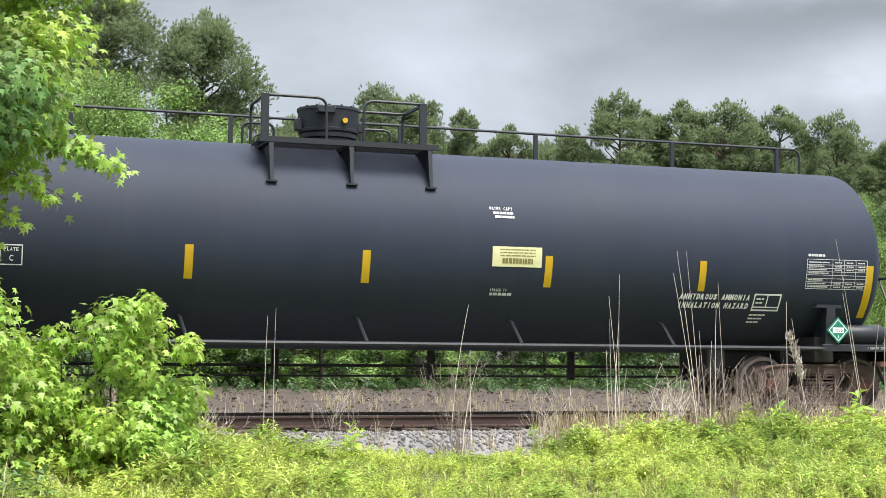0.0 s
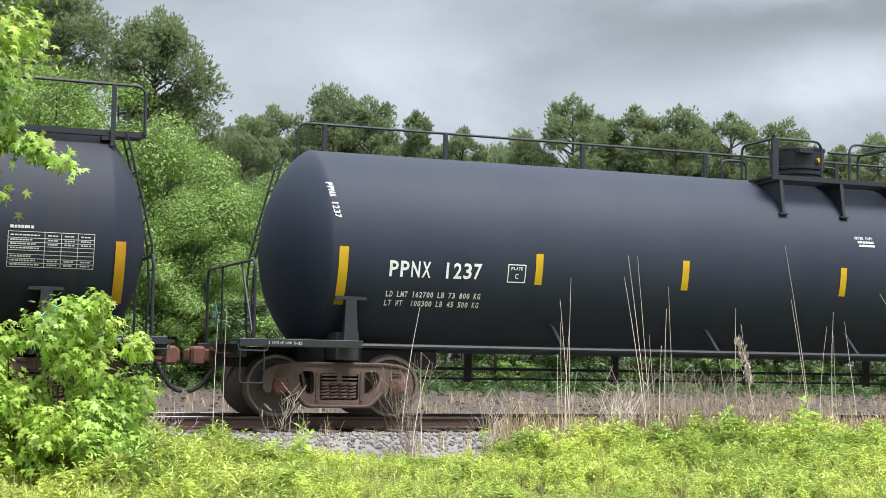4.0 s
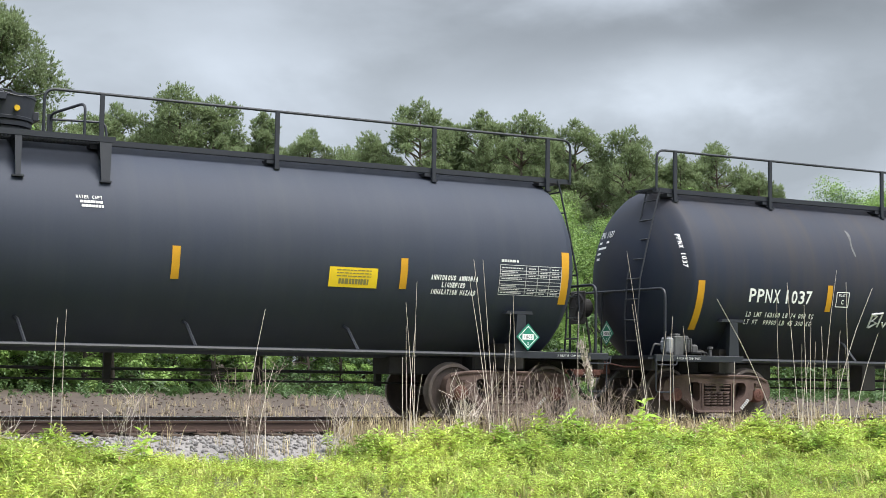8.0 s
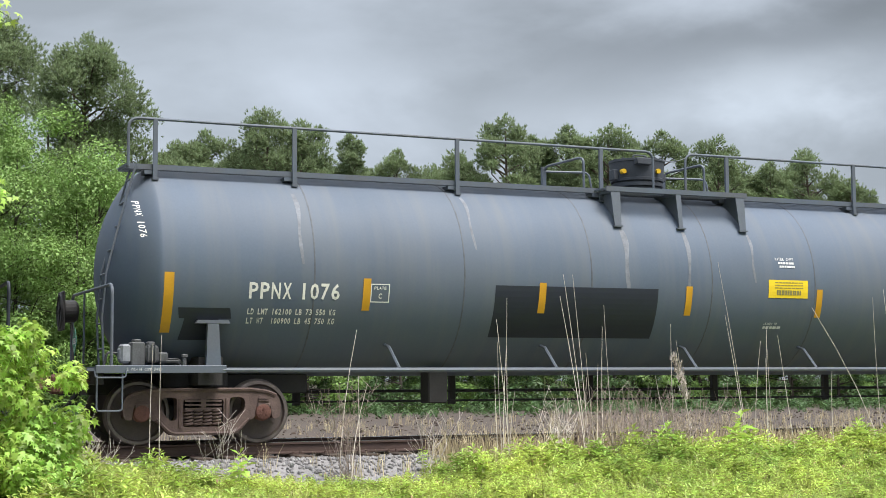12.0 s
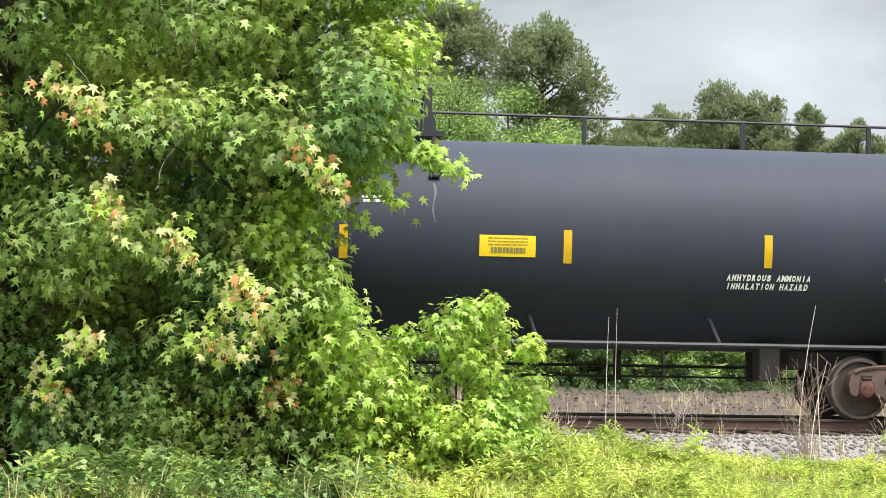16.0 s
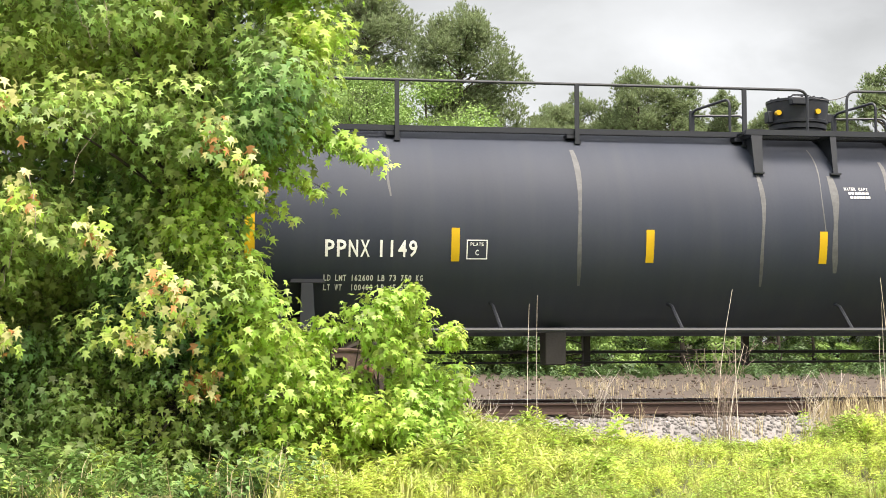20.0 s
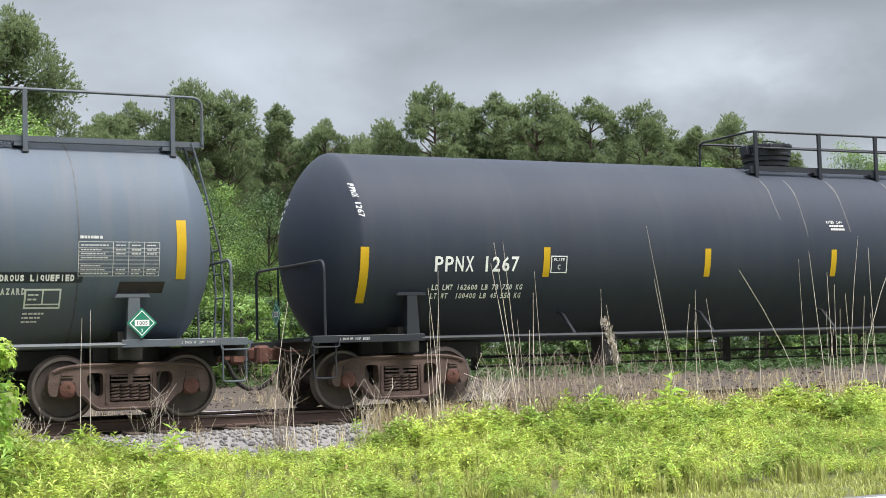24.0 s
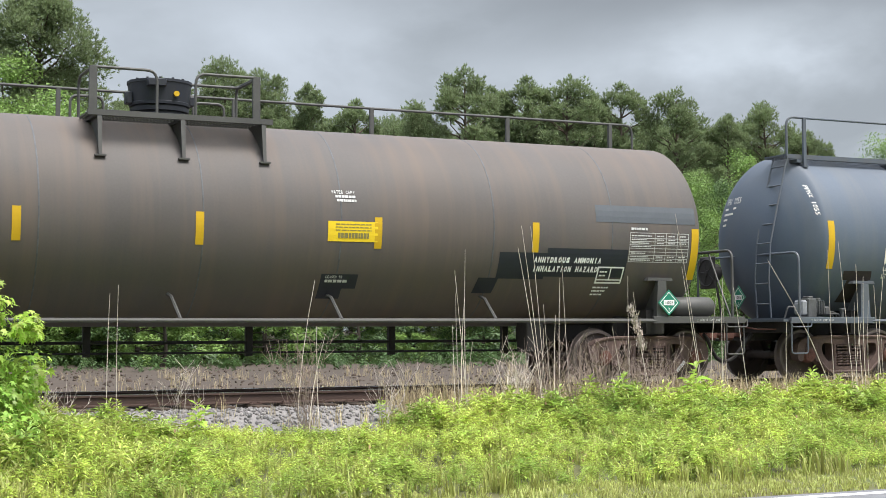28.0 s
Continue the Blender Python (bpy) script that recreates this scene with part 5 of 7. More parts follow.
CARS = (
    dict(end_z=2.0, walk="far", paint="black", number="1129", shift=-0.14, length=0.97, trucks=(-8.07, 7.83), top=-0.22, strips=(-5.37, -2.62, -0.05, 2.82, 5.45), strip_z=2.18, ends=(-8.83, 8.52), number_x=(-7.61, -6.92, -6.50, -5.93),
         weights=("LD LMT 161900 LB 73 450 KG", "LT WT  101100 LB 45 850 KG"), weight_x=(-7.65, -6.22), weight_z=1.93, plate=-5.15, cap=(1.88, 3.04), panel=(1.90, 2.385), leased=(1.91, 1.86),
         texts=(("ANHYDROUS AMMONIA", 5.09, 6.36, 1.82, 1.91), ("INHALATION HAZARD", 5.09, 6.36, 1.69, 1.78)), frame_box=(6.43, 1.795), table=7.33),
    dict(end_z=2.08, walk="far", paint="black", number="1237", shift=-0.16, length=1, trucks=(-8.92, 8.31), top=-0.17, strips=(-5.90, -3.34, -0.34, 3.30, 6.21), strip_z=2.28, ends=(-9.03, 8.95), number_x=(-8.32, -7.66, -7.47, -6.84),
         weights=("LD LMT 162700 LB 73 800 KG", "LT WT  100300 LB 45 500 KG"), weight_x=(-8.33, -6.81), weight_z=1.84, plate=-6.42, cap=(-0.08, 2.96), panel=(3.44, 2.305), leased=(3.5, 1.78),
         texts=(("AMMONIA ANHYDROUS LIQUEFIED", 5.05, 6.90, 1.92, 2.01), ("INHALATION HAZARD", 5.05, 6.30, 1.80, 1.89)), table=7.69),
    dict(end_z=2.0, walk="near", paint="black", coat="sooty", streaks=((-5.6, 3.0, 3.5, 0.05),), edge_z=3.2, number="1037", shift=-0.49, length=0.967, trucks=(-8.41, 7.42), top=-0.51, strips=(-6.25, -3.31, -0.59, 2.20, 4.52), strip_z=2.21, ends=(-9.10, 8.35), strip_paint="orange", number_x=(-8.06, -7.37, -7.29, -6.65),
         weights=("LD LMT 163100 LB 74 000 KG", "LT WT  99900 LB 45 300 KG"), weight_x=(-8.05, -6.53), weight_z=1.88, plate=-6.09, cap=(-0.45, 3.075), panel=(1.05, 2.385), leased=(1.04, 1.69),
         texts=(("ANHYDROUS AMMONIA", 4.73, 6.0, 1.93, 2.03), ("INHALATION HAZARD", 4.73, 5.96, 1.80, 1.90)), frame_box=(5.98, 1.775), table=6.85, scrawl=(-5.18, 1.74, "letters")),
    dict(end_z=2.33, walk="near", paint="black", coat="faded", edge_z=3.05, number="1029", shift=0.03, length=0.968, trucks=(-7.88, 7.99), top=0, strips=(-5.12, -1.51, 2.22, 5.84), strip_z=2.28, ends=(-8.64, 8.74), strip_paint="orange", number_x=(-7.73, -7.01, -6.77, -6.08),
         weights=("LD LMT 163000 LB    73950 KG", "LT WT  100000 LB    45350 KG"), weight_x=(-7.74, -6.04), weight_z=1.83, plate=-5.04, cap=(0.78, 3.07), panel=(4.60, 2.185), panel_paint="panelbright",
         texts=(("ANHYDROUS AMMONIA", 6.30, 7.14, 2.21, 2.29), ("LIQUEFIED", 6.50, 6.92, 2.10, 2.18), ("INHALATION HAZARD", 6.32, 7.12, 1.99, 2.07)), table=7.53),
    dict(end_z=2.02, walk="near", paint="grey", streaks=((-0.72, 2.3, 3.33, 0.09), (0.45, 2.0, 3.33, 0.07), (-3.40, 2.9, 3.78, 0.05), (-6.2, 2.6, 3.7, 0.06), (1.72, 2.5, 3.33, 0.05)), number="1076", shift=0.44, length=0.963, trucks=(-7.54, 8.44), top=0.43, strips=(-5.19, -2.26, 0.43, 3.04, 5.69), strip_z=2.18, ends=(-8.16, 9.13), strip_paint="orange", ink="cream", number_x=(-7.00, -6.35, -6.24, -5.61),
         weights=("LD LMT 162100 LB 73 550 KG", "LT WT  100900 LB 45 750 KG"), weight_x=(-7.00, -5.65), weight_z=1.91, plate=-5.13, cap=(2.15, 2.845), panel=(1.99, 2.41), panel_paint="panelbright", leased=(1.98, 1.80), slant=0.0,
         texts=(("INHALATION", 6.13, 7.04, 2.29, 2.385), ("HAZARD", 6.27, 6.90, 2.16, 2.255), ("ANHYDROUS AMMONIA,", 5.74, 7.50, 1.985, 2.07), ("LIQUEFIED", 6.05, 6.84, 1.86, 1.945)), frame_box=(6.86, 1.81), table=7.77,
         patches=(("paint_patch", "fresh black overpainted rectangle", "patch", -3.08, -0.16, 1.57, 2.36, 0.0), ("lettering_band", "black band behind the lettering", "patch", 5.62, 7.46, 1.965, 2.09, 0.02), ("lettering_band", "black band behind the lettering", "patch", 5.62, 6.90, 1.835, 1.964, 0.0),
                  ("pad_patch", "black patch round the saddle pad", "patch", -7.98, -7.22, 1.80, 1.95, -0.03), ("pad_patch", "black patch round the saddle pad", "patch", -7.95, -7.45, 1.50, 1.80, 0.05), ("pad_patch", "black patch round the saddle pad", "patch", 8.05, 8.85, 1.78, 1.93, 0.03), ("pad_patch", "black patch round the saddle pad", "patch", 8.1, 8.5, 1.5, 1.78, 0.05))),
    dict(end_z=2.11, walk="near", paint="black", streaks=((-0.86, 2.8, 3.26, 0.03), (1.58, 2.9, 3.26, 0.03), (1.70, 2.8, 3.24, 0.02)), number="1226", shift=0.34, length=0.997, trucks=(-7.96, 8.86), top=0.31, strips=(-5.26, -2.15, 0.37, 3.1, 6.09), strip_z=2.23, ends=(-8.76, 9.35), number_x=(-7.83, -7.16, -7.09, -6.44),
         weights=("LD LMT 162800 LB 73 850 KG", "LT WT  100200 LB 45 450 KG"), weight_x=(-7.83, -6.31), weight_z=1.87, plate=-5.96, cap=(0.12, 3.02), panel=(3.6, 2.38), panel_paint="panelbright",
         texts=(("AMMONIA ANHYDROUS LIQUEFIED", 6.14, 8.0, 2.0, 2.08), ("INHALATION HAZARD", 6.14, 7.5, 1.88, 1.96)), table=8.1,
         patches=(("paint_patch", "grey repainted patch", "greypatch", 0.0, 0.66, 2.02, 2.70, 0.0), ("paint_patch", "dull black patch", "patch", -4.78, -3.84, 1.2, 1.42, 0.0))),
    dict(end_z=2.43, walk="far", paint="black", streaks=((-1.43, 1.9, 3.28, 0.05), (-0.24, 2.3, 3.28, 0.04), (0.98, 2.7, 3.28, 0.03)), number="1189", shift=-0.15, length=1, trucks=(-8.7, 8.33), top=-0.23, strips=(-6.46, -3.05, -0.29, 2.88, 5.80), strip_z=2.41, ends=(-9.1, 8.92), number_x=(-8.15, -7.52, -7.36, -6.76),
         weights=("", ""), weight_x=(-8.05, -6.8), weight_z=1.88, plate=-6.13, cap=(-0.1, 3.05), panel=(1.62, 2.40), panel_paint="panelbright",
         texts=(("ANHYDROUS AMMONIA", 5.20, 6.45, 1.99, 2.08), ("INHALATION HAZARD", 5.20, 6.42, 1.87, 1.96)), table=7.57,
         patches=(("paint_patch", "dull black patch", "patch", -4.45, -3.72, 1.80, 2.10, 0.0), ("paint_patch", "dull black patch", "patch", -5.80, -5.53, 1.88, 2.10, 0.0))),
    dict(end_z=2.27, end_z_right=2.08, walk="near", paint="black", coat="faded", streaks=((-7.0, 2.95, 3.75, 0.04), (-4.25, 1.7, 3.72, 0.07), (-1.5, 1.7, 3.35, 0.06), (-0.55, 2.4, 3.8, 0.02), (-0.38, 1.9, 3.35, 0.10), (0.5, 2.9, 3.6, 0.05), (1.2, 2.2, 3.35, 0.05), (3.6, 2.6, 3.75, 0.05), (6.1, 2.8, 3.75, 0.05)), number="1149", shift=-0.27, length=0.97, trucks=(-8.19, 7.65), top=-0.28, strips=(-6.07, -3.22, -0.58, 2.21, 4.77), strip_z=2.27, ends=(-8.96, 8.42), number_x=(-7.92, -7.28, -7.19, -6.61),
         weights=("LD LMT 162600 LB 73 750 KG", "LT WT  100400 LB 45 550 KG"), weight_x=(-7.93, -6.51), weight_z=1.80, plate=-5.91, cap=(-0.20, 3.08), panel=(1.25, 2.345), panel_paint="panelbright",
         texts=(("AMMONIA ANHYDROUS LIQUEFIED", 4.86, 6.77, 1.92, 2.01), ("INHALATION HAZARD", 4.86, 6.1, 1.79, 1.88)), table=6.92),
    dict(end_z=2.04, walk="mid", paint="black", coat="faded", streaks=((-1.05, 3.0, 3.75, 0.03), (-0.5, 2.7, 3.78, 0.03), (0.48, 2.8, 3.78, 0.04), (1.82, 2.4, 3.78, 0.04), (3.72, 3.1, 3.78, 0.03), (4.55, 2.6, 3.78, 0.03)), number="1267", shift=-0.06, length=0.992, trucks=(-8.24, 8.07), top=-0.06, strips=(-5.82, -2.66, 0.08, 2.57, 5.35), strip_z=2.24, ends=(-9.00, 8.84), number_x=(-7.82, -7.13, -6.98, -6.32),
         weights=("LD LMT 162600 LB 73 750 KG", "LT WT  100400 LB 45 550 KG"), weight_x=(-7.83, -6.21), weight_z=1.85, plate=-5.74, cap=(-0.03, 2.895), panel=(2.70, 2.345), panel_paint="panelbright",
         texts=(("AMMONIA ANHYDROUS LIQUEFIED", 5.26, 7.19, 1.90, 1.98), ("INHALATION HAZARD", 5.26, 6.52, 1.75, 1.84)), table=7.38),
    dict(end_z=2.4, walk="near", paint="grey", number="1055", shift=0.08, length=0.975, trucks=(-7.89, 8.1), top=0.04, strips=(-5.77, -3.32, -0.37, 3.46, 5.51), strip_z=2.40, ends=(-8.62, 8.75), ink="cream", number_x=(-7.41, -6.77, -6.61, -5.99),
         weights=("LD LMT 163300 LB 74 100 KG", "LT WT  99700 LB 45 200 KG"), weight_x=(-7.41, -5.95), weight_z=2.00, plate=-5.64, cap=(-0.17, 3.045), panel=(1.59, 2.37), panel_paint="panelbright", leased=(1.58, 1.87), slant=0.0,
         texts=(("AMMONIA ANHYDROUS LIQUEFIED", 5.41, 7.25, 1.96, 2.05), ("INHALATION HAZARD", 5.41, 6.6, 1.78, 1.87)), frame_box=(6.58, 1.725), table=7.29, scrawl=(4.47, 1.80, "chalk"),
         patches=(("lettering_band", "black band behind the lettering", "patch", 6.0, 7.35, 1.94, 2.08, 0.02), ("pad_patch", "dark rusty patch round the saddle pad", "rustpatch", -8.25, -7.62, 1.79, 1.95, -0.03), ("pad_patch", "dark rusty patch round the saddle pad", "rustpatch", -8.20, -7.72, 1.40, 1.79, 0.05), ("pad_patch", "dark rusty patch round the saddle pad", "rustpatch", 7.85, 8.5, 1.79, 1.95, 0.03))),
    dict(end_z=2.17, walk="far", paint="brown", shift=0.22, length=0.982, trucks=(-8.05, 8.49), top=0.43, strips=(-5.0, -1.94, 0.61, 3.37, 6.07), strip_z=2.38, ends=(-8.6, 9.09), cap=(2.63, 2.91), panel=(2.56, 2.39), panel_paint="panelbright", leased=(2.6, 1.69),
         texts=(("ANHYDROUS AMMONIA", 6.06, 7.31, 1.99, 2.08), ("INHALATION HAZARD", 6.06, 7.27, 1.85, 1.94)), frame_box=(7.27, 1.81), table=7.82,
         patches=(("lettering_band", "black overpainted band", "patch", 5.45, 6.30, 1.73, 2.14, 0.0), ("lettering_band", "black overpainted band", "patch", 6.30, 7.80, 1.77, 2.22, 0.0), ("paint_patch", "blue-grey repainted stripe", "greypatch", 7.18, 9.10, 2.66, 2.94, 0.0),
                  ("paint_patch", "black overpainted square", "patch", 2.53, 3.12, 1.55, 1.76, 0.0), ("paint_patch", "black overpainted square", "patch", 2.53, 2.9, 1.40, 1.55, 0.0), ("paint_patch", "black overpainted square", "patch", 5.1, 5.45, 1.50, 1.74, 0.05))),
)
LABELS = {
    ("far", "black"): "black tank car with a caged platform by its dome",
    ("near", "black"): "black tank car with a railed walkway along its top",
    ("mid", "black"): "black tank car with a short railed top platform and side ladder",
    ("near", "grey"): "weathered grey tank car with a railed walkway along its top",
    ("far", "brown"): "dusty brownish-grey tank car with black overpainted patches",
}
WHEELSETS, TRAIN = [], []


END_GEAR = ("end_sill", "end_beam", "bolster_arm", "coupler", "brake_hose", "end_platform", "end_handrail", "handrail_brace", "saddle_stanchion", "step_print", "brake_wheel", "brake_housing", "brake_valve", "valve_cover", "air_reservoir", "hazard_placard")
TOP_GEAR = ("top_walkway", "rail_post", "handrail", "dome_hoop", "safety_chain", "valve_dome", "gauge_disc", "guard_post", "guard_rail", "loading_platform", "platform_bracket")


def fit_length(car, spec):
    """The cars are not all of one length: the tank follows the car's own length, the end gear its trucks, the top gear its dome."""
    k = spec["length"]
    ends = {s: q - spec["shift"] - s * 8.22 for s, q in zip((-1, 1), spec["trucks"])}
    top = pose(spec["top"] - spec["shift"], 0, 0)
    bar = pose((ends[1] + ends[-1]) / 2, 0, 0) @ Matrix.Scale(1 + (ends[1] - ends[-1]) / 16.44, 4, (1, 0, 0))
    for ob in car.children:
        kind, m = ob.name.split(".")[0], ob.matrix_basis.copy()
        if kind in END_GEAR:
            x = m.translation.x or sum(v.co.x for v in ob.data.vertices)
            ob.matrix_basis = pose(ends[1 if x > 0 else -1], 0, 0) @ m
        elif kind in TOP_GEAR:
            ob.matrix_basis = top @ m
        elif kind in ("tank", "ladder") and not (kind == "ladder" and spec["walk"] == "mid"):
            ob.matrix_basis = Matrix.Scale(k, 4, (1, 0, 0)) @ m
        elif kind in ("side_bar", "far_side_bar"):
            ob.matrix_basis = bar @ m
        elif kind in ("weld_seam", "side_bar_strut"):
            ob.matrix_basis = pose(m.translation.x * (k - 1), 0, 0) @ m


def make_car(spec):
    paint, kind, dx = spec["paint"], spec["walk"], spec["shift"]
    steel = STEEL[paint]
    car = thing("tank_car", LABELS[kind, paint], "tank car", "tank cars of the train")
    coat = spec.get("coat", paint)
    part("tank", shared(("tank", coat), build_tank, PAINTS[coat], True), None, car, {"black": "long black painted tank", "grey": "long grey painted tank with rust streaks", "brown": "long dusty brownish-grey tank"}[paint])
    seams = (-6.7, -4.2, -1.9, 0.45, 2.6, 5.2, 7.4) if paint != "black" else ()
    for x in seams:
        part("weld_seam", shared("seam", build_seam, M["seam"], True), None, car, m=pose(x, 0, 0))
    for sgn in (1, -1):
        def end(name, key, build, mat, label="", smooth=False):
            me = shared(key, build, mat, smooth) if sgn > 0 else mirrored(str(key), build, mat, smooth)
            return part(name, me, None, car, label)
        end("end_sill", "end_sill", build_end_sill, M["under"])
        end("end_beam", "end_beam", build_end_beam, M["under"])
        end("bolster_arm", "bolster_arm", build_bolster_arm, M["under"])
        end("coupler", "coupler", build_coupler, M["brightrust"], "rusty knuckle coupler")
        end("brake_hose", "hose", build_hose, M["under"], "", True)
        end("end_platform", "side_step" + paint, build_side_step, steel)
        end("end_handrail", "end_rail" + paint, build_end_rail, steel, "", True)
        end("saddle_stanchion", "stanchion" + paint, build_stanchion, steel)
        def side_print(bm):
            co, faces = letters("2 INCH HF COMP SHOES", 0.0)
            x0 = 8.85 if sgn > 0 else -8.92 - 0.50
            vs = [bm.verts.new((x0 + u * 0.50, -1.534, 1.056 + v * 0.038)) for u, v in co]
            for f in faces:
                bm.faces.new([vs[i] for i in f])
        tagged(part("step_print", shared(("step_print", sgn), side_print, M["offwhite"]), None, car, "worn white print on the step edge"), kind="stuff")
        if kind == "far":
            end("handrail_brace", "end_brace" + paint, build_end_brace, steel)
        make_truck(car, spec["trucks"][(sgn + 1) // 2] - dx, (len(TRAIN), sgn) in ((0, -1), (2, -1), (3, 1), (10, 1)))
    for x in (q - dx + a for q in spec["trucks"] for a in (-0.89, 0.89)):
        ob = part("wheelset", shared("axle", build_axle, M["wheel"], True), None, car, "pair of rusty steel wheels on an axle", pose(x, 0, 0.457))
        for turn in (0, 180):
            part("wheel", shared("wheel", build_wheel, (M["wheel"], M["tread"]), True), None, ob, "dark rusty steel wheel with a bright worn rim", pose(0, 0, 0, 0, 0, turn))
            part("bearing_cap", shared("bearing", build_bearing, M["brightrust"] if len(TRAIN) % 3 == 0 else M["rust"], True), None, ob, "", pose(0, 0, 0, 0, 0, turn))
        WHEELSETS.append((ob, x))

    def side_bar(bm):
        tube(bm, [(-8.05, -1.50, 1.06), (8.05, -1.50, 1.06)], 0.036, 8)
    part("side_bar", shared(("side_bar", paint), side_bar, steel, True), None, car, "long steel bar along the lower side")
    for x in (-5.3, -2.55, 0.13, 2.62, 5.25):
        part("side_bar_strut", shared(("strut", paint), build_strut, steel, True), None, car, m=pose(x, 0, 0))
    for name, pts, r in (("far_side_bar", [(-8.0, 1.5, 1.06), (8.0, 1.5, 1.06)], 0.034), ("train_pipe", [(-9.8, 0.45, 0.74), (9.8, 0.45, 0.74)], 0.024), ("brake_rod", [(-7.2, 0.2, 0.58), (7.2, 0.2, 0.58)], 0.017)):
        part(name, shared(name, lambda bm: tube(bm, pts, r, 8), M["under"], True), None, car)
    for x in (-6.1, -3.4, -0.8, 1.75, 4.2, 6.3):
        part("pipe_hanger", shared("hanger", build_hanger, M["under"]), None, car, m=pose(x, 0, 0))
    part("valve_box", shared("valvebox", lambda bm: box(bm, -0.16, 0.16, -0.85, -0.5, 0.55, 1.05, 0.02), M["under"]), None, car, m=pose(-4.2 if kind != "far" else 6.2, 0, 0))
    dome_x, far, dome_top = 0.07 if kind != "mid" else 0.04, kind == "far", 4.53 if kind == "mid" else 4.70
    part("valve_dome", shared(("dome", paint, far, dome_top), lambda bm: build_dome(bm, 0.48, dome_top, not far), M["domecoat"] if paint == "grey" else STEEL["black"], True), None, car, "dark round bolted valve housing on top", pose(dome_x - 0.1, 0, 0))
    if kind != "mid":
        for x in (0.14, -0.42) if kind == "near" else (0.14,):
            part("gauge_disc", shared(("disc", x > 0), lambda bm: lathe(bm, [(-0.475 if x > 0 else -0.27, 0.0), (-0.475 if x > 0 else -0.27, 0.042), (-0.34 if x > 0 else -0.18, 0.042)], 14, "y"), M["yellow"]), None, car, "round yellow disc on the valve housing", pose(dome_x - 0.1 + x, -0.02, 4.47))
    {"far": make_far_walk, "near": make_top_walk, "mid": make_mid_walk}[kind](car, paint, steel)
    if kind != "mid":
        make_platform(car, paint, steel, far)
    # brake gear stands on the left end of cars with the near walkway and on the right end of the others
    s = -1 if kind == "near" else 1
    part("brake_wheel", shared("brake_wheel", build_brake_wheel, M["under"], True), None, car, "spoked hand-brake wheel", pose(s * 9.98, 0.75, 1.98))
    part("brake_housing", shared("brake_box", build_brake_box, M["under"]), None, car, m=pose(s * 9.82, 0.75, 1.98))
    if kind == "near":
        part("brake_valve", shared("valve", build_valve, M["valve"]), None, car, "grimy grey brake control valve", pose(-9.22, -1.20, 1.12))
        part("valve_cover", shared("valve_cover", build_valve_cover, M["cream"] if paint == "grey" else M["chalkmark"]), None, car, "pale cover of the brake control valve", pose(-9.22, -1.20, 1.12))
    else:
        part("air_reservoir", shared("reservoir" + paint, build_cylinder, steel, True), None, car, "round black air reservoir", pose(8.95, -1.2, 1.30))
    make_placard(car, pose(8.28, -1.56, 1.36), spec.get("number") == "1267")
    make_placard(car, pose(-9.90, -0.1, 1.5, 0, 0, -90))
    fit_length(car, spec)
    make_markings(car, spec, dx)
    return car


def car_place(k, t):
    """Where the middle of car k is at t seconds: the train slows a little as it goes."""
    u = t - 14
    return 103.934 + 5.97 - 20.59 * k + CARS[k]["shift"] + 7.3301 * u - 0.007132 * u * u - 0.00003128 * u ** 3


for k, spec in enumerate(CARS):
    car = make_car(spec)
    car.matrix_basis = pose(car_place(k, 0), TRACK_Y, 0)
    TRAIN.append(car)


# ---- plants ----
def star_leaf(fold=0.22):
    """A five-pointed leaf with deep notches, one unit across, its stem at the origin, lying along y."""
    ring = [(0.0, 0.0, 0.0)]
    for a, r in ((-122, 0.44), (-90, 0.19), (-58, 0.62), (-29, 0.23), (0, 0.68), (29, 0.23), (58, 0.62), (90, 0.19), (122, 0.44)):
        x, y = r * math.sin(radians(a)), 0.32 + r * math.cos(radians(a))
        ring.append((x, y, -fold * r * r * 1.3))
    v = np.array([(0.0, 0.32, 0.0)] + ring)
    f = np.array([[0, i, i % 10 + 1] for i in range(1, 11)])
    return v, f


def chip_leaf(w=0.62):
    """A far leaf: one small pointed chip."""
    return np.array([(-w * 0.5, 0.25, 0.0), (w * 0.5, 0.35, 0.05), (0, 1, -0.1)], float), np.array([[0, 1, 2]])


def oval_leaf(w=0.42):
    v = np.array([(0, 0, 0), (w * 0.5, 0.5, 0.06), (0, 1, -0.08), (-w * 0.5, 0.5, 0.06)], float)
    f = np.array([[0, 1, 2], [0, 2, 3]])
    return v, f


def blob_leaves(blobs, per, leaf, size, rng, droop=0.6, squash=0.8):
    """Leaves on the outsides of soft lumps: places, turns and sizes, joined."""
    c = np.repeat(np.array([b[:3] for b in blobs]), per, 0)
    r = np.repeat(np.array([b[3] for b in blobs]), per)
    n = len(c)
    d = rng.normal(size=(n, 3))
    d /= np.linalg.norm(d, axis=1)[:, None]
    rad = r * (1 - 0.55 * rng.random(n) ** 2.2) * (1 + 0.18 * rng.normal(size=n))
    p = c + d * rad[:, None] * (1, 1, squash)
    az = np.arctan2(d[:, 1], d[:, 0]) - np.pi / 2 + rng.normal(0, 0.6, n)
    tilt = -droop + 0.9 * d[:, 2] * 0.5 + rng.normal(0, 0.45, n)
    rot = turns(az, tilt, rng.normal(0, 0.35, n))
    return scatter(*leaf, p, rot, size * rng.uniform(0.6, 1.25, n))


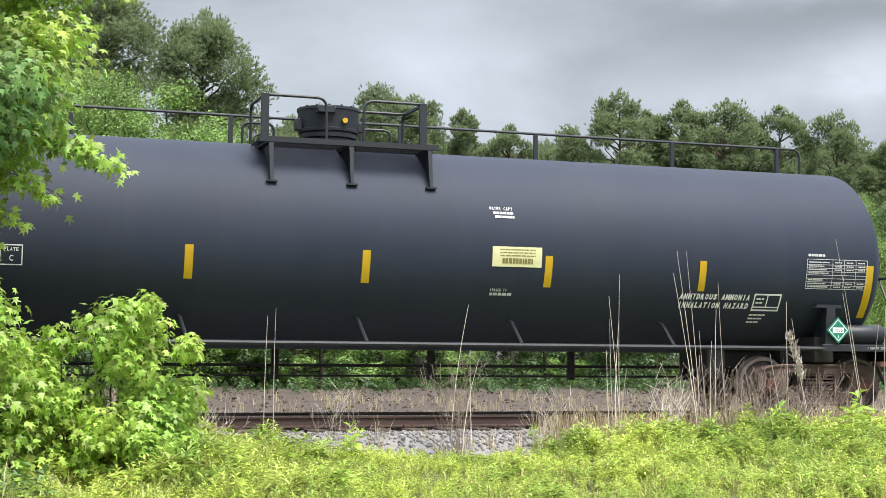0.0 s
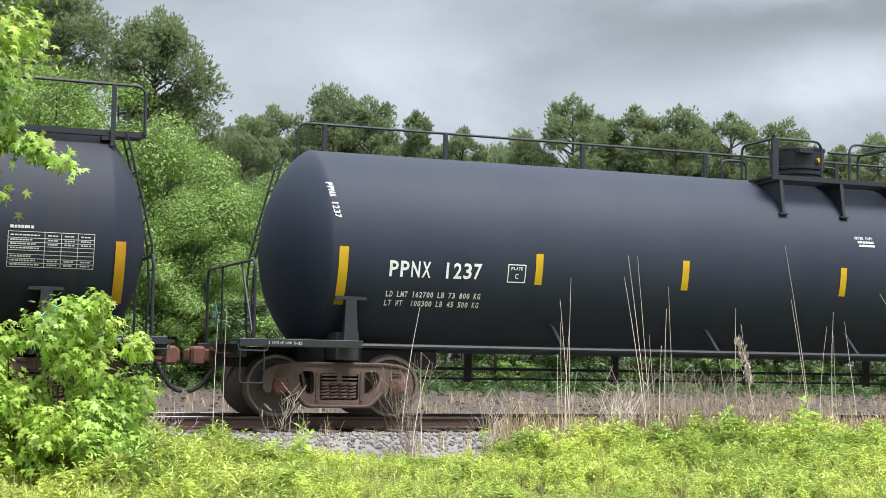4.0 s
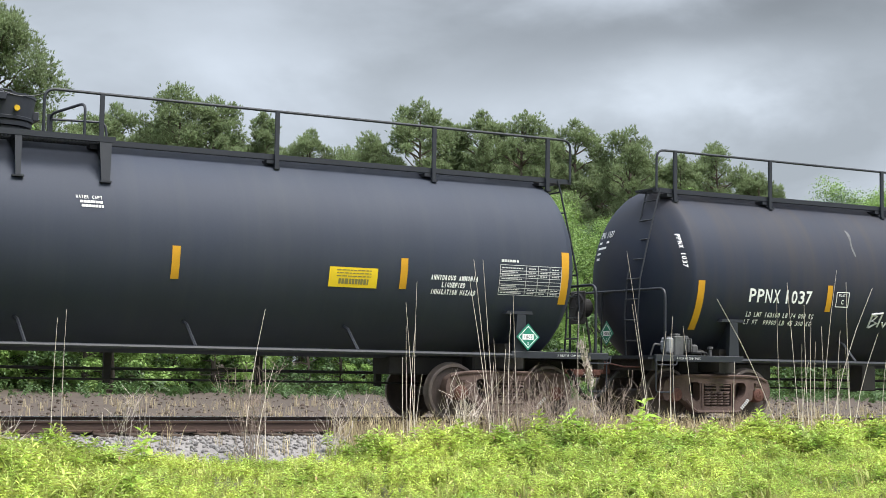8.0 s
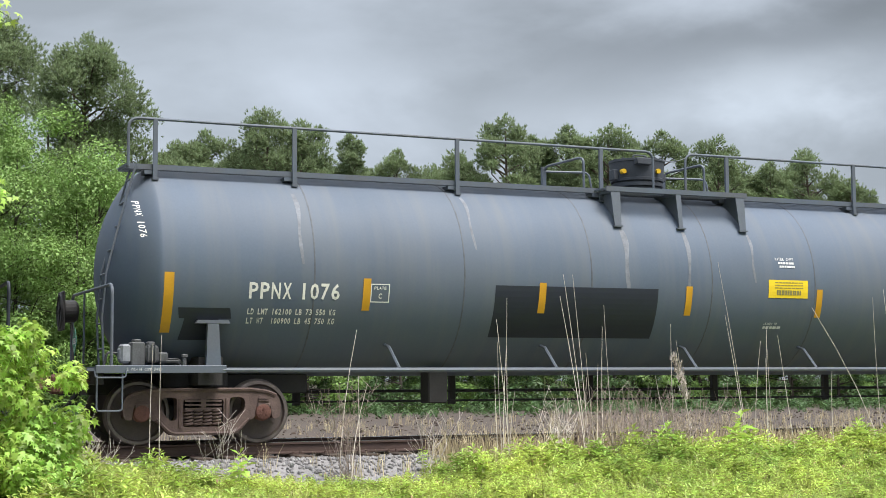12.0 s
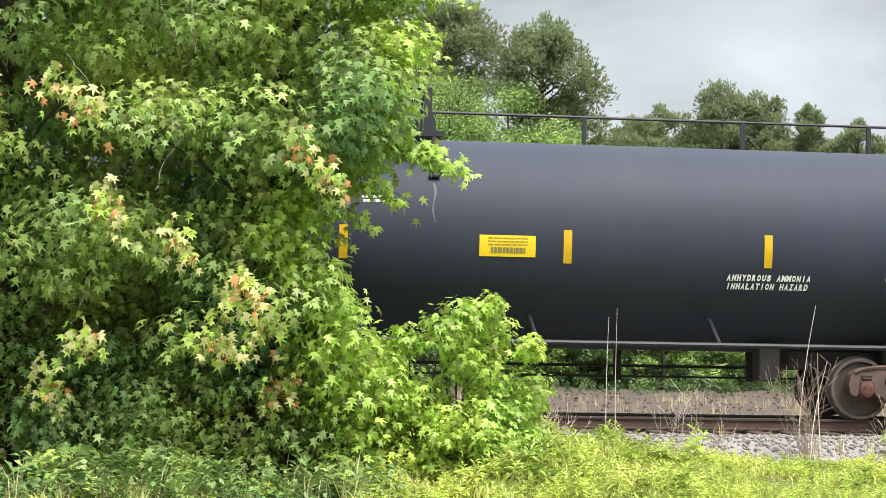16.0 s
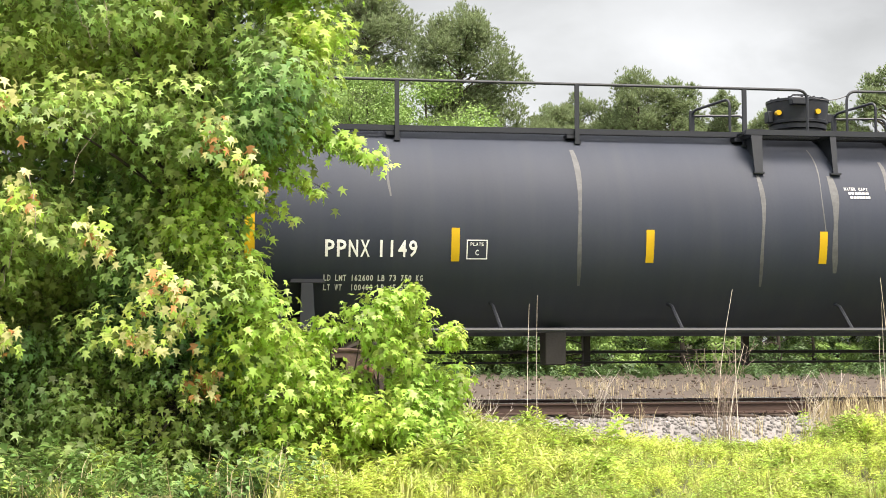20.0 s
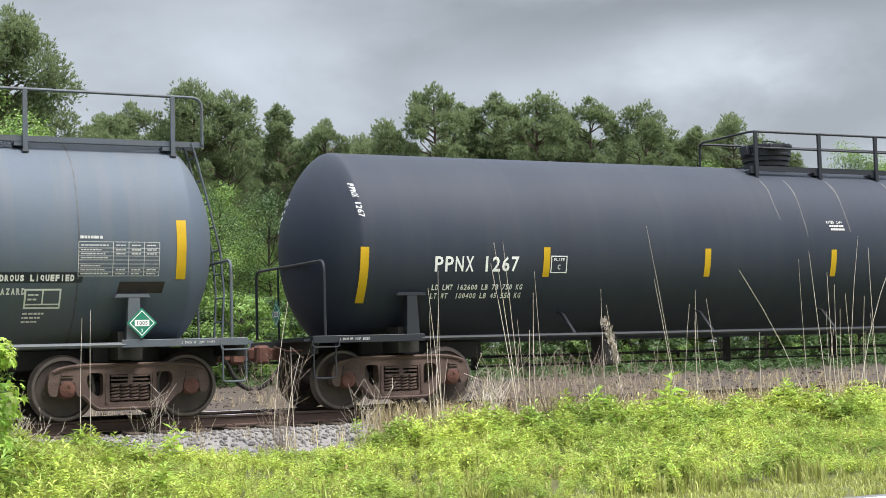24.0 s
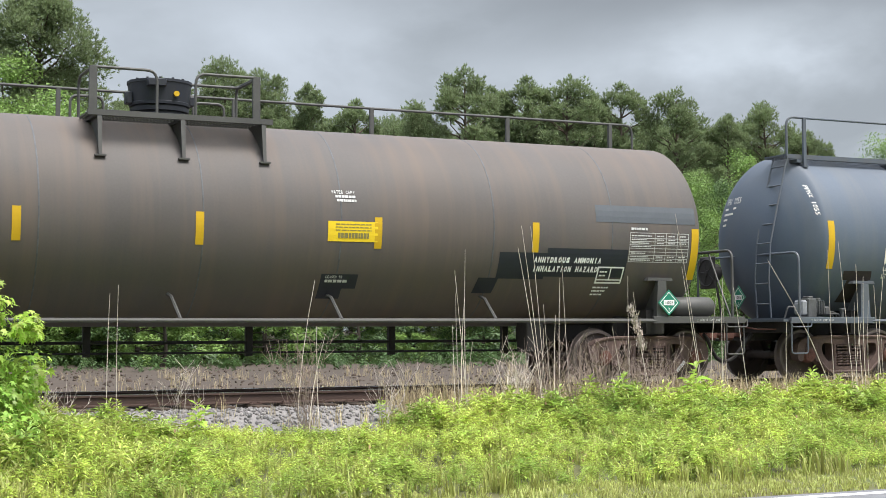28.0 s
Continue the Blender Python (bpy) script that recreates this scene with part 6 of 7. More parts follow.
def limb_mesh(bm, a, b, r0, r1, rng, n=5, wob=0.06, sides=6):
    a, b = Vector(a), Vector(b)
    length = (b - a).length
    pts = [a.lerp(b, i / n) + (Vector(rng.normal(0, wob * length, 3)) * (0 if i in (0, n) else 1)) for i in range(n + 1)]
    tube(bm, pts, r0, sides, r1)
    return pts


def make_pine_proto(seed, height=15.0, base=0.30, radius=2.0, lobes=22, tufts=4200, side=0.0, full=1.0):
    """A loblolly-like pine: bare lower trunk, rising limbs that end in rounded lobes of needle tufts; side: a low limb that reaches out."""
    rng = np.random.default_rng(seed)
    tree = thing("pine_tree", "tall dark green pine with a rounded tufted crown", "pine tree", "pines at the wood's edge")
    bm = bmesh.new()
    lean = rng.normal(0, 0.25, 2)
    tube(bm, [(lean[0] * s, lean[1] * s, height * s * 0.95 - 0.5 * (1 - s)) for s in (0, 0.25, 0.5, 0.75, 1)], 0.20, 8, 0.04)
    part("trunk", bm, M["pinebark"], tree, "straight grey-brown trunk", smooth=True)
    limbs, balls = bmesh.new(), []
    for i in range(lobes):
        u = (i + 0.5) / lobes
        z = height * (base + (0.93 - base) * u ** 0.9) + rng.normal(0, 0.25)
        reach = radius * math.sin(math.pi * (0.16 + 0.70 * u)) ** 0.8 * rng.uniform(0.35, 1.12)
        r = radius * rng.uniform(0.12, 0.26) * (1 - 0.15 * u) * full
        az = i * 2.4 + rng.normal(0, 0.5)
        q = max(0.1, reach - r * 0.5)
        balls.append((lean[0] * u + math.cos(az) * q, lean[1] * u + math.sin(az) * q, z, r, q))
    for dx, dy, dz, r in ((0, 0, 0.17, 0.17), (0.26, 0.1, 0.36, 0.2), (-0.27, -0.08, 0.42, 0.2), (0.05, -0.26, 0.50, 0.22), (0.48, -0.2, 0.66, 0.2), (-0.5, 0.2, 0.78, 0.2)):
        balls.append((lean[0] + radius * dx, lean[1] + radius * dy, height - radius * dz, radius * r, 0.0))
    if side:
        balls += [(side * k, 0.3 * k, height * (0.60 + 0.05 * k), radius * 0.2, side * k) for k in (0.55, 0.72, 0.88, 1.0)]
    places, dirs = [], []
    weight = sum(b[3] ** 2 for b in balls)
    for x, y, z, r, q in balls:
        if q > 0.2:
            limb_mesh(limbs, (lean[0] * z / height, lean[1] * z / height, z - 0.45 * q - 0.2), (x, y, z), 0.055, 0.018, rng, 4, 0.03, 5)
        n = int(tufts * r * r / weight)
        d = rng.normal(size=(n, 3)) + (0, 0, 0.35)
        d /= np.linalg.norm(d, axis=1)[:, None]
        places.append(np.array((x, y, z)) + d * (r * (1 - 0.5 * rng.random(n) ** 2) * (1 + 0.22 * rng.normal(size=n)))[:, None] * (1, 1, 0.85))
        dirs.append(d + (0, 0, 0.75))
    part("branching", limbs, M["pinebark"], tree, "thin rising limbs")
    p, d = np.concatenate(places), np.concatenate(dirs)
    n = len(p)
    d /= np.linalg.norm(d, axis=1)[:, None]
    nv, nf = [], []
    for k in range(6):
        a, e = 2.4 * k, 0.10 + 1.05 * (k / 6)
        x, y, z = math.cos(a) * math.sin(e), math.sin(a) * math.sin(e), math.cos(e)
        sx, sy = -math.sin(a) * 0.13, math.cos(a) * 0.13
        i = len(nv)
        nv += [(sx, sy, 0), (-sx, -sy, 0), (x, y, z)]
        nf.append((i, i + 1, i + 2))
    tilt = np.arccos(np.clip(d[:, 2], -1, 1))
    az = np.arctan2(d[:, 1], d[:, 0]) + np.pi / 2
    v, f = scatter(np.array(nv), np.array(nf), p, turns(az, tilt, rng.uniform(0, 6, n)), rng.uniform(0.12, 0.25, n))
    part("crown", arrays_mesh("crown", v, f, (M["needle"],)), None, tree, "rounded crown of dark needle tufts")
    return tree


def make_broad_proto(seed, height, mat, label, leaves=36000, wide=0.34, low=0.05, leaf=0.098):
    rng = np.random.default_rng(seed)
    tree = thing("broadleaf_tree", label, "tree", "broadleaf trees at the wood's edge")
    bm = bmesh.new()
    tube(bm, [(0, 0, -0.4), (0.05, 0.02, height * 0.3), (-0.05, 0.05, height * 0.65), (0, 0, height * 0.92)], 0.11, 7, 0.02)
    blobs = []
    for i in range(64):
        s = rng.uniform(low, 0.97)
        reach = height * wide * math.sin(math.pi * min(0.97, 0.18 + 0.8 * s)) ** 0.8
        az = rng.uniform(0, 6.28)
        q = reach * math.sqrt(rng.uniform(0.15, 1))
        c = (math.cos(az) * q, math.sin(az) * q, height * s)
        blobs.append((*c, height * rng.uniform(0.045, 0.10)))
        if i % 3 == 0:
            limb_mesh(bm, (0, 0, height * s * 0.8), c, 0.03, 0.008, rng, 3, 0.05, 5)
    blobs.append((0, 0, height * 0.95, height * 0.05))
    part("trunk", bm, M["bark"], tree, "slender dark trunk with limbs")
    v, f = blob_leaves(blobs, leaves // len(blobs), chip_leaf(), leaf, rng, 0.6)
    part("crown", arrays_mesh("crown", v, f, (M[mat],)), None, tree, "leafy crown")
    return tree


def at_sky(az, el, y, proto_height, turn=None):
    """The pose of a far tree whose top stands at a bearing and a height angle, at a depth of y metres."""
    x = y * math.tan(radians(az))
    top = EYE + y / math.cos(radians(az)) * math.tan(radians(el))
    z = float(ground_z(x, y)) - 0.1
    s = (top - z) / proto_height
    w = s * random.uniform(0.9, 1.1)
    return Matrix.LocRotScale((x, y, z), Euler((0, 0, random.uniform(0, 6.28) if turn is None else turn)), (w, w, s))


def plant(proto, m, used):
    """The prototype itself stands at its first place; copies at the rest."""
    if proto not in used:
        used.add(proto)
        proto.matrix_basis = m
        return proto
    c = copy_thing(proto, Matrix.Identity(4))
    c.matrix_basis = m
    return c


def make_woods():
    used = set()
    pines = [make_pine_proto(11, 15, 0.24, 2.8, 64, 9800), make_pine_proto(12, 15, 0.30, 2.3, 54, 8200), make_pine_proto(13, 15, 0.20, 3.2, 70, 10500), make_pine_proto(15, 15, 0.30, 2.0, 44, 7200)]
    big = make_pine_proto(14, 18, 0.36, 3.2, 96, 22000, 4.7, 1.3)
    tagged(big, "large spreading dark pine with long open limbs")
    for az, el, y, turn in ((9.5, 13.2, 70, 0.0), (6.0, 14.2, 76, 2.6), (2.5, 13.6, 72, None), (-2.5, 13.0, 76, None), (-8.0, 13.5, 72, None), (-14.0, 13.0, 75, None)):
        plant(big, at_sky(az, el, y, 18, turn), used)
    tops = ((12.9, 9.4), (14.0, 9.8), (16.2, 10.6), (17.8, 10.3), (19.6, 9.7), (21.5, 9.1), (23.4, 9.1), (26.1, 10.4), (27.2, 9.6), (28.5, 10.0), (29.8, 10.1), (30.9, 9.3), (32.0, 9.7), (34.1, 9.4), (36.0, 8.4), (37.9, 8.8), (39.0, 7.6))
    for i, (az, el) in enumerate(tops):
        plant(pines[(0, 1, 2, 0, 3, 1, 2, 0, 3, 1, 2, 3, 1, 0, 3, 2, 1)[i]], at_sky(az, el, 74 + (i * 5) % 7, 15), used)
    for i in range(58):
        az = 11 + i * 0.51 + random.uniform(-0.3, 0.3)
        top = np.interp(az, (11, 15, 18, 20.7, 22.3, 24.7, 27.7, 31, 32.8, 35.2, 36.7, 38.5, 40, 41), (8.9, 9.6, 9.4, 8.6, 8.4, 8.8, 9.2, 9.1, 8.7, 8.4, 8.2, 7.8, 6.6, 6.2))
        plant(pines[(i * 2 + i // 3) % 4], at_sky(az, top * random.uniform(0.86, 1.0), random.uniform(80, 92), 15), used)
    for i in range(16):
        az = -36 + i * 2.9
        if not 5 < az < 11:
            plant(pines[i % 4], at_sky(az, random.uniform(9, 12), random.uniform(84, 96), 15), used)
    for i in range(16):
        plant(pines[i % 4], at_sky(41 + i * 1.3, random.uniform(5.8, 6.9), random.uniform(115, 135), 15), used)
    bright = make_broad_proto(21, 9, "broad", "bright green young broadleaf tree at the wood's edge")
    bright_wide = make_broad_proto(22, 8, "broad", "bushy bright green broadleaf tree at the wood's edge", 38000, 0.42)
    deep = make_broad_proto(23, 9, "broaddark", "deep green broadleaf tree at the wood's edge", 24000, 0.38)
    for i, (az, el, y) in enumerate(((6.0, 10.9, 66), (8.3, 10.5, 66), (10.2, 8.8, 65), (5.0, 11.0, 68), (7.2, 9.4, 64), (12.0, 8.1, 66), (13.4, 6.6, 66), (14.7, 7.5, 66), (3.6, 10.4, 66), (9.4, 7.4, 63), (11.3, 6.6, 63),
                                     (23.9, 7.1, 66), (25.4, 6.3, 66), (31.4, 6.6, 66), (33.0, 6.0, 66), (41.9, 7.3, 92), (40.4, 6.2, 88), (43.4, 7.0, 96), (45.0, 6.8, 92))):
        plant((bright, bright_wide)[i % 2], at_sky(az, el, y, 9 if i % 2 == 0 else 8), used)
    for i in range(34):
        az = 9.0 + i * 1.06 + random.uniform(-0.4, 0.4)
        plant((bright, deep, bright_wide)[i % 3], at_sky(az, random.uniform(4.8, 7.2), random.uniform(67, 74), 8 if i % 3 == 2 else 9), used)
    for i in range(10):
        plant((deep, bright_wide)[i % 2], at_sky(-30 + i * 3.7, random.uniform(7, 10), random.uniform(66, 76), 9 if i % 2 == 0 else 8), used)
    shrub = make_broad_proto(24, 3.4, "broad", "low leafy shrub at the edge of the dirt", 8000, 0.62, 0.02, 0.14)
    shrub_shaded = make_broad_proto(25, 3.4, "broaddark", "low shrub in shade-darkened green at the edge of the dirt", 8000, 0.62, 0.02, 0.14)
    for s in (shrub, shrub_shaded):
        tagged(s, category="shrub", group="shrubs at the wood's edge")
        s.name = "shrub"
    for i in range(78):
        x = -34 + i * 1.55 + random.uniform(-0.5, 0.5)
        y = random.uniform(58.5, 63) if x < 18 else random.uniform(61, 66)
        k = random.uniform(0.75, 1.25)
        # from x 19 on, the wood's shade is put into darker shrubs
        plant((shrub, shrub_shaded, shrub)[i % 3] if x < 19 else (shrub_shaded, shrub_shaded, shrub_shaded, shrub)[i % 4], Matrix.LocRotScale((x, y, float(ground_z(x, y)) - 0.1), Euler((0, 0, random.uniform(0, 6.28))), (k * 1.15, k * 1.15, k)), used)


def weed_shape(seed, leaves=26, length=0.20, width=0.30):
    """One leafy weed, a unit high: a stem that forks, with whorls of long pointed leaves that crowd at the tips."""
    rng = np.random.default_rng(seed)
    v, f = [], []
    stems = [((0, 0, 0), (0.03, 0.02, 1.0))]
    for k in range(2):
        a = 3.14 * k + rng.uniform(0, 1.5)
        stems.append(((0.01, 0.01, 0.30 + 0.1 * k), (0.26 * math.cos(a), 0.26 * math.sin(a), rng.uniform(0.70, 0.90))))
    for foot, tip in stems:
        k = len(v)
        foot, tip = np.array(foot, float), np.array(tip, float)
        v += [tuple(foot + (0.014 * math.cos(2.1 * q), 0.014 * math.sin(2.1 * q), 0)) for q in range(3)] + [tuple(tip)]
        f += [(k, k + 1, k + 3), (k + 1, k + 2, k + 3), (k + 2, k, k + 3)]
        m = max(5, leaves // 3)
        for i in range(m):
            s = 0.25 + 0.75 * (i / (m - 1)) ** 0.5
            az = i * 2.4 + rng.normal(0, 0.3)
            up = -0.25 + 0.95 * s ** 3 + rng.normal(0, 0.2)
            ln = length * (1.2 - 0.45 * s) * rng.uniform(0.8, 1.2)
            o = foot + (tip - foot) * s
            d = np.array((math.cos(az) * math.cos(up), math.sin(az) * math.cos(up), math.sin(up)))
            side = np.array((-math.sin(az), math.cos(az), 0)) * ln * width * 0.5
            mid = o + d * ln * 0.45 + (0, 0, ln * 0.06)
            end = o + d * ln - (0, 0, ln * 0.20)
            k = len(v)
            v += [tuple(o), tuple(mid + side), tuple(end), tuple(mid - side)]
            f += [(k, k + 1, k + 2), (k, k + 2, k + 3)]
    return np.array(v), np.array(f)


def grass_shape(seed, blades=12, spread=0.30, width=0.022):
    rng = np.random.default_rng(seed)
    v, f = [], []
    for i in range(blades):
        az, lean, h = rng.uniform(0, 6.28), rng.uniform(0.1, 0.75), rng.uniform(0.55, 1.0)
        o = rng.normal(0, spread * 0.25, 2)
        d = np.array((math.cos(az), math.sin(az)))
        s = np.array((-d[1], d[0])) * width
        m, t = o + d * lean * 0.25 * h, o + d * lean * 0.8 * h
        k = len(v)
        v += [(*(o - s), 0), (*(o + s), 0), (*(m + s * 0.8), h * 0.6), (*(m - s * 0.8), h * 0.6), (*t, h * (1 - 0.3 * lean))]
        f += [(k, k + 1, k + 2), (k, k + 2, k + 3), (k + 3, k + 2, k + 4)]
    return np.array(v), np.array(f)


CREST_X = (-12, 0, 1.7, 2.8, 3.2, 4.1, 4.9, 6.1, 7.8, 8.5, 9.4, 10.4, 11.4, 12.0, 13.5, 14.5, 15.8, 16.6, 30)
CREST_Z = (0.1, 0.05, 0.05, 0.05, 0.01, -0.08, -0.20, -0.38, -0.34, -0.10, -0.03, -0.04, 0.04, 0.10, 0.08, -0.06, 0.07, 0.12, 0.2)


def weed_height(x, y):
    crest = np.interp(x, CREST_X, CREST_Z)
    back = np.maximum(crest - ground_z(x, y), 0.10)
    front = 0.36 + 0.07 * np.sin(x * 1.3 + y) + 0.05 * np.sin(x * 3.1 - y * 2.0)
    front = front + 0.09 * np.interp(x, (0.2, 0.9, 3.4, 4.3), (0, 1, 1, 0)) * np.interp(y, (13.6, 14.6), (0, 1))
    front = np.where((x > 4.2) & (x < 8.8), np.minimum(front, 0.32), front)
    k = np.clip((y - 17.2) / 1.6, 0, 1)
    back = back * (1 + 0.16 * np.sin(x * 2.3 + 0.7) * np.sin(x * 0.9 + y * 2.1) + 0.08 * np.sin(x * 6.1 + y))
    front = front * (1 + 0.30 * np.sin(x * 2.7 + y * 1.1) * np.sin(y * 2.9 - x * 0.8))
    return front * (1 - k) + back * k


def make_verge():
    rng = np.random.default_rng(5)
    # leafy weeds
    vs, fs, off = [], [], 0
    n = 9900
    for k in range(6):
        m = n // 6
        x, y = rng.uniform(-9, 27, m), 12.9 + 6.9 * rng.random(m) ** 0.8
        lo = np.interp(x, (8.5, 12), (12.7, 13.3))
        y = np.maximum(y, lo + rng.random(m))
        keep = (rng.random(m) < 0.97) & ~((y > 19.2) & (x > 4.8) & (x < 8.6) & (rng.random(m) < 0.85))
        keep &= ~((x < 0.6) & (rng.random(m) < 0.88))
        x, y = x[keep], y[keep]
        m = len(x)
        h = weed_height(x, y) * rng.uniform(0.72, 1.10, m) * (0.86 + 0.30 * np.sin(x * 5.3 + 2.1 * np.sin(y * 2.2)) * np.sin(y * 5.9 + 1.7 * np.sin(x * 1.9)))
        p = np.stack([x, y, ground_z(x, y) - 0.02], -1)
        kind = weed_shape(40 + k, 42 + 3 * (k % 3), 0.26, 0.27) if k % 2 else weed_shape(40 + k, 51, 0.21, 0.23)
        v, f = scatter(*kind, p, turns(rng.uniform(0, 6.28, m), rng.normal(0, 0.12, m), np.zeros(m)), h)
        vs.append(v)
        fs.append(f + off)
        off += len(v)
    ob = new("weeds", arrays_mesh("weeds", np.concatenate(vs), np.concatenate(fs), (M["weed"],)))
    tagged(ob, "dense bright green leafy weeds covering the verge", "weeds", kind="stuff")
    # grass between the weeds and mown grass by the road
    vs, fs, off = [], [], 0
    for k in range(4):
        m = 900
        x, y = rng.uniform(-9, 27, m), 12.3 + 7.6 * rng.random(m) ** 1.5
        h = np.where(y < 13.2, rng.uniform(0.06, 0.14, m), weed_height(x, y) * rng.uniform(0.7, 1.15, m))
        h = np.where((x < 1.5) & (y < 15.2) & (y > 13), rng.uniform(0.25, 0.5, m), h)
        keep = (x > 0.8) | (rng.random(m) < 0.25)
        x, y, h = x[keep], y[keep], h[keep]
        m = len(x)
        p = np.stack([x, y, ground_z(x, y) - 0.02], -1)
        v, f = scatter(*grass_shape(60 + k, 14), p, turns(rng.uniform(0, 6.28, m), rng.normal(0, 0.1, m), np.zeros(m)), h)
        vs.append(v)
        fs.append(f + off)
        off += len(v)
    m = 6500
    x, y = rng.uniform(2, 30, m), rng.uniform(12.0, 13.6, m)
    p = np.stack([x, y, ground_z(x, y) - 0.01], -1)
    v, f = scatter(*grass_shape(66, 9, 0.9, 0.05), p, turns(rng.uniform(0, 6.28, m), rng.normal(0, 0.1, m), np.zeros(m)), rng.uniform(0.05, 0.12, m))
    vs.append(v)
    fs.append(f + off)
    ob = new("grass", arrays_mesh("grass", np.concatenate(vs), np.concatenate(fs), (M["grass"],)))
    tagged(ob, "yellow-green grass among the weeds and along the road", "grass", kind="stuff")
    # withered leaves caught among the weeds
    m = 700
    x, y = rng.uniform(2.5, 26, m), 13.6 + 6.0 * rng.random(m)
    p = np.stack([x, y, ground_z(x, y) + weed_height(x, y) * rng.uniform(0.6, 1.0, m)], -1)
    v, f = scatter(*oval_leaf(0.4), p, turns(rng.uniform(0, 6.28, m), rng.normal(0, 0.6, m), np.zeros(m)), rng.uniform(0.03, 0.075, m))
    ob = new("withered_foliage", arrays_mesh("withered_foliage", v, f, (M["deadleaf"],)))
    tagged(ob, "withered tan leaves among the green weeds", "withered leaves", kind="stuff")
    # dry straw behind and beside the rails
    m = 6500
    x = rng.uniform(-4, 40, m)
    y = np.where(rng.random(m) < 0.75, rng.uniform(24.6, 28.5, m), rng.uniform(28, 45, m))
    keep = rng.random(m) < np.interp(x, (3, 8, 12, 40), (0.08, 0.16, 0.40, 0.50))
    near = rng.random(m) < 0.16
    y = np.where(near & (x > 3), rng.uniform(19.2, 20.3, m), y)
    x, y = x[keep], y[keep]
    m = len(x)
    p = np.stack([x, y, ground_z(x, y) - 0.02], -1)
    v, f = scatter(*grass_shape(71, 12, 0.7, 0.009), p, turns(rng.uniform(0, 6.28, m), rng.normal(0, 0.08, m), np.zeros(m)), rng.uniform(0.22, 0.55, m))
    ob = new("dry_grass", arrays_mesh("dry_grass", v, f, (M["straw"],)))
    tagged(ob, "thin dry straw-coloured grass along the track", "dry grass", kind="stuff")
    m = 2000
    x, y = 8.6 + 15 * rng.random(m), rng.uniform(19.2, 20.6, m)
    p = np.stack([x, y, ground_z(x, y) - 0.02], -1)
    v, f = scatter(*grass_shape(73, 12, 0.7, 0.008), p, turns(rng.uniform(0, 6.28, m), rng.normal(0, 0.08, m), np.zeros(m)), rng.uniform(0.30, 0.62, m))
    ob = new("dry_grass", arrays_mesh("dry_grass_near", v, f, (M["straw"],)))
    tagged(ob, "tall dry straw-coloured grass in front of the rails", "dry grass", kind="stuff")
    # clods and stones on the bare dirt
    me = stone_shapes()[1]
    tv, tf = np.array([q.co for q in me.vertices]), np.array([q.vertices for q in me.polygons])
    m = 8000
    x, y = rng.uniform(-10, 50, m), 25.8 + 28 * rng.random(m) ** 1.6
    s = np.clip(rng.lognormal(-3.6, 0.5, m), 0.012, 0.10)
    v, f = scatter(tv, tf, np.stack([x, y, ground_z(x, y)], -1), turns(*rng.uniform(0, 6.28, (3, m))), s)
    ob = new("dirt_clods", arrays_mesh("dirt_clods", v, f, (M["dirt"],)))
    tagged(ob, "brown clods and stones on the bare dirt", "clods", kind="stuff")
    # green growth at the foot of the wood, in the shade-darkened foliage colour
    m = 1900
    x, y = rng.uniform(-30, 75, m), 60 - 9 * rng.random(m) ** 2.2
    p = np.stack([x, y, ground_z(x, y) - 0.05], -1)
    v, f = scatter(*weed_shape(72, 20, 0.5, 0.4), p, turns(rng.uniform(0, 6.28, m), rng.normal(0, 0.3, m), np.zeros(m)), np.clip(rng.normal(0.32, 0.18, m), 0.1, 0.7))
    ob = new("far_weeds", arrays_mesh("far_weeds", v, f, (M["broaddark"],)))
    tagged(ob, "low green growth at the foot of the wood", "weeds", kind="stuff")
    # leafy plants at the tree's foot; its shade is in the undergrowth's colour
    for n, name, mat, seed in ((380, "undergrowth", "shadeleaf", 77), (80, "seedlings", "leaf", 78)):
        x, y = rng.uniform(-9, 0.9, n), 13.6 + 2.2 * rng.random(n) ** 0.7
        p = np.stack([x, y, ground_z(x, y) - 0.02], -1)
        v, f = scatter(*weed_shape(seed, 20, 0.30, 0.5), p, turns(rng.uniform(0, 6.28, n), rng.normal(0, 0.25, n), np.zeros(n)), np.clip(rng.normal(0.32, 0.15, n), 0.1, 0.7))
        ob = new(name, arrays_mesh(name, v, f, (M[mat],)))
        tagged(ob, "leafy undergrowth in shade-darkened green at the foot of the tree" if n > 200 else "fresh green seedlings at the foot of the tree", "undergrowth", kind="stuff")
    m = 60
    x, y = rng.uniform(-7, 1.5, m), rng.uniform(13.6, 15.0, m)
    p = np.stack([x, y, ground_z(x, y) - 0.02], -1)
    v, f = scatter(*grass_shape(79, 5, 0.4, 0.006), p, turns(rng.uniform(0, 6.28, m), rng.normal(0, 0.2, m), np.zeros(m)), rng.uniform(0.5, 0.85, m))
    ob = new("seeding_grass", arrays_mesh("seeding_grass", v, f, (M["straw"],)))
    tagged(ob, "thin seeding grass stems before the tree", "grass", kind="stuff")
    # tall mixed grass beside the bush
    m = 420
    x, y = rng.uniform(2.4, 4.6, m), rng.uniform(17.0, 19.6, m)
    p = np.stack([x, y, ground_z(x, y) - 0.02], -1)
    v, f = scatter(*grass_shape(75, 14, 0.5, 0.012), p, turns(rng.uniform(0, 6.28, m), rng.normal(0, 0.15, m), np.zeros(m)), rng.uniform(0.4, 0.75, m) * np.interp(x, (2.4, 3.2, 4.6), (1.2, 1.0, 0.6)))
    ob = new("tall_grass", arrays_mesh("tall_grass", v, f, (M["grass"],)))
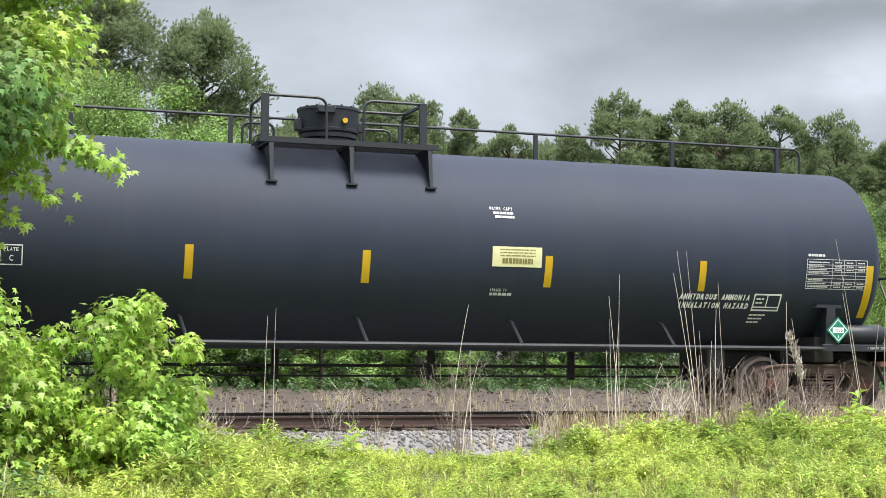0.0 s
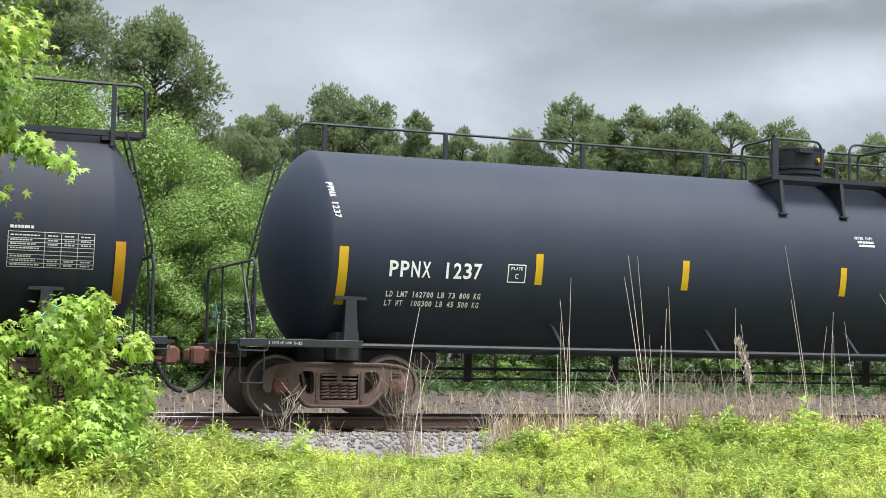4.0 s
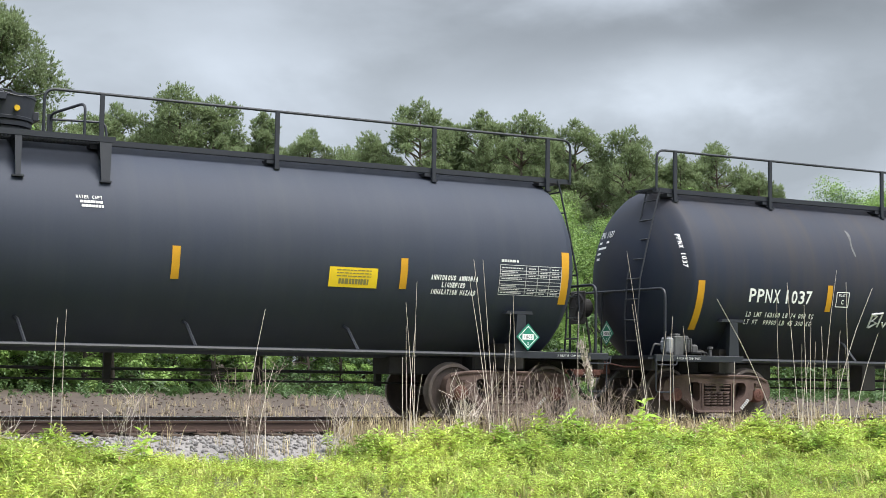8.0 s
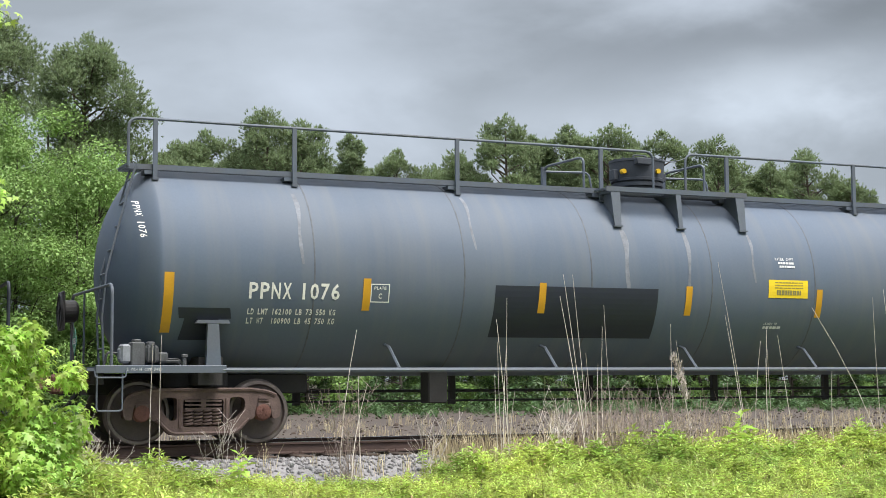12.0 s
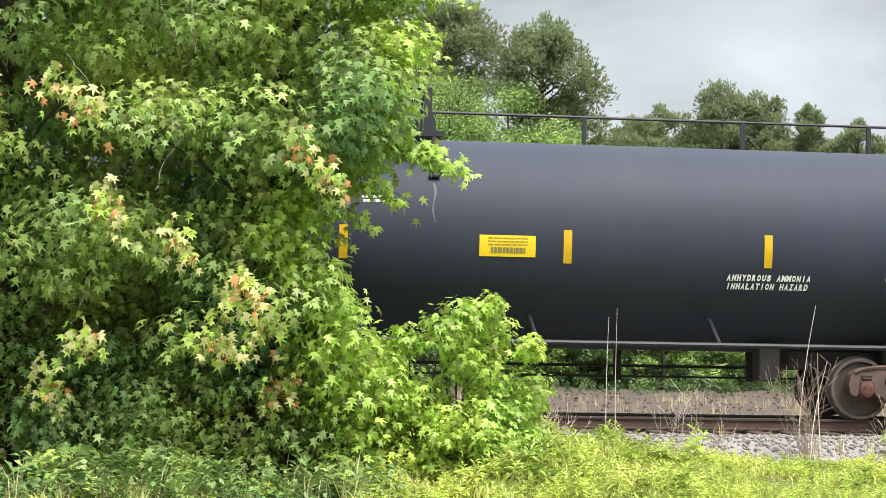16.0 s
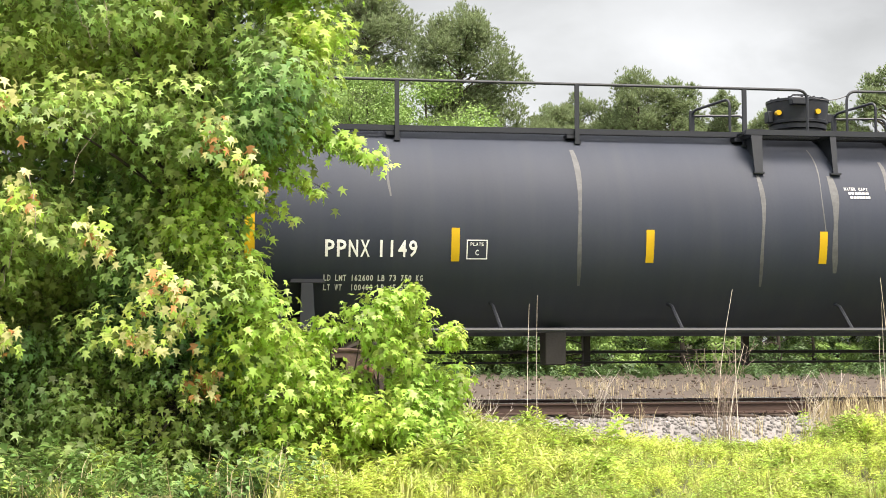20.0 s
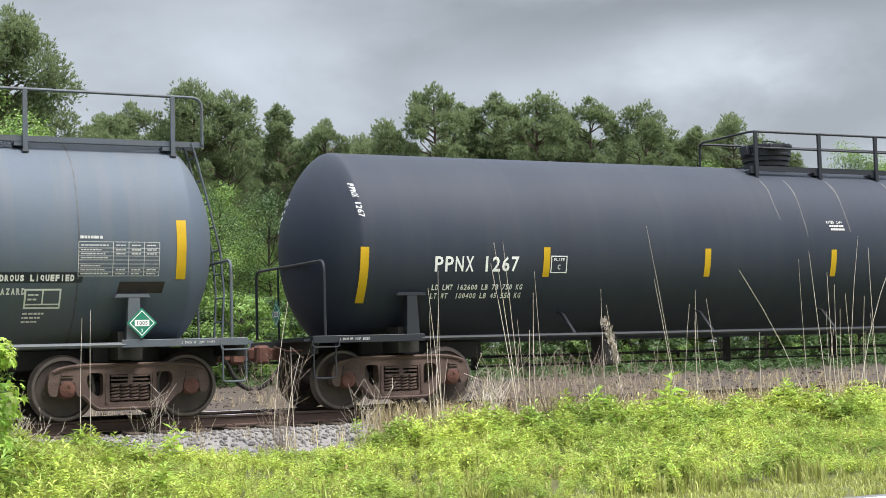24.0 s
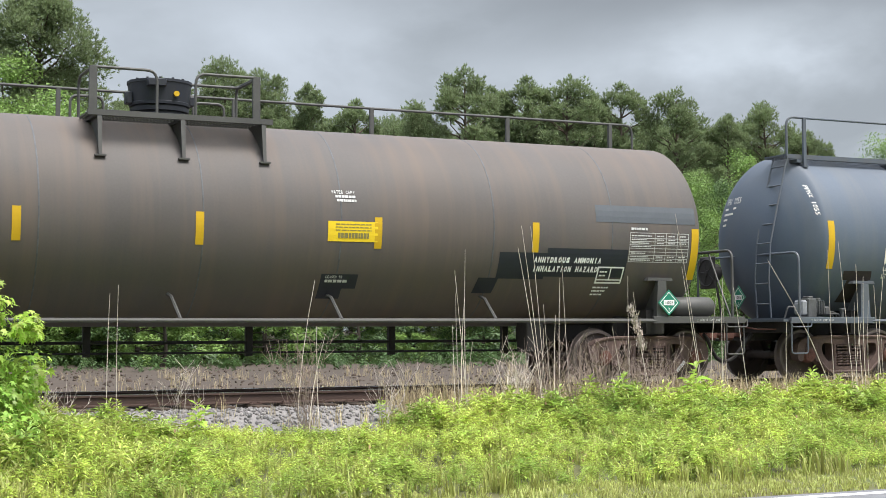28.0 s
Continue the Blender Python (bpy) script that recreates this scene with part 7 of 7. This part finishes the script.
    tagged(ob, "tall pale green grass beside the bush", "grass", kind="stuff")


def make_stalk(x, lean, top, y, plume=False):
    """One tall dead stem: its foot, how far it leans, and the height of its tip."""
    z = float(ground_z(x, y))
    st = thing("dead_stalk", "tall bleached dead stalk with a feathery plume" if plume else "tall thin bleached dead stalk", "dead stalk", "dead stalks by the track", pose(x, y, z))
    bm = bmesh.new()
    h = top - z
    tube(bm, [(lean * (s ** 1.5), 0.05 * math.sin(s * 3), h * s) for s in (0, 0.25, 0.5, 0.75, 1)], 0.0068, 5, 0.0032)
    part("stem", bm, M["stalk"], st)
    if plume:
        rng = np.random.default_rng(2)
        n = 260
        s = rng.uniform(0.62, 1.0, n)
        p = np.stack([lean * s ** 1.5 + rng.normal(0, 0.035, n), rng.normal(0, 0.035, n), h * s], -1)
        tv, tf = np.array([(-0.1, 0, 0), (0.1, 0, 0), (0, 0, 1.0)]), np.array([[0, 1, 2]])
        v, f = scatter(tv, tf, p, turns(rng.uniform(0, 6.28, n), rng.normal(0, 0.6, n), np.zeros(n)), rng.uniform(0.06, 0.13, n))
        part("plume", arrays_mesh("plume", v, f, (M["stalk"],)), None, st, "feathery pinkish seed plume")
    return st


def make_dry_bush(x, y, height, n, seed, spread=0.35, dark=False):
    rng = np.random.default_rng(seed)
    z = float(ground_z(x, y))
    b = thing("dry_bush", "leafless tangle of thin dry grey-brown twigs", "dry bush", "dry bushes by the track", pose(x, y, z))
    bm = bmesh.new()
    for i in range(int(n * 1.5)):
        foot = Vector((*rng.normal(0, spread * 0.3, 2), 0))
        tip = foot + Vector((rng.normal(0, spread), rng.normal(0, spread * 0.6), height * rng.uniform(0.55, 1.05)))
        pts = limb_mesh(bm, foot, tip, 0.0044, 0.0022, rng, 4, 0.03, 3)
        for k in range(3):
            a = pts[2].lerp(pts[4], rng.random())
            tube(bm, [a, a + Vector((rng.normal(0, 0.12), rng.normal(0, 0.1), rng.uniform(0.08, 0.32)))], 0.0034, 3, 0.002)
    part("twig_tangle", bm, M["twig" if dark else "stalk"], b)
    return b


def make_stalks():
    rows = ((4.38, 0.01, 1.52), (4.27, 0.03, 1.41), (9.48, -0.01, 2.10), (9.43, -0.07, 1.45), (9.50, 0.06, 1.45), (9.32, -0.06, 0.99), (10.84, -0.37, 2.48), (10.94, -0.26, 2.49), (10.77, -0.42, 2.14),
            (11.30, -0.14, 2.03), (13.81, -0.51, 2.76), (13.66, -0.39, 1.90), (16.39, -1.36, 2.05), (14.19, 0.01, 1.74), (15.32, -0.02, 1.03), (16.39, -0.12, 2.24), (16.87, -0.30, 2.39), (17.18, 0.30, 2.63),
            (17.43, 0.97, 2.37), (17.06, -0.12, 2.02), (17.81, -0.12, 2.44), (17.94, 0.59, 1.58))
    for i, (x, lean, top) in enumerate(rows):
        make_stalk(x, lean, top, 19.6 + 0.12 * math.sin(i * 2.1))
    make_stalk(12.80, -0.42, 1.26, 19.6, True)
    r = random.Random(4)
    for c, k in ((10.9, 4), (14.2, 4), (17.2, 9), (12.2, 4), (19.5, 8), (9.5, 2), (6.9, 3), (21.5, 6)):
        for i in range(k):
            make_stalk(c + r.gauss(0, 0.35), r.gauss(-0.06, 0.15), r.uniform(0.7, 1.8), 19.6 + r.uniform(-0.3, 0.3))
    for i, (x, h, n, sp) in enumerate(((7.0, 1.35, 18, 0.24), (5.2, 0.9, 8, 0.22), (11.9, 1.2, 26, 0.32), (12.5, 1.25, 26, 0.30), (13.2, 1.1, 18, 0.30), (10.4, 1.1, 16, 0.25), (8.3, 0.9, 8, 0.2), (3.3, 0.75, 22, 0.32), (10.9, 1.15, 26, 0.3), (11.4, 1.2, 26, 0.3))):
        make_dry_bush(x, 19.55 + 0.1 * (i % 3), h, n, 80 + i, sp, i in (0, 2, 3, 4, 8, 9))


def right_edge(z):
    """How far the near tree reaches towards the open track, by height."""
    return float(np.interp(z, (-0.7, 0.4, 1.2, 1.6, 1.85, 2.2, 2.6, 3.0, 3.4, 4.1, 5.0, 6.2, 7.5), (1.3, 1.2, 0.98, 0.78, 0.52, 0.42, 0.75, 1.2, 1.4, 1.5, 1.75, 1.5, 0.7)))


def make_near_tree():
    rng = np.random.default_rng(17)
    tree = thing("maple_tree", "big leafy broadleaf tree with lobed green leaves by the track", "tree")
    bm = bmesh.new()
    tube(bm, [(-3.35, 17.6, -0.8), (-3.30, 17.6, 1.5), (-3.42, 17.5, 3.6), (-3.3, 17.4, 6.8)], 0.19, 10, 0.09)
    part("trunk", bm, M["bark"], tree, "dark trunk", smooth=True)
    bm = bmesh.new()
    tube(bm, [(-0.6, 17.3, -0.7), (-0.3, 17.2, 1.4), (-0.2, 17.1, 3.2), (0.1, 17.0, 5.6)], 0.10, 8, 0.03)
    part("trunk", bm, M["bark"], tree, "slimmer second trunk", smooth=True)
    blobs = []
    for i in range(400):
        z = rng.uniform(-0.5, 7.4)
        r = rng.uniform(0.42, 0.74)
        edge = right_edge(z) - r
        x = edge - abs(rng.normal(0, 1)) * 1.6 if i % 3 == 0 else rng.uniform(-8.2, edge)
        blobs.append((x, rng.uniform(15.3 + 0.8 * max(0.0, 1.6 - z), 18.3), z, r))
    for i in range(70):
        z = rng.uniform(-0.6, 1.6)
        r = rng.uniform(0.3, 0.5)
        blobs.append((rng.uniform(-8, right_edge(z) - r), rng.uniform(16.5, 17.6), z, r))
    # unseen upper crown, set above the view to shade the lower leaves
    for i in range(50):
        blobs.append((rng.uniform(-9, -1.6), rng.uniform(14.8, 17.5), rng.uniform(6.6, 9.6), rng.uniform(0.5, 0.8)))
    for i in range(40):
        blobs.append((rng.uniform(-8, -0.2), rng.uniform(15.6, 16.6), rng.uniform(-0.7, -0.2), rng.uniform(0.25, 0.38)))
    # unseen crown overhang over the verge, above head height, added to shade what's below
    for i in range(26):
        x = rng.uniform(-9.5, -3.2)
        blobs.append((x, rng.uniform(12.6, 15.6), rng.uniform(5.0, 7.8) + 0.15 * max(0.0, x + 2.5), rng.uniform(0.5, 0.75)))
    edge = []
    for z in np.arange(-0.4, 7.0, 0.36):
        for k in range(2):
            r = rng.uniform(0.34, 0.5)
            edge.append((right_edge(z) - r - 0.25 * k, rng.uniform(16.0, 17.0), float(z), r))
    bm = bmesh.new()
    for i, (x, y, z, r) in enumerate(blobs):
        if i % 5 == 0:
            foot = (-3.3, 17.5, max(0.3, z - 1.2)) if x < -1.8 else (-0.25, 17.15, max(0.2, z - 0.9))
            limb_mesh(bm, foot, (x, y, z), 0.028, 0.006, rng, 4, 0.03, 5)
    part("branching", bm, M["bark"], tree, "thin spreading limbs")
    v, f = blob_leaves(blobs, 165, star_leaf(), 0.124, rng, 1.0, 0.5)
    part("crown", arrays_mesh("crown", v, f, (M["leaf"],)), None, tree, "dense crown of five-lobed green leaves")
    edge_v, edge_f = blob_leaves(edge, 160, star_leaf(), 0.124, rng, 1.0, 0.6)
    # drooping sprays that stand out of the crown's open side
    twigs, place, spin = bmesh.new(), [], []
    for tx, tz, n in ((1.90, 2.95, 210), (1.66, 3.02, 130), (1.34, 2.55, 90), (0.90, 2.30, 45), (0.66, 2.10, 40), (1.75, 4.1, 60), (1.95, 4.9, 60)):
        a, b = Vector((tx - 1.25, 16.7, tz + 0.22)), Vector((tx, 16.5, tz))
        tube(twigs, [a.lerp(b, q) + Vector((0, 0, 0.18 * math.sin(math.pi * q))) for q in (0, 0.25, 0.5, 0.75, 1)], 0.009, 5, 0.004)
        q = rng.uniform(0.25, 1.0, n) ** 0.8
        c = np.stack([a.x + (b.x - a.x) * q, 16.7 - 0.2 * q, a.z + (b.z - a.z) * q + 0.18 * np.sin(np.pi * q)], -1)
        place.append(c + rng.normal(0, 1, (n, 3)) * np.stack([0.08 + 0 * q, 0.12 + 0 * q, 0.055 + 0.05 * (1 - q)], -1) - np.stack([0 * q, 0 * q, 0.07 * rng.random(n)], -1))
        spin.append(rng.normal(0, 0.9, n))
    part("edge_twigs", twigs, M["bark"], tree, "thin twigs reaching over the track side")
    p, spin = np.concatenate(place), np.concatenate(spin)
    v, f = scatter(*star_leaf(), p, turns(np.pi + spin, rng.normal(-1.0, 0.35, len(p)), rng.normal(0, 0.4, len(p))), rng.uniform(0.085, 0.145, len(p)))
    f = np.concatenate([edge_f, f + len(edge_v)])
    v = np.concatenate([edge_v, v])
    # leaves of the open side take the brighter, yellower green
    part("climbing_vine", arrays_mesh("climbing_vine", v, f, (M["vine"],)), None, tree, "yellow-green leaves on the crown's open side")
    # a darker backing of leaves deep inside
    n = 46000
    p = np.stack([rng.uniform(-10, 0.2, n), rng.uniform(17.3, 18.9, n), rng.uniform(-0.6, 7.4, n)], -1)
    v, f = scatter(*star_leaf(), p, turns(rng.normal(0, 1.0, n), rng.normal(-0.9, 0.5, n), np.zeros(n)), rng.uniform(0.14, 0.20, n))
    part("inner_leaves", arrays_mesh("inner", v, f, (M["leaf"],)), None, tree, "shaded leaves inside the crown")
    # bare grey twigs and vine stems that hang in the gaps of the crown
    bm = bmesh.new()
    for i in range(16):
        a = Vector((rng.uniform(-5.5, 0.3), rng.uniform(15.0, 15.6), rng.uniform(1.8, 4.6)))
        b = a + Vector((rng.normal(0, 0.35), rng.normal(0, 0.15), -rng.uniform(0.3, 1.1)))
        limb_mesh(bm, a, b, 0.0045, 0.003, rng, 9, 0.025, 4)
    tagged(part("bare_stems", bm, M["twig"], tree, "bare grey twigs hanging in the crown"), kind="stuff")
    # young leaves at the twig ends, pale and reddish
    lv, lf = star_leaf()
    shapes = {k: arrays_mesh("young_leaf", lv, lf, (M[k],)) for k in ("pale", "red", "vine")}
    rest = {"pale": [], "red": [], "vine": []}
    spots = ((-3.16, 3.39), (-2.45, 3.53), (-2.03, 3.36), (-4.21, 2.89), (-3.61, 2.73), (-1.87, 2.35), (0.06, 3.05), (0.35, 2.75), (-1.15, 2.01), (-0.49, 1.5), (-0.25, 1.16), (-0.71, 0.97), (-0.11, 0.46), (-2.12, 0.99), (-3.88, 0.71), (-3.63, 0.42), (-3.41, 0.84), (-2.52, 0.57), (-3.28, 2.02), (-3.79, 1.36))
    for i, (x, z) in enumerate(spots):
        lead = rng.uniform(-0.7, 0.3)
        y0 = (15.0 if x < -0.3 else 15.3) + 0.8 * max(0.0, 1.6 - z)
        for j in range(58):
            kind = "red" if rng.random() < (0.24 if i % 3 == 0 else 0.09) else "pale" if j % 20 < 9 else "vine"
            k, s = rng.uniform(-0.5, 0.5), rng.uniform(0.085, 0.15)
            at = (x + 0.34 * k + rng.normal(0, 0.06), y0 + rng.uniform(-0.15, 0.15), z + lead * 0.34 * k - 0.6 * k * k + rng.normal(0, 0.12))
            m = Matrix.LocRotScale(at, Euler((rng.normal(-1.2, 0.4), rng.normal(0, 0.4), math.pi + rng.normal(0, 0.7))), (s, s, s))
            if j < 14:
                part("young_leaf", shapes[kind], None, tree, {"red": "reddish young leaf", "pale": "pale yellow-green young leaf", "vine": "fresh green young leaf"}[kind], m)
            else:
                rest[kind].append(np.array([m @ Vector(q) for q in lv]))
    for kind, vs in rest.items():
        f = np.concatenate([lf + len(lv) * i for i in range(len(vs))])
        ob = part("young_foliage", arrays_mesh("young_foliage", np.concatenate(vs), f, (M[kind],)), None, tree, {"red": "sprays of reddish young leaves", "pale": "sprays of pale young leaves", "vine": "sprays of fresh green leaves"}[kind])
        tagged(ob, kind="stuff")



def make_vine_bush():
    rng = np.random.default_rng(23)
    bush = thing("leafy_bush", "bright green vine-covered bush beside the tree", "bush")
    blobs = []
    for i in range(46):
        x = rng.uniform(1.0, 2.9)
        top = float(np.interp(x, (0.9, 1.3, 1.7, 2.1, 2.5, 2.75, 3.1), (1.15, 1.30, 1.28, 1.50, 1.30, 0.90, 0.0)))
        r = rng.uniform(0.2, 0.34)
        blobs.append((x, rng.uniform(16.5, 17.6), rng.uniform(-0.5, top - r * 0.5), r))
    for i in range(8):
        blobs.append((rng.uniform(0.9, 2.6), rng.uniform(16.2, 16.8), rng.uniform(-0.6, 0.25), rng.uniform(0.2, 0.3)))
    blobs += [(2.30, 16.8, 1.42, 0.17), (2.05, 16.9, 1.36, 0.16), (2.75, 16.8, 0.95, 0.16), (1.35, 16.9, 1.05, 0.2)]
    bm = bmesh.new()
    for i, (x, y, z, r) in enumerate(blobs):
        if i % 2:
            limb_mesh(bm, (1.6 + 0.3 * (i % 3), 17.2, -0.65), (x, y, z), 0.018, 0.005, rng, 4, 0.04, 5)
    part("branching", bm, M["bark"], bush, "thin brown stems")
    v, f = blob_leaves(blobs, 175, star_leaf(), 0.108, rng, 0.95, 0.9)
    part("foliage", arrays_mesh("foliage", v, f, (M["vine"],)), None, bush, "dense lobed bright green leaves")
    # a small leafy weed by the rail and a taller one among the grass
    for x, y, h, k in ((8.28, 19.9, 0.36, 90), (5.1, 18.3, 0.62, 91), (13.3, 19.2, 0.95, 92), (13.45, 19.25, 0.7, 93)):
        w = thing("tall_weed", "single leafy green weed standing above the grass", "weed", "", pose(x, y, float(ground_z(x, y)) - 0.02))
        v, f = weed_shape(k, 34, 0.30, 0.36)
        part("leaves", arrays_mesh("leaves", v * h, f, (M["vine"],)), None, w)


make_near_tree()
make_vine_bush()
make_stalks()
make_verge()
make_woods()


# ---- what moves ----
def motions():
    for k, car in enumerate(TRAIN):
        walk(car, [(t, pose(car_place(k, t), TRACK_Y, 0)) for t in (i * 0.5 for i in range(57))])
    for n, (ob, x) in enumerate(WHEELSETS):
        k = n // 4
        start = car_place(k, 0)
        rows = []
        for i in range(421):
            t = i / 15
            rows.append((t, pose(x, 0, 0.457, 0, math.degrees((car_place(k, t) - start) / 0.457), 0)))
        walk(ob, rows)


motions()
